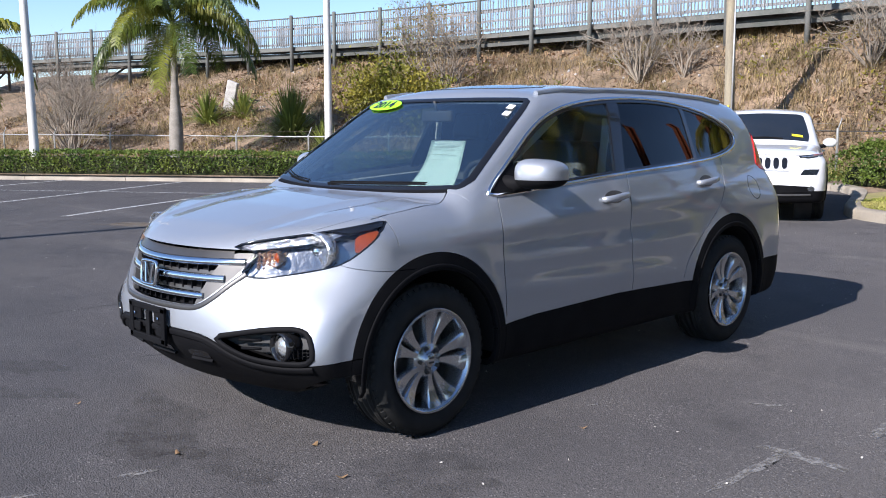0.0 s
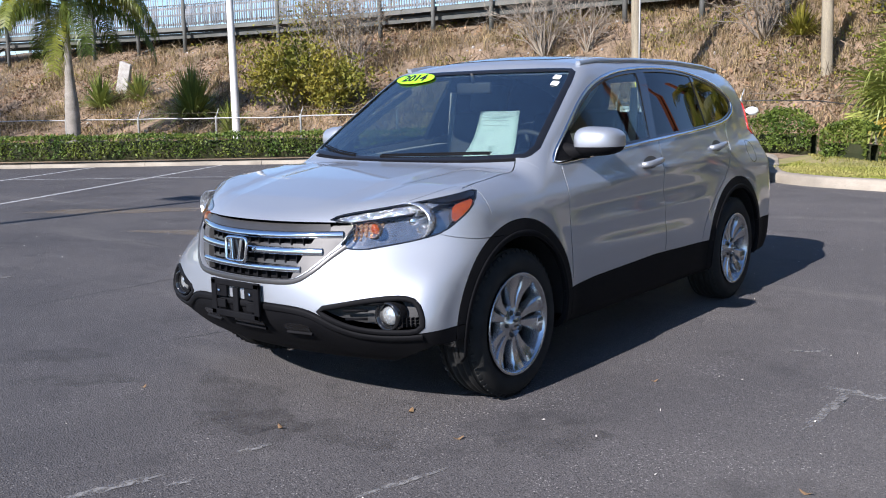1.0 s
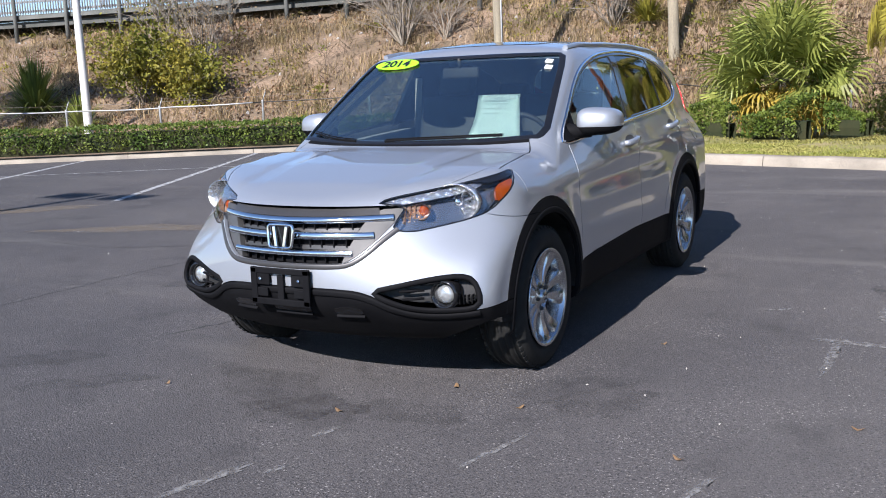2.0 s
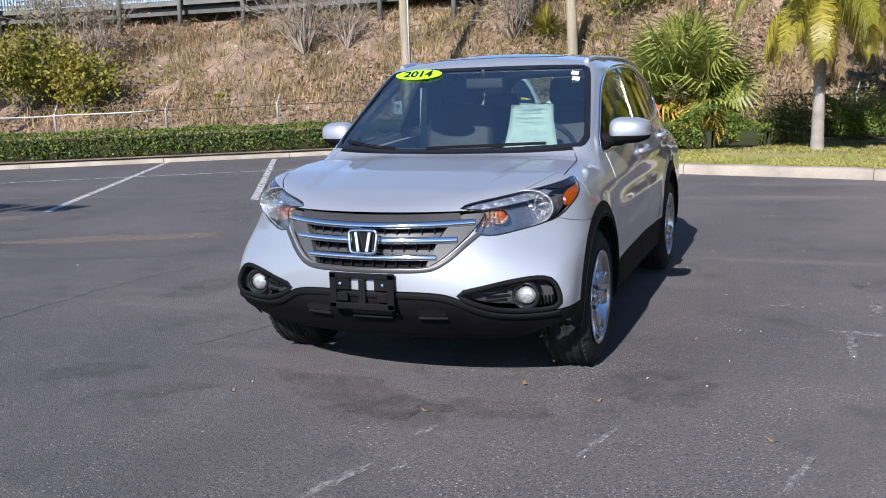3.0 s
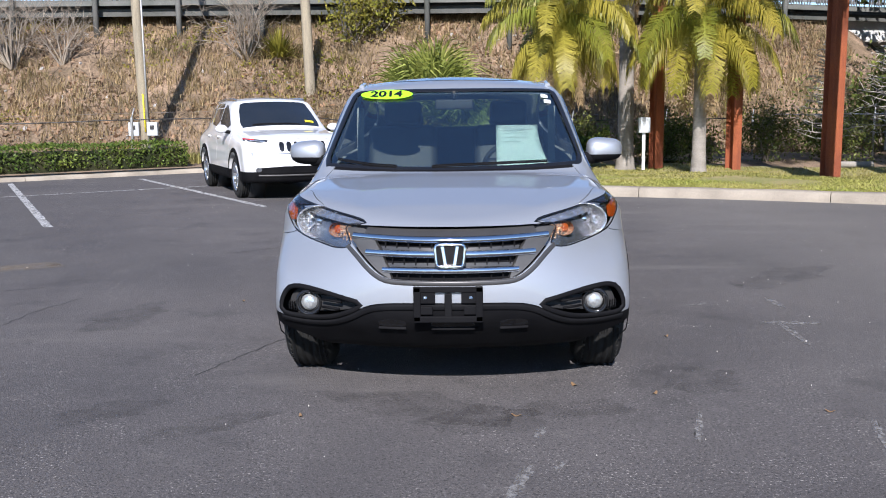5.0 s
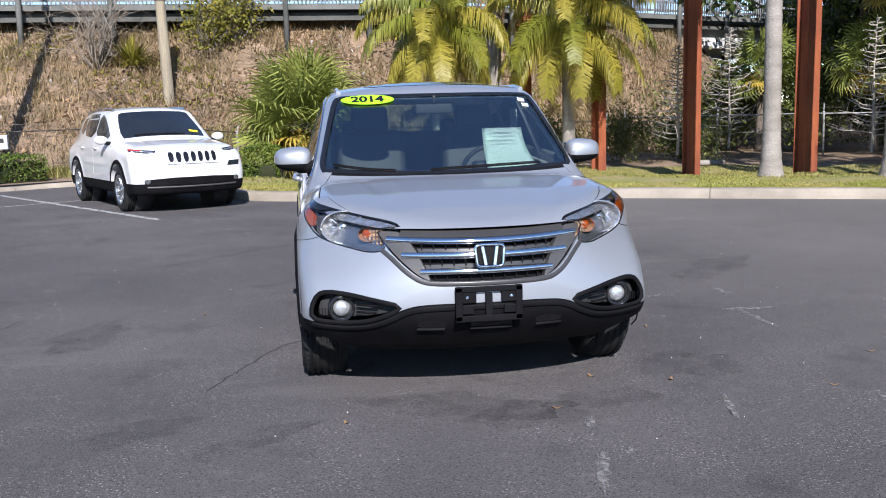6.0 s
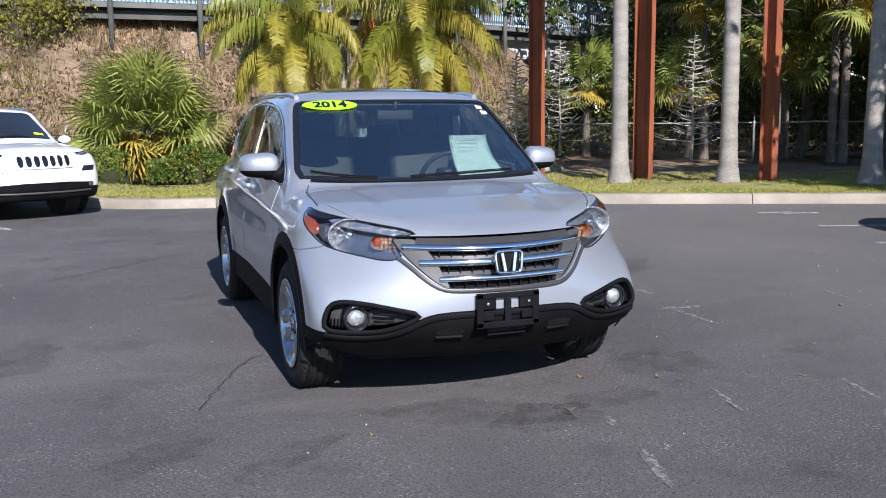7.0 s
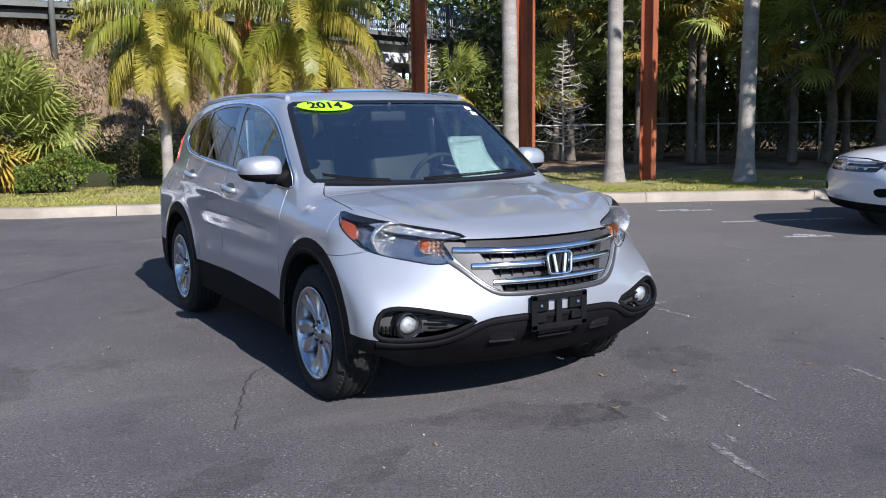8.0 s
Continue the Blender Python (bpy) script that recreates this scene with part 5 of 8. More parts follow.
def bank_height(x, y):
    """The height of the planted ground behind the kerb: level lawn, then the bank up to the crest."""
    b, c = line_y(FENCE, x) + 1.0, line_y(CREST, x)
    t = np.clip((y - b) / np.maximum(c - b, 1.0), 0, 1)
    h = 4.45 * (0.75 * t + 0.25 * t * t * (3 - 2 * t))
    h = h * (1 - sstep(15.0, 23.0, x + 0.25 * (y - 26)))
    d = y - np.interp(x, KERB[:, 0], KERB[:, 1])
    return h - 0.055 * np.clip(d - 3.0, 0, 4.0) * (1 - t)


def bank_rough(x, y):
    return 0.05 * np.sin(1.3 * x + 0.7 * y) * np.sin(0.9 * y - 0.4 * x) + 0.03 * np.sin(3.1 * x - 1.7 * y) * np.sin(2.3 * y)


def rand_dirs(n, up=0.0):
    v = rng.normal(size=(n, 3))
    v[:, 2] += up
    return v / np.linalg.norm(v, axis=1)[:, None]


def leaf_mesh(name, centres, length, width, up=0.0, along=None):
    """Many small pointed leaves, each a folded rhombus, at the given centres."""
    n = len(centres)
    d = rand_dirs(n, up) if along is None else along
    s = np.cross(d, rand_dirs(n))
    s /= np.maximum(np.linalg.norm(s, axis=1)[:, None], 1e-6)
    l = length * rng.uniform(0.6, 1.35, (n, 1))
    w = width * rng.uniform(0.6, 1.3, (n, 1))
    nr = np.cross(d, s)
    a, b = centres - d * l / 2, centres + d * l / 2
    p, q = centres + s * w / 2 + nr * w * 0.15, centres - s * w / 2 + nr * w * 0.15
    v = np.stack([a, p, b, q], 1).reshape(-1, 3)
    return fast_mesh(name, v, np.arange(4 * n).reshape(-1, 4))


def blade_mesh(name, base, height, width, lean=0.35):
    """Upright grass blades bent over at the top."""
    n = len(base)
    h = height * rng.uniform(0.45, 1.3, (n, 1)) if np.isscalar(height) else height.reshape(-1, 1) * rng.uniform(0.6, 1.3, (n, 1))
    a = rng.uniform(0, 2 * math.pi, (n, 1))
    out = np.hstack([np.cos(a), np.sin(a), np.zeros((n, 1))])
    side = np.hstack([-np.sin(a), np.cos(a), np.zeros((n, 1))]) * width
    up = np.array([[0, 0, 1.0]])
    mid = base + up * h * 0.6 + out * h * lean * 0.35
    tip = base + up * h * 0.95 + out * h * lean * rng.uniform(0.5, 1.6, (n, 1))
    v = np.stack([base - side / 2, base + side / 2, mid + side / 2.5, mid - side / 2.5, tip], 1).reshape(-1, 3)
    k = np.arange(n)[:, None] * 5
    f = np.concatenate([k + np.array([[0, 1, 2]]), k + np.array([[0, 2, 3]]), k + np.array([[3, 2, 4]])])
    return fast_mesh(name, v, f)


gx = np.r_[-900.0, -300.0, np.linspace(-62, 42, 180), 300.0, 900.0]
ge = np.interp(gx, KERB[:, 0], KERB[:, 1])
rows_y = [np.full(len(gx), -900.0), np.full(len(gx), -60.0)] + [-12 + (ge + 12) * q for q in np.linspace(0, 1, 12)] + [ge + 0.1, ge + 0.2, np.full(len(gx), 900.0)]
rows_z = [0.0] * 15 + [-0.8, -0.8]
GV = np.stack([np.stack([gx, yy, np.full(len(gx), zz)], 1) for yy, zz in zip(rows_y, rows_z)], 0)
gi = np.arange(GV.shape[0] * GV.shape[1]).reshape(GV.shape[:2])
ground = part("ground", fast_mesh("ground", GV.reshape(-1, 3), np.stack([gi[:-1, :-1], gi[:-1, 1:], gi[1:, 1:], gi[1:, :-1]], -1).reshape(-1, 4)), ASPHALT)
tagged(ground, "dark worn asphalt car park with faded white lines", "ground", kind="structure")

nx, ny = 260, 110
gx = np.linspace(-62, 42, nx)
gv = np.linspace(0, 1, ny) ** 1.3
edge = np.interp(gx, KERB[:, 0], KERB[:, 1])
GX = np.repeat(gx[:, None], ny, 1)
GY = edge[:, None] + 0.02 + gv[None, :] * (46.0 - edge[:, None])
GZ = 0.13 + bank_height(GX, GY) + bank_rough(GX, GY) * sstep(0.5, 3.0, GY - edge[:, None])
idx = np.arange(nx * ny).reshape(nx, ny)
quads = np.stack([idx[:-1, :-1], idx[1:, :-1], idx[1:, 1:], idx[:-1, 1:]], -1).reshape(-1, 4)
bank = part("bank", fast_mesh("bank", np.stack([GX, GY, GZ], -1).reshape(-1, 3), quads, True), BANK_SOIL)
bank.data.materials.append(GRASS_GROUND)
_fx, _fy = GX[:-1, :-1], GY[:-1, :-1]
_lawn = (_fx > -3.2) & (_fy < line_y(FENCE, _fx) - 1.0 + 0.8 * np.sin(_fx * 1.7)) & (_fy < edge[:-1, None] + 11.0)
bank.data.polygons.foreach_set("material_index", _lawn.reshape(-1).astype(np.int32))
tagged(bank, "dry grassy earth bank rising behind the car park", "bank", kind="structure")

# kerb: a low stone with a rounded top, broken into cast lengths
KP = resample(KERB, 0.35)
KD = np.gradient(KP, axis=0)
KD /= np.linalg.norm(KD, axis=1)[:, None]
KN = np.stack([-KD[:, 1], KD[:, 0]], 1)
kerb = thing("kerb", (0, 10.5, 0), "pale concrete kerb along the planted edge", "kerb", kind="structure")
prof = [(-0.06, 0.0), (-0.05, 0.115), (-0.03, 0.14), (0.0, 0.152), (0.17, 0.155), (0.19, 0.145), (0.20, 0.05)]
step = 8
for i in range(0, len(KP) - 1, step):
    j = min(i + step, len(KP) - 1)
    if KP[i, 0] < -30 or KP[i, 0] > 26:
        continue
    bm = bmesh.new()
    rows = []
    for k in range(i, j + 1):
        p, nn = KP[k].copy(), KN[k]
        if k == i:
            p = p + KD[k] * 0.006
        if k == j:
            p = p - KD[k] * 0.006
        jit = 0.004 * math.sin(k * 1.7)
        rows.append([bm.verts.new((p[0] + nn[0] * a, p[1] + nn[1] * a, h * (1 - 0.40 * (1 - float(sstep(-7.0, -4.5, p[0])))) + jit * (h > 0))) for a, h in prof])
    for r0, r1 in zip(rows, rows[1:]):
        for k in range(len(prof) - 1):
            bm.faces.new((r0[k], r1[k], r1[k + 1], r0[k + 1])).smooth = True
    bm.faces.new(rows[0])
    bm.faces.new(rows[-1][::-1])
    bmesh.ops.recalc_face_normals(bm, faces=bm.faces)
    part("kerb_stone", smooth_mesh(bm, 50), CONCRETE, kerb)

# painted bay lines, worn
STALL = Vector((0.489, -0.872, 0)).normalized()
ROWL = Vector((0.817, 0.577, 0)).normalized()


def painted(name, a, b, w):
    a, b = Vector((*a, 0)), Vector((*b, 0))
    d = (b - a).normalized()
    n = Vector((-d.y, d.x, 0)) * w / 2
    bm = bmesh.new()
    m = max(2, int((b - a).length / 0.25))
    rows = []
    for i in range(m + 1):
        c = a + (b - a) * i / m
        e1, e2 = 1 + 0.10 * math.sin(i * 2.3), 1 + 0.10 * math.cos(i * 3.1)
        rows.append((bm.verts.new(c + n * e1 + Vector((0, 0, 0.004))), bm.verts.new(c - n * e2 + Vector((0, 0, 0.004)))))
    for r0, r1 in zip(rows, rows[1:]):
        bm.faces.new((r0[0], r0[1], r1[1], r1[0]))
    return tagged(part(name, bm, LINE), "worn white painted bay line on asphalt", "road marking", "bay lines", "structure")


for a, b in (((-9.30, 13.75), (-5.18, 6.36)), ((-11.5, 12.8), (-7.3, 4.75)), ((-6.95, 14.75), (-2.95, 8.65)), ((-14.6, 10.55), (-10.4, 3.0)), ((-17.1, 8.75), (-12.6, 1.2)), ((-19.8, 6.9), (-15.6, -0.6))):
    painted("bay_line", a, b, 0.11)
painted("bay_line", (-19.5, 2.9), (-4.8, 12.75), 0.07)
for a, b in (((7.0, 6.05), (7.5, 5.95)), ((7.25, 5.85), (7.75, 5.7)), ((6.65, 4.45), (8.3, 3.85)), ((6.1, 2.98), (6.6, 2.72)), ((6.35, 3.05), (6.5, 2.85))):
    painted("bay_line", a, b, 0.10)

# faded chalk-white scuffs on the asphalt
for k, (sx, sy, l, w, ang) in enumerate(((2.18, 0.90, 0.30, 0.10, -5), (1.72, 1.50, 0.14, 0.05, 40), (0.27, -1.74, 0.40, 0.05, 76), (0.39, -1.18, 0.17, 0.035, 76), (2.28, 1.55, 0.36, 0.06, 90), (2.10, 0.62, 0.58, 0.05, 88),
                                         (1.85, -1.20, 0.32, 0.04, 75), (1.10, -1.10, 0.34, 0.035, 77), (5.18, 3.57, 0.25, 0.07, -60), (5.0, 2.66, 0.42, 0.06, 90), (-4.38, 0.16, 0.22, 0.06, 60), (1.11, 0.88, 0.07, 0.03, 50),
                                         (3.1, -0.3, 0.25, 0.03, 75), (3.6, 0.9, 0.4, 0.04, 80), (4.2, 1.8, 0.35, 0.05, 85), (0.44, -1.56, 0.10, 0.03, 77))):
    pts = []
    for i in range(40):
        a = 2 * math.pi * i / 40
        r = 1 + 0.45 * math.sin(3 * a + k) * math.sin(5 * a + 2 * k) + 0.18 * math.sin(11 * a + k)
        pts.append((l / 2 * r * math.cos(a), w / 2 * r * math.sin(a)))
    bm = bmesh.new()
    bm.faces.new([bm.verts.new((u, v, 0.0)) for u, v in pts])
    bmesh.ops.triangulate(bm, faces=bm.faces)
    tagged(part("scuff", bm, SCUFF, matrix=pose(sx, sy, 0.0035, 0, 0, ang)), "faded chalky white scuff on asphalt", "scuff", "asphalt scuffs", "structure")


def blot(name, at, l, w, ang, mat, label, k, z):
    """An uneven film on the asphalt."""
    bm = bmesh.new()
    ring = []
    for i in range(56):
        a = 2 * math.pi * i / 56
        r = 1 + 0.22 * math.sin(2 * a + k) + 0.16 * math.sin(5 * a + 2 * k) + 0.08 * math.sin(11 * a + 3 * k)
        ring.append(bm.verts.new((l / 2 * r * math.cos(a), w / 2 * r * math.sin(a), 0)))
    bm.faces.new(ring)
    bmesh.ops.triangulate(bm, faces=bm.faces)
    tagged(part(name, bm, mat, matrix=pose(at[0], at[1], z, 0, 0, ang)), label, "stain", "asphalt stains", "structure")


for k, (x, y, l, w, ang) in enumerate(((-1.64, -0.86, 0.5, 0.28, 20), (-1.10, -1.08, 0.55, 0.22, 35), (0.56, -0.85, 0.5, 0.3, 10), (-0.15, -0.80, 0.9, 0.4, -15), (0.15, -1.0, 0.6, 0.35, 30), (1.3, -0.4, 0.6, 0.3, 60),
                                       (-2.3, 1.2, 0.9, 0.4, 70), (2.7, 2.6, 1.2, 0.5, 40))):
    blot("stain", (x, y), l, w, ang, OIL, "dark uneven stain on the asphalt", k, 0.0020 + 0.0001 * k)
blot("sandy_stain", (-4.8, 3.0), 2.2, 0.45, 28, SAND, "thin tan sand wash on the asphalt", 3, 0.0030)
blot("sandy_stain", (-8.0, 3.6), 2.6, 0.5, 35, SAND, "thin tan sand wash on the asphalt", 5, 0.0030)


def crack(pts, w):
    """A jagged hairline of dark filler."""
    p = resample(pts, 0.06)
    p = p + np.random.default_rng(int(abs(p[0, 0] * 100))).normal(0, 0.010, p.shape)
    bm = bmesh.new()
    d = np.gradient(p, axis=0)
    nn = np.stack([-d[:, 1], d[:, 0]], 1) / np.maximum(np.linalg.norm(d, axis=1)[:, None], 1e-6)
    rows = [(bm.verts.new((*(a + n * w * (0.3 + 0.7 * abs(math.sin(i * 1.3)))), 0.0015)), bm.verts.new((*(a - n * w * (0.3 + 0.7 * abs(math.cos(i * 0.9)))), 0.0015))) for i, (a, n) in enumerate(zip(p, nn))]
    for r0, r1 in zip(rows, rows[1:]):
        bm.faces.new((r0[0], r0[1], r1[1], r1[0]))
    bmesh.ops.recalc_face_normals(bm, faces=bm.faces)
    tagged(part("crack", bm, CRACK), "dark hairline crack in the asphalt", "crack", "asphalt cracks", "structure")


crack([(-3.10, -0.3), (-3.08, 0.28), (-3.07, 1.0), (-3.04, 1.37), (-2.89, 1.87)], 0.006)
crack([(-1.39, -0.25), (-1.16, 0.35), (-1.05, 0.60), (-0.90, 0.73)], 0.006)
crack([(-2.3, 4.1), (-1.72, 4.67), (-1.23, 5.18), (-0.9, 5.4)], 0.010)
crack([(-6.2, 1.6), (-5.2, 2.0), (-4.3, 1.9), (-3.4, 2.3)], 0.008)

# ---- hedge, fence, boardwalk ----


def path_points(poly, step):
    return resample(poly, step)


def hedge(name, line, half, height, label, density=900, mat=None, rough=0.07, z0=0.13, core=1.0):
    """A clipped hedge: a solid core coloured dark for the inner shade, leaves over its faces, kept uneven."""
    p = resample(line, 0.25)
    d = np.gradient(p, axis=0)
    d /= np.linalg.norm(d, axis=1)[:, None]
    nn = np.stack([-d[:, 1], d[:, 0]], 1)
    ln = np.linalg.norm(np.diff(p, axis=0), axis=1).sum()
    th = thing(name, (*p[len(p) // 2], z0), label, "hedge", "hedges")
    bm = bmesh.new()
    rows = []
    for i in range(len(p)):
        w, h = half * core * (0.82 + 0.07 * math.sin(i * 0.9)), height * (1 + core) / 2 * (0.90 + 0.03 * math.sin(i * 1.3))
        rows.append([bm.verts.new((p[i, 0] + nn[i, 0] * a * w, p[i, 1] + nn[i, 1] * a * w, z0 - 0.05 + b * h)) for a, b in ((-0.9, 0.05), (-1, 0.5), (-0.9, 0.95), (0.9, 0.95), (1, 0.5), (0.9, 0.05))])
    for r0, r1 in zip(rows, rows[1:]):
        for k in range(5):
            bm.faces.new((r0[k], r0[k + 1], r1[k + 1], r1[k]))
    part("core", bm, HEDGE_SHADE, th)
    n = int(density * ln)
    i = rng.integers(0, len(p) - 1, n)
    t = rng.random(n)[:, None]
    c = p[i] * (1 - t) + p[i + 1] * t
    u = rng.random(n)
    face = rng.random(n) < 0.42
    a = np.where(face, rng.uniform(-1, 1, n), np.where(rng.random(n) < 0.75, -1, 1) * (1 + rng.normal(0, 0.08, n)))
    b = np.where(face, 1 + rng.normal(0, 0.05, n), u ** 0.8)
    wob = 1 + rough * np.sin(c[:, 0] * 2.1 + c[:, 1]) + rough * 0.6 * np.sin(c[:, 0] * 5.3)
    pos = np.c_[c + nn[i] * (a * half * wob)[:, None], z0 + 0.05 + b * (height - 0.05) * (1 + 0.5 * rough * np.sin(c[:, 0] * 3.3 + 1))]
    tagged(part("leaves", leaf_mesh("leaves", pos, 0.075, 0.042, 0.25), mat or HEDGE_LEAF, th), kind="stuff")
    return th


# near-black tone of the solid core stands for shade between the leaves
HEDGE_SHADE = surf("hedge_inner_shade", (0.015, 0.022, 0.006), (0.03, 0.03, 0.01), 3, 0.95)


def offset_line(poly, a):
    p = resample(poly, 0.5)
    d = np.gradient(p, axis=0)
    d /= np.linalg.norm(d, axis=1)[:, None]
    return p + np.stack([-d[:, 1], d[:, 0]], 1) * a


_hl = offset_line([q for q in KERB.tolist() if -30 < q[0] < -5.9], 0.85)
for i in range(0, len(_hl) - 1, 12):
    seg = _hl[i:i + 13]
    if len(seg) > 2:
        hedge("hedge", seg, 0.42, 0.57, "clipped green hedge along the kerb, uneven top")
for cx, cy, w, h in ((-3.6, 17.0, 0.65, 0.70), (-1.75, 15.2, 0.45, 0.55), (-0.35, 15.0, 0.5, 0.62), (0.75, 16.2, 0.4, 0.5), (2.9, 18.6, 0.7, 0.7)):
    hedge("shrub", [(cx - w, cy + 0.1), (cx - w / 3, cy + 0.05), (cx + w / 3, cy - 0.05), (cx + w, cy - 0.1)], 0.45, h, "low rounded dark green shrub on the lawn", 2300, rough=0.62, core=0.45)

# chain-link fence
fence = thing("fence", (-10, 17.8, 0.13), "galvanised chain-link fence along the foot of the bank", "fence")


def ground_z(x, y):
    return 0.13 + float(bank_height(np.array(x), np.array(y)))


def chain_link(parent, line, height, spacing=3.0, rail_to=None, mesh_step=0.11):
    q = resample(line, spacing)
    for k, (x, y) in enumerate(q):
        z = ground_z(x, y)
        lean = 0.02 * math.sin(k * 2.7)
        bm = bmesh.new()
        tube(bm, [(x, y, z - 0.1), (x + lean, y, z + height), (x + lean * 1.2, y, z + height + 0.03)], 0.034, 8)
        tube(bm, [(x + lean, y, z + height), (x + lean + 0.05, y + 0.08, z + height + 0.26)], 0.016, 6)
        part("post", bm, GALV, parent)
    rp = resample(line, 0.8)
    if rail_to is None:
        rail_to = 1e9
    bm = bmesh.new()
    pts = [(x, y, ground_z(x, y) + height - 0.02 - 0.02 * abs(math.sin(i * 0.9))) for i, (x, y) in enumerate(rp)]
    rail = [p for p in pts if p[0] < rail_to]
    tube(bm, rail, 0.022, 6)
    part("top_rail", bm, GALV, parent)
    if len(rail) < len(pts):
        part("slack_wire", tube(bmesh.new(), pts[len(rail) - 1:], 0.016, 5), DARKMET, parent)
    for h2 in (0.20,):
        part("barbed_wire", tube(bmesh.new(), [(x + 0.03 + 0.2 * h2, y + h2 * 0.3, z + h2 - 0.03) for x, y, z in pts], 0.004, 4), OLD_WIRE, parent)
    # the woven mesh, two families of slanting wires
    v, f = [], []
    s = resample(line, mesh_step)
    n = len(s)
    rise = int(round(height / mesh_step))
    for i in range(n):
        for sg in (-1, 1):
            j = i + sg * rise
            if j < 0 or j >= n:
                continue
            za, zb = ground_z(*s[i]) + 0.03, ground_z(*s[j]) + height - 0.03
            a, b = np.array((*s[i], za)), np.array((*s[j], zb))
            k = len(v)
            off = np.array((0, 0, 0.0012))
            v += [a - off, a + off, b + off, b - off]
            f.append((k, k + 1, k + 2, k + 3))
    tagged(part("woven_mesh", fast_mesh("woven_mesh", v, f), OLD_WIRE, parent), kind="stuff")


chain_link(fence, FENCE, 1.15, 3.0, rail_to=-14.5)
fence_b = thing("fence", (14, 17, 0.13), "dull chain-link fence in front of the shaded trees", "fence")
chain_link(fence_b, [(9.6, 24.6), (13.5, 20.5), (18.0, 17.5), (26.0, 13.0), (36.0, 8.0)], 1.25, 3.0)

# boardwalk on the crest
boardwalk = thing("boardwalk", (-10, 26, 4.0), "weathered timber boardwalk on posts with picket railing", "boardwalk")
DL = resample(DECK, 0.25)
DDIR = np.gradient(DL, axis=0)
DDIR /= np.linalg.norm(DDIR, axis=1)[:, None]
DN = np.stack([-DDIR[:, 1], DDIR[:, 0]], 1)
UNDER, DECKZ, RAILZ, DEEP = 4.78, 5.05, 6.42, 2.6


def deck_z(x):
    return 0.0


def beam(name, a, lo, hi, thick, mat, step=1, joined=True):
    """A board run along the deck line, a metres behind its front edge."""
    bm = bmesh.new()
    idx_ = list(range(0, len(DL), 8))
    rows = []
    for i in idx_:
        o = deck_z(DL[i, 0])
        for_y = [(a, lo), (a, hi), (a + thick, hi), (a + thick, lo)]
        rows.append([bm.verts.new((DL[i, 0] + DN[i, 0] * t, DL[i, 1] + DN[i, 1] * t, h + o)) for t, h in for_y])
    for r0, r1 in zip(rows, rows[1:]):
        for k in range(4):
            bm.faces.new((r0[k], r1[k], r1[(k + 1) % 4], r0[(k + 1) % 4]))
    bm.faces.new(rows[0])
    bm.faces.new(rows[-1][::-1])
    bmesh.ops.recalc_face_normals(bm, faces=bm.faces)
    return part(name, bm, mat, boardwalk)


beam("fascia_board", -0.02, UNDER + 0.10, DECKZ - 0.02, 0.05, DECK_WOOD)
beam("bearer", 0.25, UNDER - 0.22, UNDER + 0.02, 0.12, DECK_WOOD)
beam("bearer", DEEP - 0.3, UNDER - 0.22, UNDER + 0.02, 0.12, DECK_WOOD)
beam("decking", 0.0, DECKZ - 0.018, DECKZ + 0.02, DEEP, DECK_WOOD)
for a in (-0.06, DEEP):
    beam("top_rail", a - 0.05, RAILZ - 0.04, RAILZ, 0.14, DECK_WOOD)
    beam("mid_rail", a, RAILZ - 0.55, RAILZ - 0.46, 0.04, PICKET)
    beam("low_rail", a, DECKZ + 0.10, DECKZ + 0.19, 0.04, PICKET)
PICK_ME = box(bmesh.new(), (0, 0, 0), (0.042, 0.022, RAILZ - DECKZ - 0.12), None, 0.0)
pick = bpy.data.meshes.new("picket")
PICK_ME.to_mesh(pick)
PICK_ME.free()
pick.materials.append(PICKET)
near, far_v, far_f = 0, [], []
cube = np.array([(x, y, z) for x in (-1, 1) for y in (-1, 1) for z in (-1, 1)]) * (0.021, 0.011, (RAILZ - DECKZ - 0.12) / 2)
cubef = np.array([(0, 1, 3, 2), (4, 6, 7, 5), (0, 4, 5, 1), (2, 3, 7, 6), (0, 2, 6, 4), (1, 5, 7, 3)])
PL = resample(DECK, 0.135)
for a in (-0.085, DEEP + 0.04):
    for i, (x, y) in enumerate(PL):
        if i % 21 == 0 or (math.sin(i * 12.9) > 0.985):
            continue
        k = min(int(i * 0.135 / 0.25), len(DN) - 1)
        px_, py_ = x + DN[k, 0] * a, y + DN[k, 1] * a
        pz_ = (DECKZ + RAILZ) / 2 + 0.02 * math.sin(i * 7.7) + deck_z(x)
        ang = math.atan2(DDIR[k, 1], DDIR[k, 0])
        if a < 0 and -24 < x < -2 and near < 150:
            near += 1
            ob = part("picket", pick, PICKET, boardwalk, matrix=pose(px_, py_, pz_, 0, 0, math.degrees(ang)))
        else:
            c, s = math.cos(ang), math.sin(ang)
            far_f.append(cubef + 8 * len(far_v))
            far_v.append(cube @ np.array([[c, s, 0], [-s, c, 0], [0, 0, 1]]) + (px_, py_, pz_))
tagged(part("picket_run", fast_mesh("distant_pickets", np.concatenate(far_v), np.concatenate(far_f)), PICKET, boardwalk), kind="stuff")
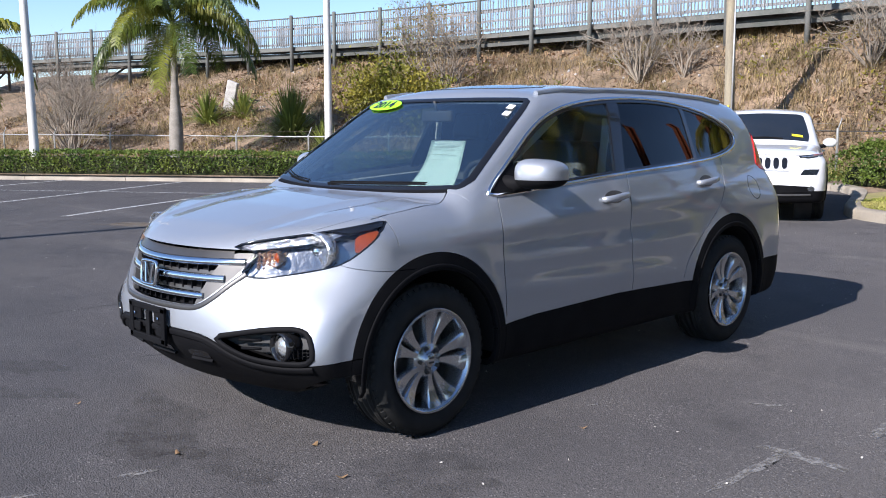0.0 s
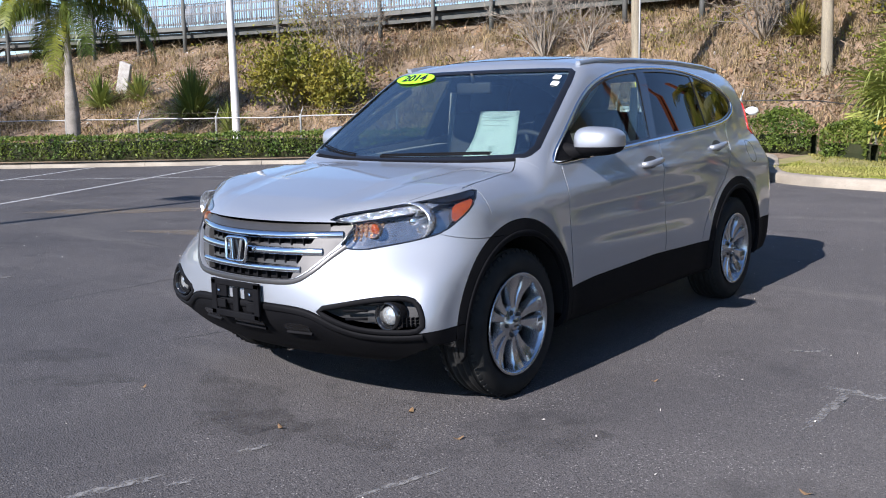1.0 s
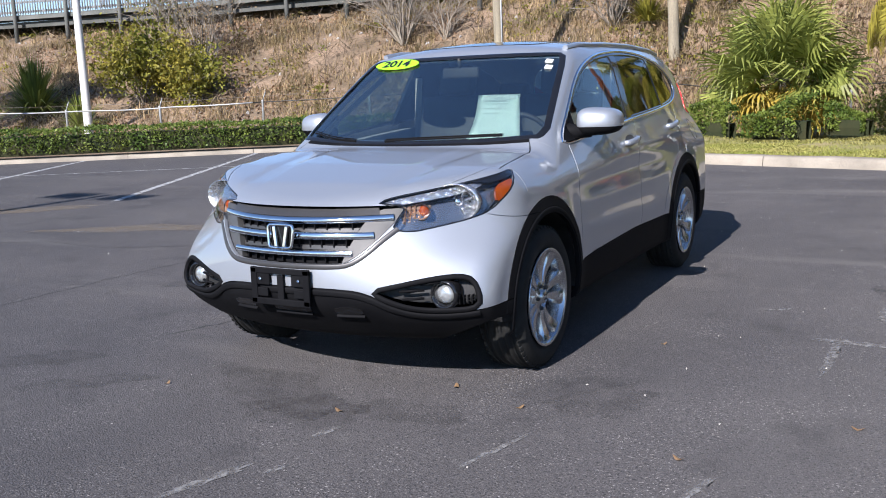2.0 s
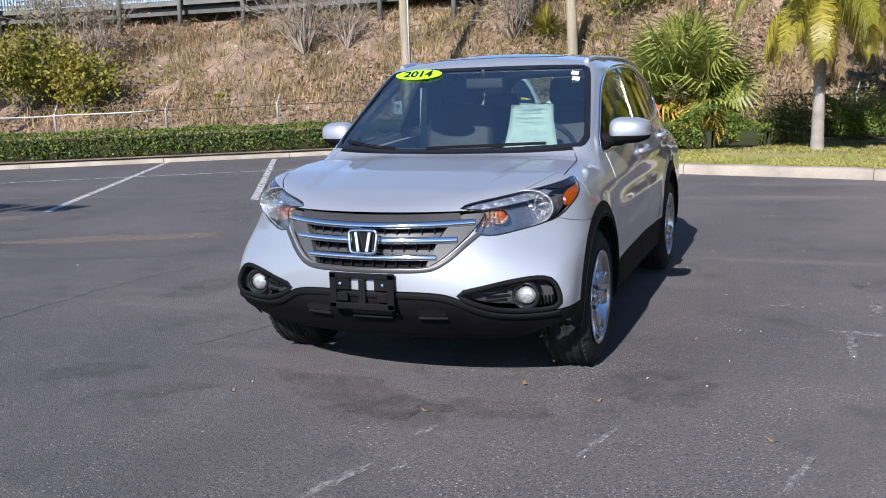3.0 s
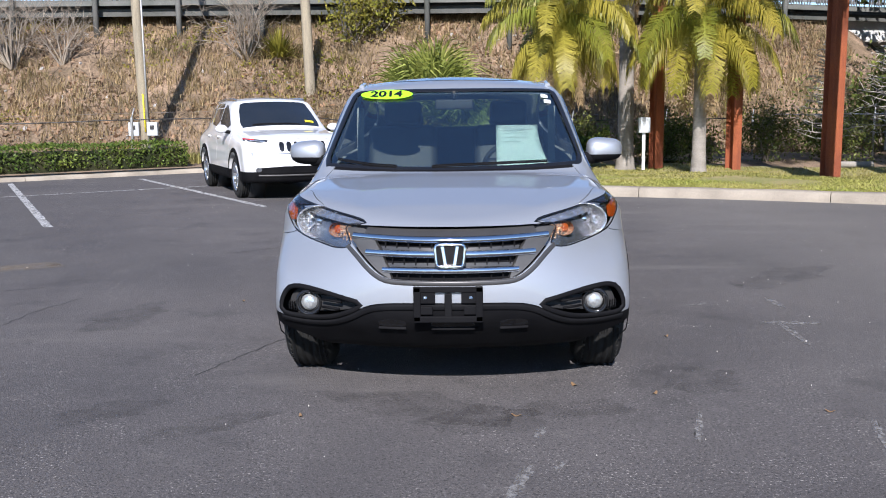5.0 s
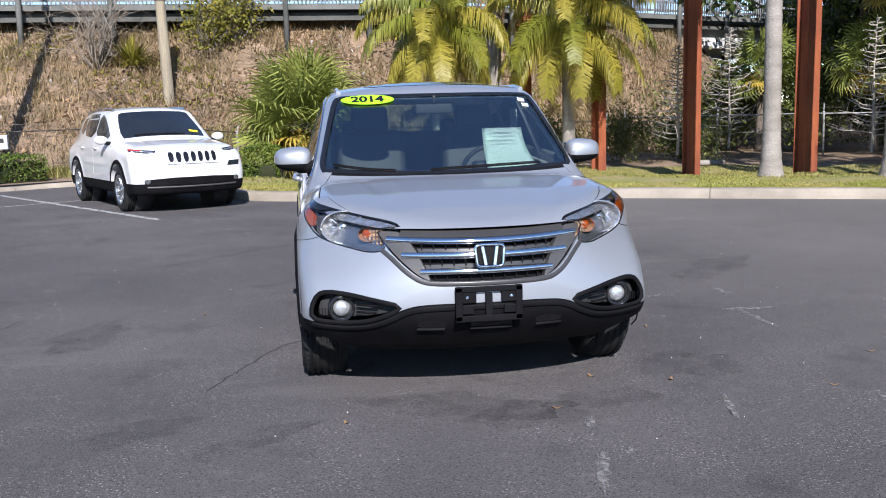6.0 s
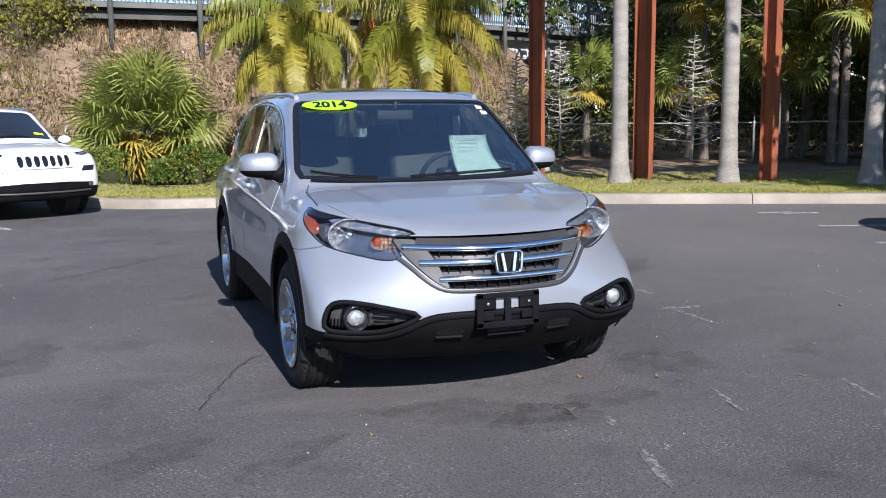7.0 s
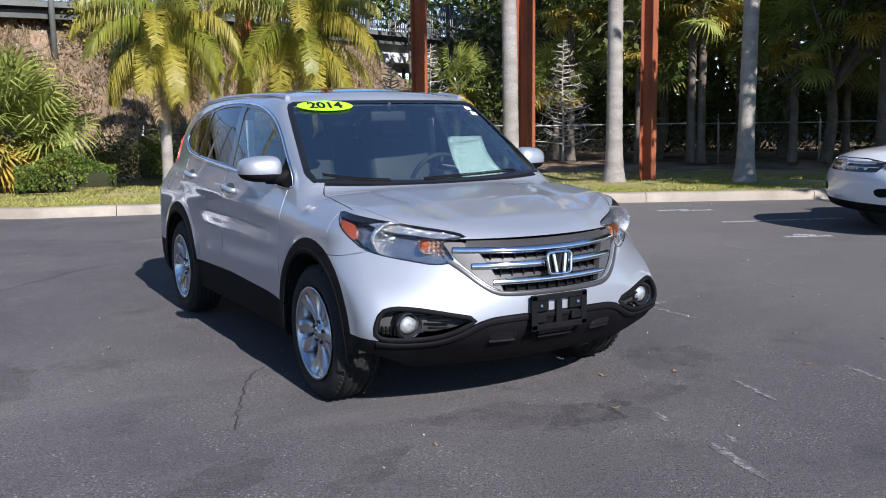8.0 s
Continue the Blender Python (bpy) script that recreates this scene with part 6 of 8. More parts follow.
for i, (x, y) in enumerate(resample(DECK, 2.65)):
    k = np.argmin(np.hypot(DL[:, 0] - x, DL[:, 1] - y))
    for a, tall in ((-0.16, True), (DEEP - 0.1, False)):
        px_, py_ = x + DN[k, 0] * a, y + DN[k, 1] * a
        z0 = ground_z(px_, py_) - 0.15
        top = (RAILZ + 0.10 if tall else UNDER) + deck_z(x)
        bm = bmesh.new()
        tube(bm, [(px_, py_, z0), (px_, py_, (z0 + top) / 2), (px_, py_, top)], [0.092, 0.088, 0.085], 10)
        part("post", bm, DECK_WOOD if tall else TREE_BARK, boardwalk)
    if i % 2 == 0:
        part("cross_brace", tube(bmesh.new(), [(x + DN[k, 0] * 0.1, y + DN[k, 1] * 0.1, ground_z(x, y) + 0.1), (x + DN[k, 0] * 2.3, y + DN[k, 1] * 2.3, UNDER - 0.1)], 0.06, 6), DECK_WOOD, boardwalk)
# concrete road bridge span beyond the boardwalk's end
bridge = thing("bridge", (20, 37, 4.0), "pale concrete bridge span past the end of the bank", "bridge")
part("span", box(bmesh.new(), (27.0, 37.6, 4.35), (30, 0.8, 0.75), Matrix.Rotation(radians(22), 4, "Z"), 0.03), BRIDGE_CONCRETE, bridge)
part("pier", box(bmesh.new(), (24.5, 36.8, 2.0), (1.0, 1.0, 4.0), None, 0.05), BRIDGE_CONCRETE, bridge)
part("soffit", box(bmesh.new(), (28.0, 40.5, 3.95), (30, 6, 0.3), Matrix.Rotation(radians(22), 4, "Z"), 0.03), BRIDGE_CONCRETE, bridge)
# low guard rail on the far side of the crest
guard = thing("guard_rail", (-10, 33, 4.5), "pale steel guard rail behind the boardwalk", "guard rail")
gl = resample([(q[0], q[1] + 6.5) for q in DECK], 2.0)
bm = bmesh.new()
tube(bm, [(x, y, 5.05) for x, y in gl], 0.12, 6)
part("rail", bm, GALV, guard)
for x, y in gl[::2]:
    part("rail_post", box(bmesh.new(), (x, y, 4.75), (0.12, 0.12, 0.75)), GALV, guard)

# ---- poles ----


def round_pole(name, at, h, r0, r1, mat, label, lean=(0, 0), sides=20, octagon=False):
    t = thing(name, at, label, "pole", "poles")
    bm = bmesh.new()
    n = 10
    tube(bm, [(at[0] + lean[0] * k / n, at[1] + lean[1] * k / n, at[2] - 0.2 + (h + 0.2) * k / n) for k in range(n + 1)], [r0 + (r1 - r0) * k / n for k in range(n + 1)], sides)
    part("shaft", bm, mat, t)
    return t


round_pole("lamp_post", (-21.4, 6.85, 0.13), 9.0, 0.13, 0.09, LAMP_POLE, "tapering white concrete lamp post behind the hedge", (-0.45, 0), 8)
round_pole("lamp_post", (-20.6, 15.95, 0.0), 9.0, 0.135, 0.085, LAMP_POLE, "tapering white concrete lamp post by the fence", (0.0, 0), 8)
p1 = round_pole("utility_pole", (-8.53, 19.85, 0.13), 10.0, 0.135, 0.115, POLE_WOOD, "weathered round wooden utility pole with grey boxes", (-0.2, 0))
for dx in (-0.26, 0.24):
    part("meter_box", box(bmesh.new(), (-8.53 + dx, 19.68, 0.98), (0.28, 0.14, 0.36), None, 0.015), GREY_BOX, p1)
    part("box_dial", box(bmesh.new(), (-8.53 + dx, 19.605, 1.02), (0.11, 0.012, 0.11), None, 0.004), DASH, p1)
part("conduit", tube(bmesh.new(), [(-8.43, 19.72, 0.2), (-8.43, 19.72, 5.5)], 0.025, 8), GALV, p1)
part("guy_guard", tube(bmesh.new(), [(-8.50, 19.705, 0.9), (-8.52, 19.71, 1.9)], 0.02, 8), YELLOW_TAG, p1)
p2 = round_pole("utility_pole", (-4.66, 23.6, 0.5), 4.75, 0.165, 0.145, POLE_WOOD, "short weathered wooden utility pole on the slope", (-0.14, 0))
part("band", tube(bmesh.new(), [(-4.79, 23.6, 4.85), (-4.795, 23.6, 5.0)], 0.165, 12), GALV, p2)
lot_lamp = round_pole("lamp_post", (-8.35, -8.4, 0.0), 8.9, 0.12, 0.08, LAMP_POLE, "car park lamp post with two flood heads", (0, 0), 12)
for dx in (-0.55, 0.55):
    part("flood_head", box(bmesh.new(), (-8.35 + dx, -8.4, 8.8), (0.7, 0.42, 0.16), None, 0.03), DARKMET, lot_lamp)


def h_post(x, y, h=7.6, rz=25.0):
    """A rusty steel H-section column."""
    g = ground_z(x, y)
    t = thing("steel_column", (x, y, g), "rust-red painted steel H-section column on the lawn", "column", "steel columns")
    for nm, c, s in (("flange", (0, -0.125, h / 2), (0.24, 0.022, h)), ("flange", (0, 0.125, h / 2), (0.24, 0.022, h)), ("web", (0, 0, h / 2), (0.02, 0.228, h))):
        part(nm, box(bmesh.new(), c, s, None, 0.004), RUST, t, matrix=pose(x, y, g - 0.05, 0, 0, rz))
    return t


for x, y in ((4.70, 18.1), (6.32, 17.15), (7.55, 14.46), (9.18, 12.67), (10.56, 10.25)):
    h_post(x, y)
for x, y in ((7.75, 14.85), (9.55, 13.1)):
    h_post(x, y)
mb = thing("utility_box", (4.25, 17.3, 0.0), "small grey utility box on a white post", "utility box")
part("box_body", box(bmesh.new(), (4.25, 17.3, 0.98), (0.27, 0.18, 0.36), None, 0.015), GREY_BOX, mb)
part("stand", box(bmesh.new(), (4.25, 17.33, 0.40), (0.07, 0.06, 0.95), None, 0.006), WHITE_TAG, mb)

# ---- palms and other plants ----


def frond_mesh(name, length, droop, leaf, n=46, width=0.030, hang=0.9, rise=0.5, seed=1):
    """A feather frond from the origin along +x, arching over, with hanging leaflets."""
    r = np.random.default_rng(seed)
    t = np.linspace(0, 1, 30)
    ang = rise - (rise + droop) * t ** 1.15
    dx, dz = np.cos(ang), np.sin(ang)
    px = np.r_[0, np.cumsum((dx[1:] + dx[:-1]) / 2)] * length / 29
    pz = np.r_[0, np.cumsum((dz[1:] + dz[:-1]) / 2)] * length / 29
    v, f = [], []

    def quad(a, b, c, d):
        k = len(v)
        v.extend([a, b, c, d])
        f.append((k, k + 1, k + 2, k + 3))
    for i in range(29):
        w0, w1 = 0.030 * (1 - 0.85 * t[i]), 0.030 * (1 - 0.85 * t[i + 1])
        quad((px[i], -w0, pz[i]), (px[i], w0, pz[i]), (px[i + 1], w1, pz[i + 1]), (px[i + 1], -w1, pz[i + 1]))
        quad((px[i], 0, pz[i] - w0 * 1.5), (px[i], w0, pz[i]), (px[i + 1], w1, pz[i + 1]), (px[i + 1], 0, pz[i + 1] - w1 * 1.5))
    for k in range(n):
        s = 0.12 + 0.88 * (k + r.random() * 0.6) / n
        x, z, a = np.interp(s, t, px), np.interp(s, t, pz), np.interp(s, t, ang)
        ll = leaf * (0.45 + 0.55 * math.sin(math.pi * min(1, 0.18 + 0.80 * s))) * r.uniform(0.8, 1.15)
        for sg in (-1, 1):
            el = r.uniform(-0.35, 0.45)
            fw = r.uniform(0.35, 0.8)
            d0 = np.array((fw * math.cos(a), sg * (1.0 - 0.2 * fw), fw * math.sin(a) + el * 0.5))
            d0 /= np.linalg.norm(d0)
            p0 = np.array((x, 0, z))
            p1 = p0 + d0 * ll * 0.40
            d1 = d0 + np.array((0, 0, -hang * r.uniform(0.7, 1.2)))
            d1 /= np.linalg.norm(d1)
            p2 = p1 + d1 * ll * 0.35
            d2 = d1 + np.array((0, 0, -hang * 1.1))
            d2 /= np.linalg.norm(d2)
            p3 = p2 + d2 * ll * 0.30
            w = np.array((math.cos(a), 0, math.sin(a))) * width * 0.5
            quad(p0 - w * 0.7, p0 + w * 0.7, p1 + w, p1 - w)
            quad(p1 - w, p1 + w, p2 + w * 0.75, p2 - w * 0.75)
            quad(p2 - w * 0.75, p2 + w * 0.75, p3 + w * 0.12, p3 - w * 0.12)
    return fast_mesh(name, np.array(v), np.array(f))


def palm_trunk(at, h, r0, r1, lean=(0.0, 0.0), bulge=0.0, flare=0.35):
    bm = bmesh.new()
    n = max(18, int(h / 0.07))
    pts, rad = [], []
    for k in range(n + 1):
        t = k / n
        pts.append((at[0] + lean[0] * t * t, at[1] + lean[1] * t * t, at[2] - 0.1 + (h + 0.1) * t))
        r = r0 + (r1 - r0) * t + flare * r0 * math.exp(-t * h / 0.28) + bulge * math.exp(-((t - 0.32) / 0.26) ** 2)
        rad.append(r * (1.0 + 0.018 * (k % 2) + 0.02 * math.sin(k * 1.9)))
    tube(bm, pts, rad, 16)
    return bm


def feather_palm(at, h, r0, r1, fl, nf, label, lean=(0, 0), bulge=0.0, leaf=0.55, low=0.35, dead=2, mats=(PALM_LEAF, PALM_LEAF, PALM_LEAF), seed=3, flare=0.35, hang=0.9, crown=True, skirt=0, lw=0.030, shaft=0.55, nl=92):
    r = np.random.default_rng(seed)
    t = thing("palm_tree", at, label, "palm tree", "palms")
    part("trunk", palm_trunk(at, h, r0, r1, lean, bulge, flare), BARK, t)
    top = Vector((at[0] + lean[0], at[1] + lean[1], at[2] + h))
    if crown:
        bm = bmesh.new()
        tube(bm, [top + Vector((0, 0, -0.15)), top + Vector((0, 0, shaft * 0.5)), top + Vector((0, 0, shaft))], [r1 * 1.15, r1 * 1.0, r1 * 0.45], 14)
        part("crownshaft", bm, FAN_LEAF, t)
        kinds = [(1.05, 0.75, 0.9), (0.75, 1.20, 1.0), (0.35, 1.40, 1.0), (-0.15, 1.50, 0.92)]
        meshes = []
        for i, (rise, droop, sc) in enumerate(kinds):
            me = frond_mesh("frond", fl * sc, droop, leaf, nl, lw, rise=rise, seed=seed * 10 + i, hang=hang)
            me.materials.append(mats[i % len(mats)])
            meshes.append(me)
        for k in range(nf):
            u = (k + 0.5) / nf
            kind = min(3, int(u * (3 + low * 2)))
            a = k * 137.5 + r.uniform(-12, 12)
            part("frond", meshes[kind], None, t, matrix=Matrix.Translation(top + Vector((0, 0, shaft - 0.55 + 0.35 * (1 - u)))) @ pose(0, 0, 0, r.uniform(-8, 8), r.uniform(-10, 10), a))
    if dead:
        md = frond_mesh("dead_frond", fl * 0.8, 1.50, leaf * 0.6, n=36, rise=-1.1, seed=seed + 77, hang=1.2)
        md.materials.append(DEAD_LEAF)
        for k in range(dead):
            part("dead_frond", md, None, t, "dry brown hanging frond", matrix=Matrix.Translation(top + Vector((0, 0, -0.15))) @ pose(0, 0, 0, 0, r.uniform(-6, 10), r.uniform(0, 360)))
    if skirt:
        n = 260
        a = r.uniform(0, 2 * math.pi, n)
        z = r.uniform(-skirt, 0.2, n)
        c = np.c_[top.x + (r1 + 0.05) * np.cos(a), top.y + (r1 + 0.05) * np.sin(a), top.z + z]
        d = np.c_[0.25 * np.cos(a), 0.25 * np.sin(a), -np.ones(n)]
        tagged(part("dry_skirt", leaf_mesh("dry_skirt", c, 0.55, 0.05, along=d / np.linalg.norm(d, axis=1)[:, None]), DEAD_LEAF, t), "dry brown frond skirt", kind="stuff")
    return t


def fan_mesh(name, petiole, radius, n=30, seed=1, bend=0.5):
    """A fan leaf on a stalk along +x: folded blades round the stalk's end, tips drooping."""
    r = np.random.default_rng(seed)
    v, f = [], []

    def quad(*q):
        k = len(v)
        v.extend(q)
        f.append((k, k + 1, k + 2, k + 3))
    quad((0, -0.016, 0), (0, 0.016, 0), (petiole, 0.010, 0), (petiole, -0.010, 0))
    quad((0, 0, -0.016), (0, 0, 0.016), (petiole, 0, 0.010), (petiole, 0, -0.010))
    for k in range(n):
        a = radians(-140 + 280 * k / (n - 1))
        ll = radius * (0.72 + 0.28 * math.cos(a * 0.6)) * r.uniform(0.88, 1.08)
        d = np.array((math.cos(a), math.sin(a), 0.25 * math.cos(2 * a)))
        s = np.array((-math.sin(a), math.cos(a), 0)) * 0.031
        o = np.array((petiole, 0, 0))
        z = np.array((0, 0, 1.0))
        p1 = o + d * ll * 0.5 + z * (0.012 if k % 2 else -0.012)
        p2 = o + d * ll * 0.80 - z * ll * 0.12 * bend * r.uniform(0.5, 1.5)
        p3 = o + d * ll * 0.97 - z * ll * 0.40 * bend * r.uniform(0.5, 1.5)
        quad(o - s * 0.2, o + s * 0.2, p1 + s, p1 - s)
        quad(p1 - s, p1 + s, p2 + s * 0.6, p2 - s * 0.6)
        quad(p2 - s * 0.6, p2 + s * 0.6, p3 + s * 0.1, p3 - s * 0.1)
    return fast_mesh(name, np.array(v), np.array(f))


def fan_palm(at, n, size, label, trunk=0.6, seed=5, yellow=0.15, mat=None):
    r = np.random.default_rng(seed)
    t = thing("fan_palm", at, label, "palm tree", "palms")
    if trunk > 0.1:
        part("trunk", palm_trunk(at, trunk, 0.20 if trunk < 2 else 0.12, 0.17 if trunk < 2 else 0.10), TREE_BARK, t)
    c = Vector((at[0], at[1], at[2] + trunk))
    green = [fan_mesh("fan_leaf", size * (0.42 + 0.10 * i), size * 0.46, 30, seed + i, 0.35 + 0.35 * i) for i in range(3)]
    for g in green:
        g.materials.append(mat or FAN_LEAF)
    yel = fan_mesh("fan_leaf", size * 0.42, size * 0.40, 28, seed + 9, 0.8)
    yel.materials.append(YELLOW_LEAF)
    for k in range(n):
        u = (k + 0.5) / n
        el = 86 - 140 * u ** 0.9 + r.uniform(-6, 6)
        a = k * 137.5 + r.uniform(-10, 10)
        me = yel if (u > 0.72 and r.random() < yellow * 3) else green[k % 3]
        part("fan_leaf", me, None, t, matrix=Matrix.Translation(c) @ pose(0, 0, 0, 0, 0, a) @ pose(0, 0, 0, r.uniform(-50, 50), -el, 0))
    return t


def spiky_clump(at, n, length, label, mat, seed=1, width=0.05):
    """Sword leaves from one crown."""
    r = np.random.default_rng(seed)
    t = thing("spiky_plant", at, label, "plant", "spiky plants")
    a, el = r.uniform(0, 2 * math.pi, n), np.radians(r.uniform(5, 88, n))
    d = np.c_[np.cos(a) * np.cos(el), np.sin(a) * np.cos(el), np.sin(el)]
    l = (length * r.uniform(0.6, 1.1, n))[:, None]
    s = np.c_[-np.sin(a), np.cos(a), np.zeros(n)] * width / 2
    o = np.array(at)[None] + d * 0.1
    mid, tip = o + d * l * 0.6, o + d * l + np.array((0, 0, -0.25)) * l * np.cos(el)[:, None]
    v = np.stack([o - s, o + s, mid + s, mid - s, tip], 1).reshape(-1, 3)
    k = np.arange(n)[:, None] * 5
    f = np.concatenate([k + np.array([[0, 1, 2]]), k + np.array([[0, 2, 3]]), k + np.array([[3, 2, 4]])])
    tagged(part("foliage", fast_mesh("blades", v, f), mat, t), kind="stuff")
    return t


def branches(at, h, n, spread, seed, r0=0.03, levels=3, droop=0.0, upright=1.0):
    """Branch lines that fork: list of (points, radius at start, radius at end)."""
    r = np.random.default_rng(seed)
    out, tips = [], []

    def grow(p, d, ln, rad, lev):
        pts, q, dd = [p], p, d
        for _ in range(4):
            dd = dd + r.normal(0, 0.16, 3) + np.array((0, 0, 0.06 * upright - droop))
            dd /= np.linalg.norm(dd)
            q = q + dd * ln / 4
            pts.append(q)
        out.append((pts, rad, rad * 0.55))
        if lev >= levels:
            tips.append(q)
            return
        for k in range(3 if lev else 3):
            i = r.integers(2, 5)
            nd = dd + r.normal(0, 0.55, 3)
            nd /= np.linalg.norm(nd)
            grow(pts[i], nd, ln * r.uniform(0.5, 0.75), rad * 0.5, lev + 1)
    for _ in range(n):
        a, s = r.uniform(0, 2 * math.pi), spread * r.uniform(0.1, 1)
        d = np.array((math.cos(a) * s, math.sin(a) * s, 1.0))
        grow(np.array(at, float) + np.array((math.cos(a), math.sin(a), 0)) * 0.12 * spread * r.random(), d / np.linalg.norm(d), h * r.uniform(0.4, 0.55), r0 * r.uniform(0.7, 1.2), 0)
    return out, np.array(tips)


def branch_mesh(lines, sides=4):
    v, f = [], []
    for pts, ra, rb in lines:
        m = len(pts)
        base = len(v)
        for i, p in enumerate(pts):
            d = pts[min(i + 1, m - 1)] - pts[max(i - 1, 0)]
            d = d / (np.linalg.norm(d) + 1e-9)
            a = np.cross(d, (0.3, 0.9, 0.2))
            a /= np.linalg.norm(a) + 1e-9
            b = np.cross(d, a)
            rr = ra + (rb - ra) * i / (m - 1)
            for k in range(sides):
                t = 2 * math.pi * k / sides
                v.append(p + rr * (a * math.cos(t) + b * math.sin(t)))
        for i in range(m - 1):
            for k in range(sides):
                f.append((base + i * sides + k, base + i * sides + (k + 1) % sides, base + (i + 1) * sides + (k + 1) % sides, base + (i + 1) * sides + k))
    return fast_mesh("branches", np.array(v), np.array(f), True)


def bush(at, h, n, spread, label, seed, leaf=None, nleaf=0, leaf_size=0.10, r0=0.03, bark=None, name="bush", leafspread=0.22, levels=3):
    t = thing(name, at, label, "bush" if name == "bush" else "tree", "bushes" if name == "bush" else "trees")
    lines, tips = branches(at, h, n, spread, seed, r0, levels)
    tagged(part("branchwork", branch_mesh(lines), bark or TWIG, t), kind="stuff")
    if nleaf:
        r = np.random.default_rng(seed + 1)
        pts = np.concatenate([np.array(q[0][1:]) for q in lines])
        pts = pts[pts[:, 2] > at[2] + 0.08 * h]
        c = pts[r.integers(0, len(pts), nleaf)] + r.normal(0, leafspread, (nleaf, 3))
        c[:, 2] = np.maximum(c[:, 2], at[2] + 0.05)
        tagged(part("leaves", leaf_mesh("leaves", c, leaf_size, leaf_size * 0.55, 0.3), leaf, t), kind="stuff")
    return t


def on_bank(x, y):
    return (x, y, ground_z(x, y) - 0.03)


# shaded and sunlit copies of one green frond, the light held in the colour
SHADED_FROND = leafy("shaded_green_frond", (0.055, 0.085, 0.016), (0.10, 0.13, 0.022), 0.8, 0.3, 0.35, 0.38)
LIT_FROND = leafy("sunlit_frond", (0.13, 0.16, 0.02), (0.24, 0.24, 0.035), 0.8, 0.4, 0.3, 0.42)
# left palm by the lamp posts, and one whose fronds only reach in
feather_palm((-25.5, 13.2, 0.0), 3.95, 0.165, 0.10, 3.7, 19, "green feather palm with swollen pale trunk behind the hedge", bulge=0.085, leaf=0.85, low=0.12, dead=0, mats=(SHADED_FROND, LIT_FROND, SHADED_FROND, LIT_FROND), seed=4, flare=0.2, hang=1.6, lw=0.036, shaft=1.2, nl=120)
feather_palm((-28.4, 7.4, 0.13), 3.4, 0.17, 0.15, 2.7, 15, "green feather palm behind the hedge", bulge=0.09, leaf=0.75, low=0.2, dead=0, seed=8, flare=0.2, hang=1.0, lw=0.05, nl=90)
# queen palms on the lawn
YG = (PALM_LEAF, YELLOW_GREEN := leafy("yellow_green_frond", (0.27, 0.25, 0.03), (0.36, 0.30, 0.05), 0.8, 0.38, 0.25, 0.45), PALM_LEAF, YELLOW_GREEN)
feather_palm((2.1, 15.55, -0.02), 3.15, 0.115, 0.105, 2.05, 24, "short yellow-green feather palm with dry hanging fronds on the lawn", leaf=0.66, low=0.9, dead=7, mats=YG, seed=12, hang=3.0, lw=0.022, nl=120)
feather_palm((3.98, 18.3, -0.08), 5.6, 0.20, 0.16, 2.3, 20, "tall feather palm with grey trunk on the lawn", leaf=0.66, low=0.9, dead=6, mats=YG, seed=13, hang=3.0, skirt=0.7, lw=0.022, nl=120)
feather_palm((5.26, 16.1, -0.05), 3.35, 0.150, 0.135, 2.45, 27, "yellow-green feather palm with drooping fronds beside a steel column", leaf=0.72, low=0.9, dead=6, mats=YG, seed=14, hang=3.0, skirt=0.5, lw=0.022, nl=120)
for x, y, h, ln, sd in ((7.36, 10.5, 7.6, (0.12, 0.4), 21), (9.09, 9.55, 8.6, (0.18, 0.25), 22), (11.15, 8.2, 8.4, (0.42, 0.12), 23)):
    feather_palm((x, y, 0.13), h, 0.155, 0.12, 2.6, 18, "tall feather palm with smooth grey trunk on the kerbside lawn", lean=ln, leaf=0.7, low=0.8, dead=5, mats=YG, seed=sd, flare=0.8, hang=1.5, skirt=2.2)
# cabbage fan palm
fan_palm((-0.75, 17.6, 0.0), 84, 1.9, "bushy green fan palm with some yellowing leaves on the lawn", 1.25, 5, 0.30)
# spiky plants on the bank foot
for (x, y), n, l, sd in (((-25.0, 17.6), 420, 2.1, 1), ((-30.9, 17.6), 260, 1.5, 2), ((-29.6, 18.5), 160, 1.3, 3), ((-22.0, 16.9), 200, 1.2, 4), ((-5.9, 25.0), 200, 1.1, 5)):
    spiky_clump(on_bank(x, y), n, l, "dark green sword-leaved plant on the bank", FAN_LEAF if sd != 5 else SHRUB_LEAF, sd, 0.055)
# bushes: yellow-green leafy, and bare
bush(on_bank(-21.2, 18.9), 2.6, 9, 0.8, "yellow-green leafy bush at the foot of the bank", 31, SHRUB_LEAF, 5200, 0.15, 0.03, leafspread=0.30)
bush(on_bank(-19.4, 19.0), 2.3, 8, 0.8, "yellow-green leafy bush at the foot of the bank", 32, SHRUB_LEAF, 4200, 0.15, 0.03, leafspread=0.30)
bush(on_bank(-22.6, 21.6), 4.2, 16, 0.55, "tall bare grey-brown bush on the bank", 33, SHRUB_LEAF, 900, 0.10, 0.03)
bush(on_bank(-20.6, 21.2), 4.0, 14, 0.6, "tall bare grey-brown bush with few leaves on the bank", 34, DEAD_LEAF, 900, 0.09, 0.03)
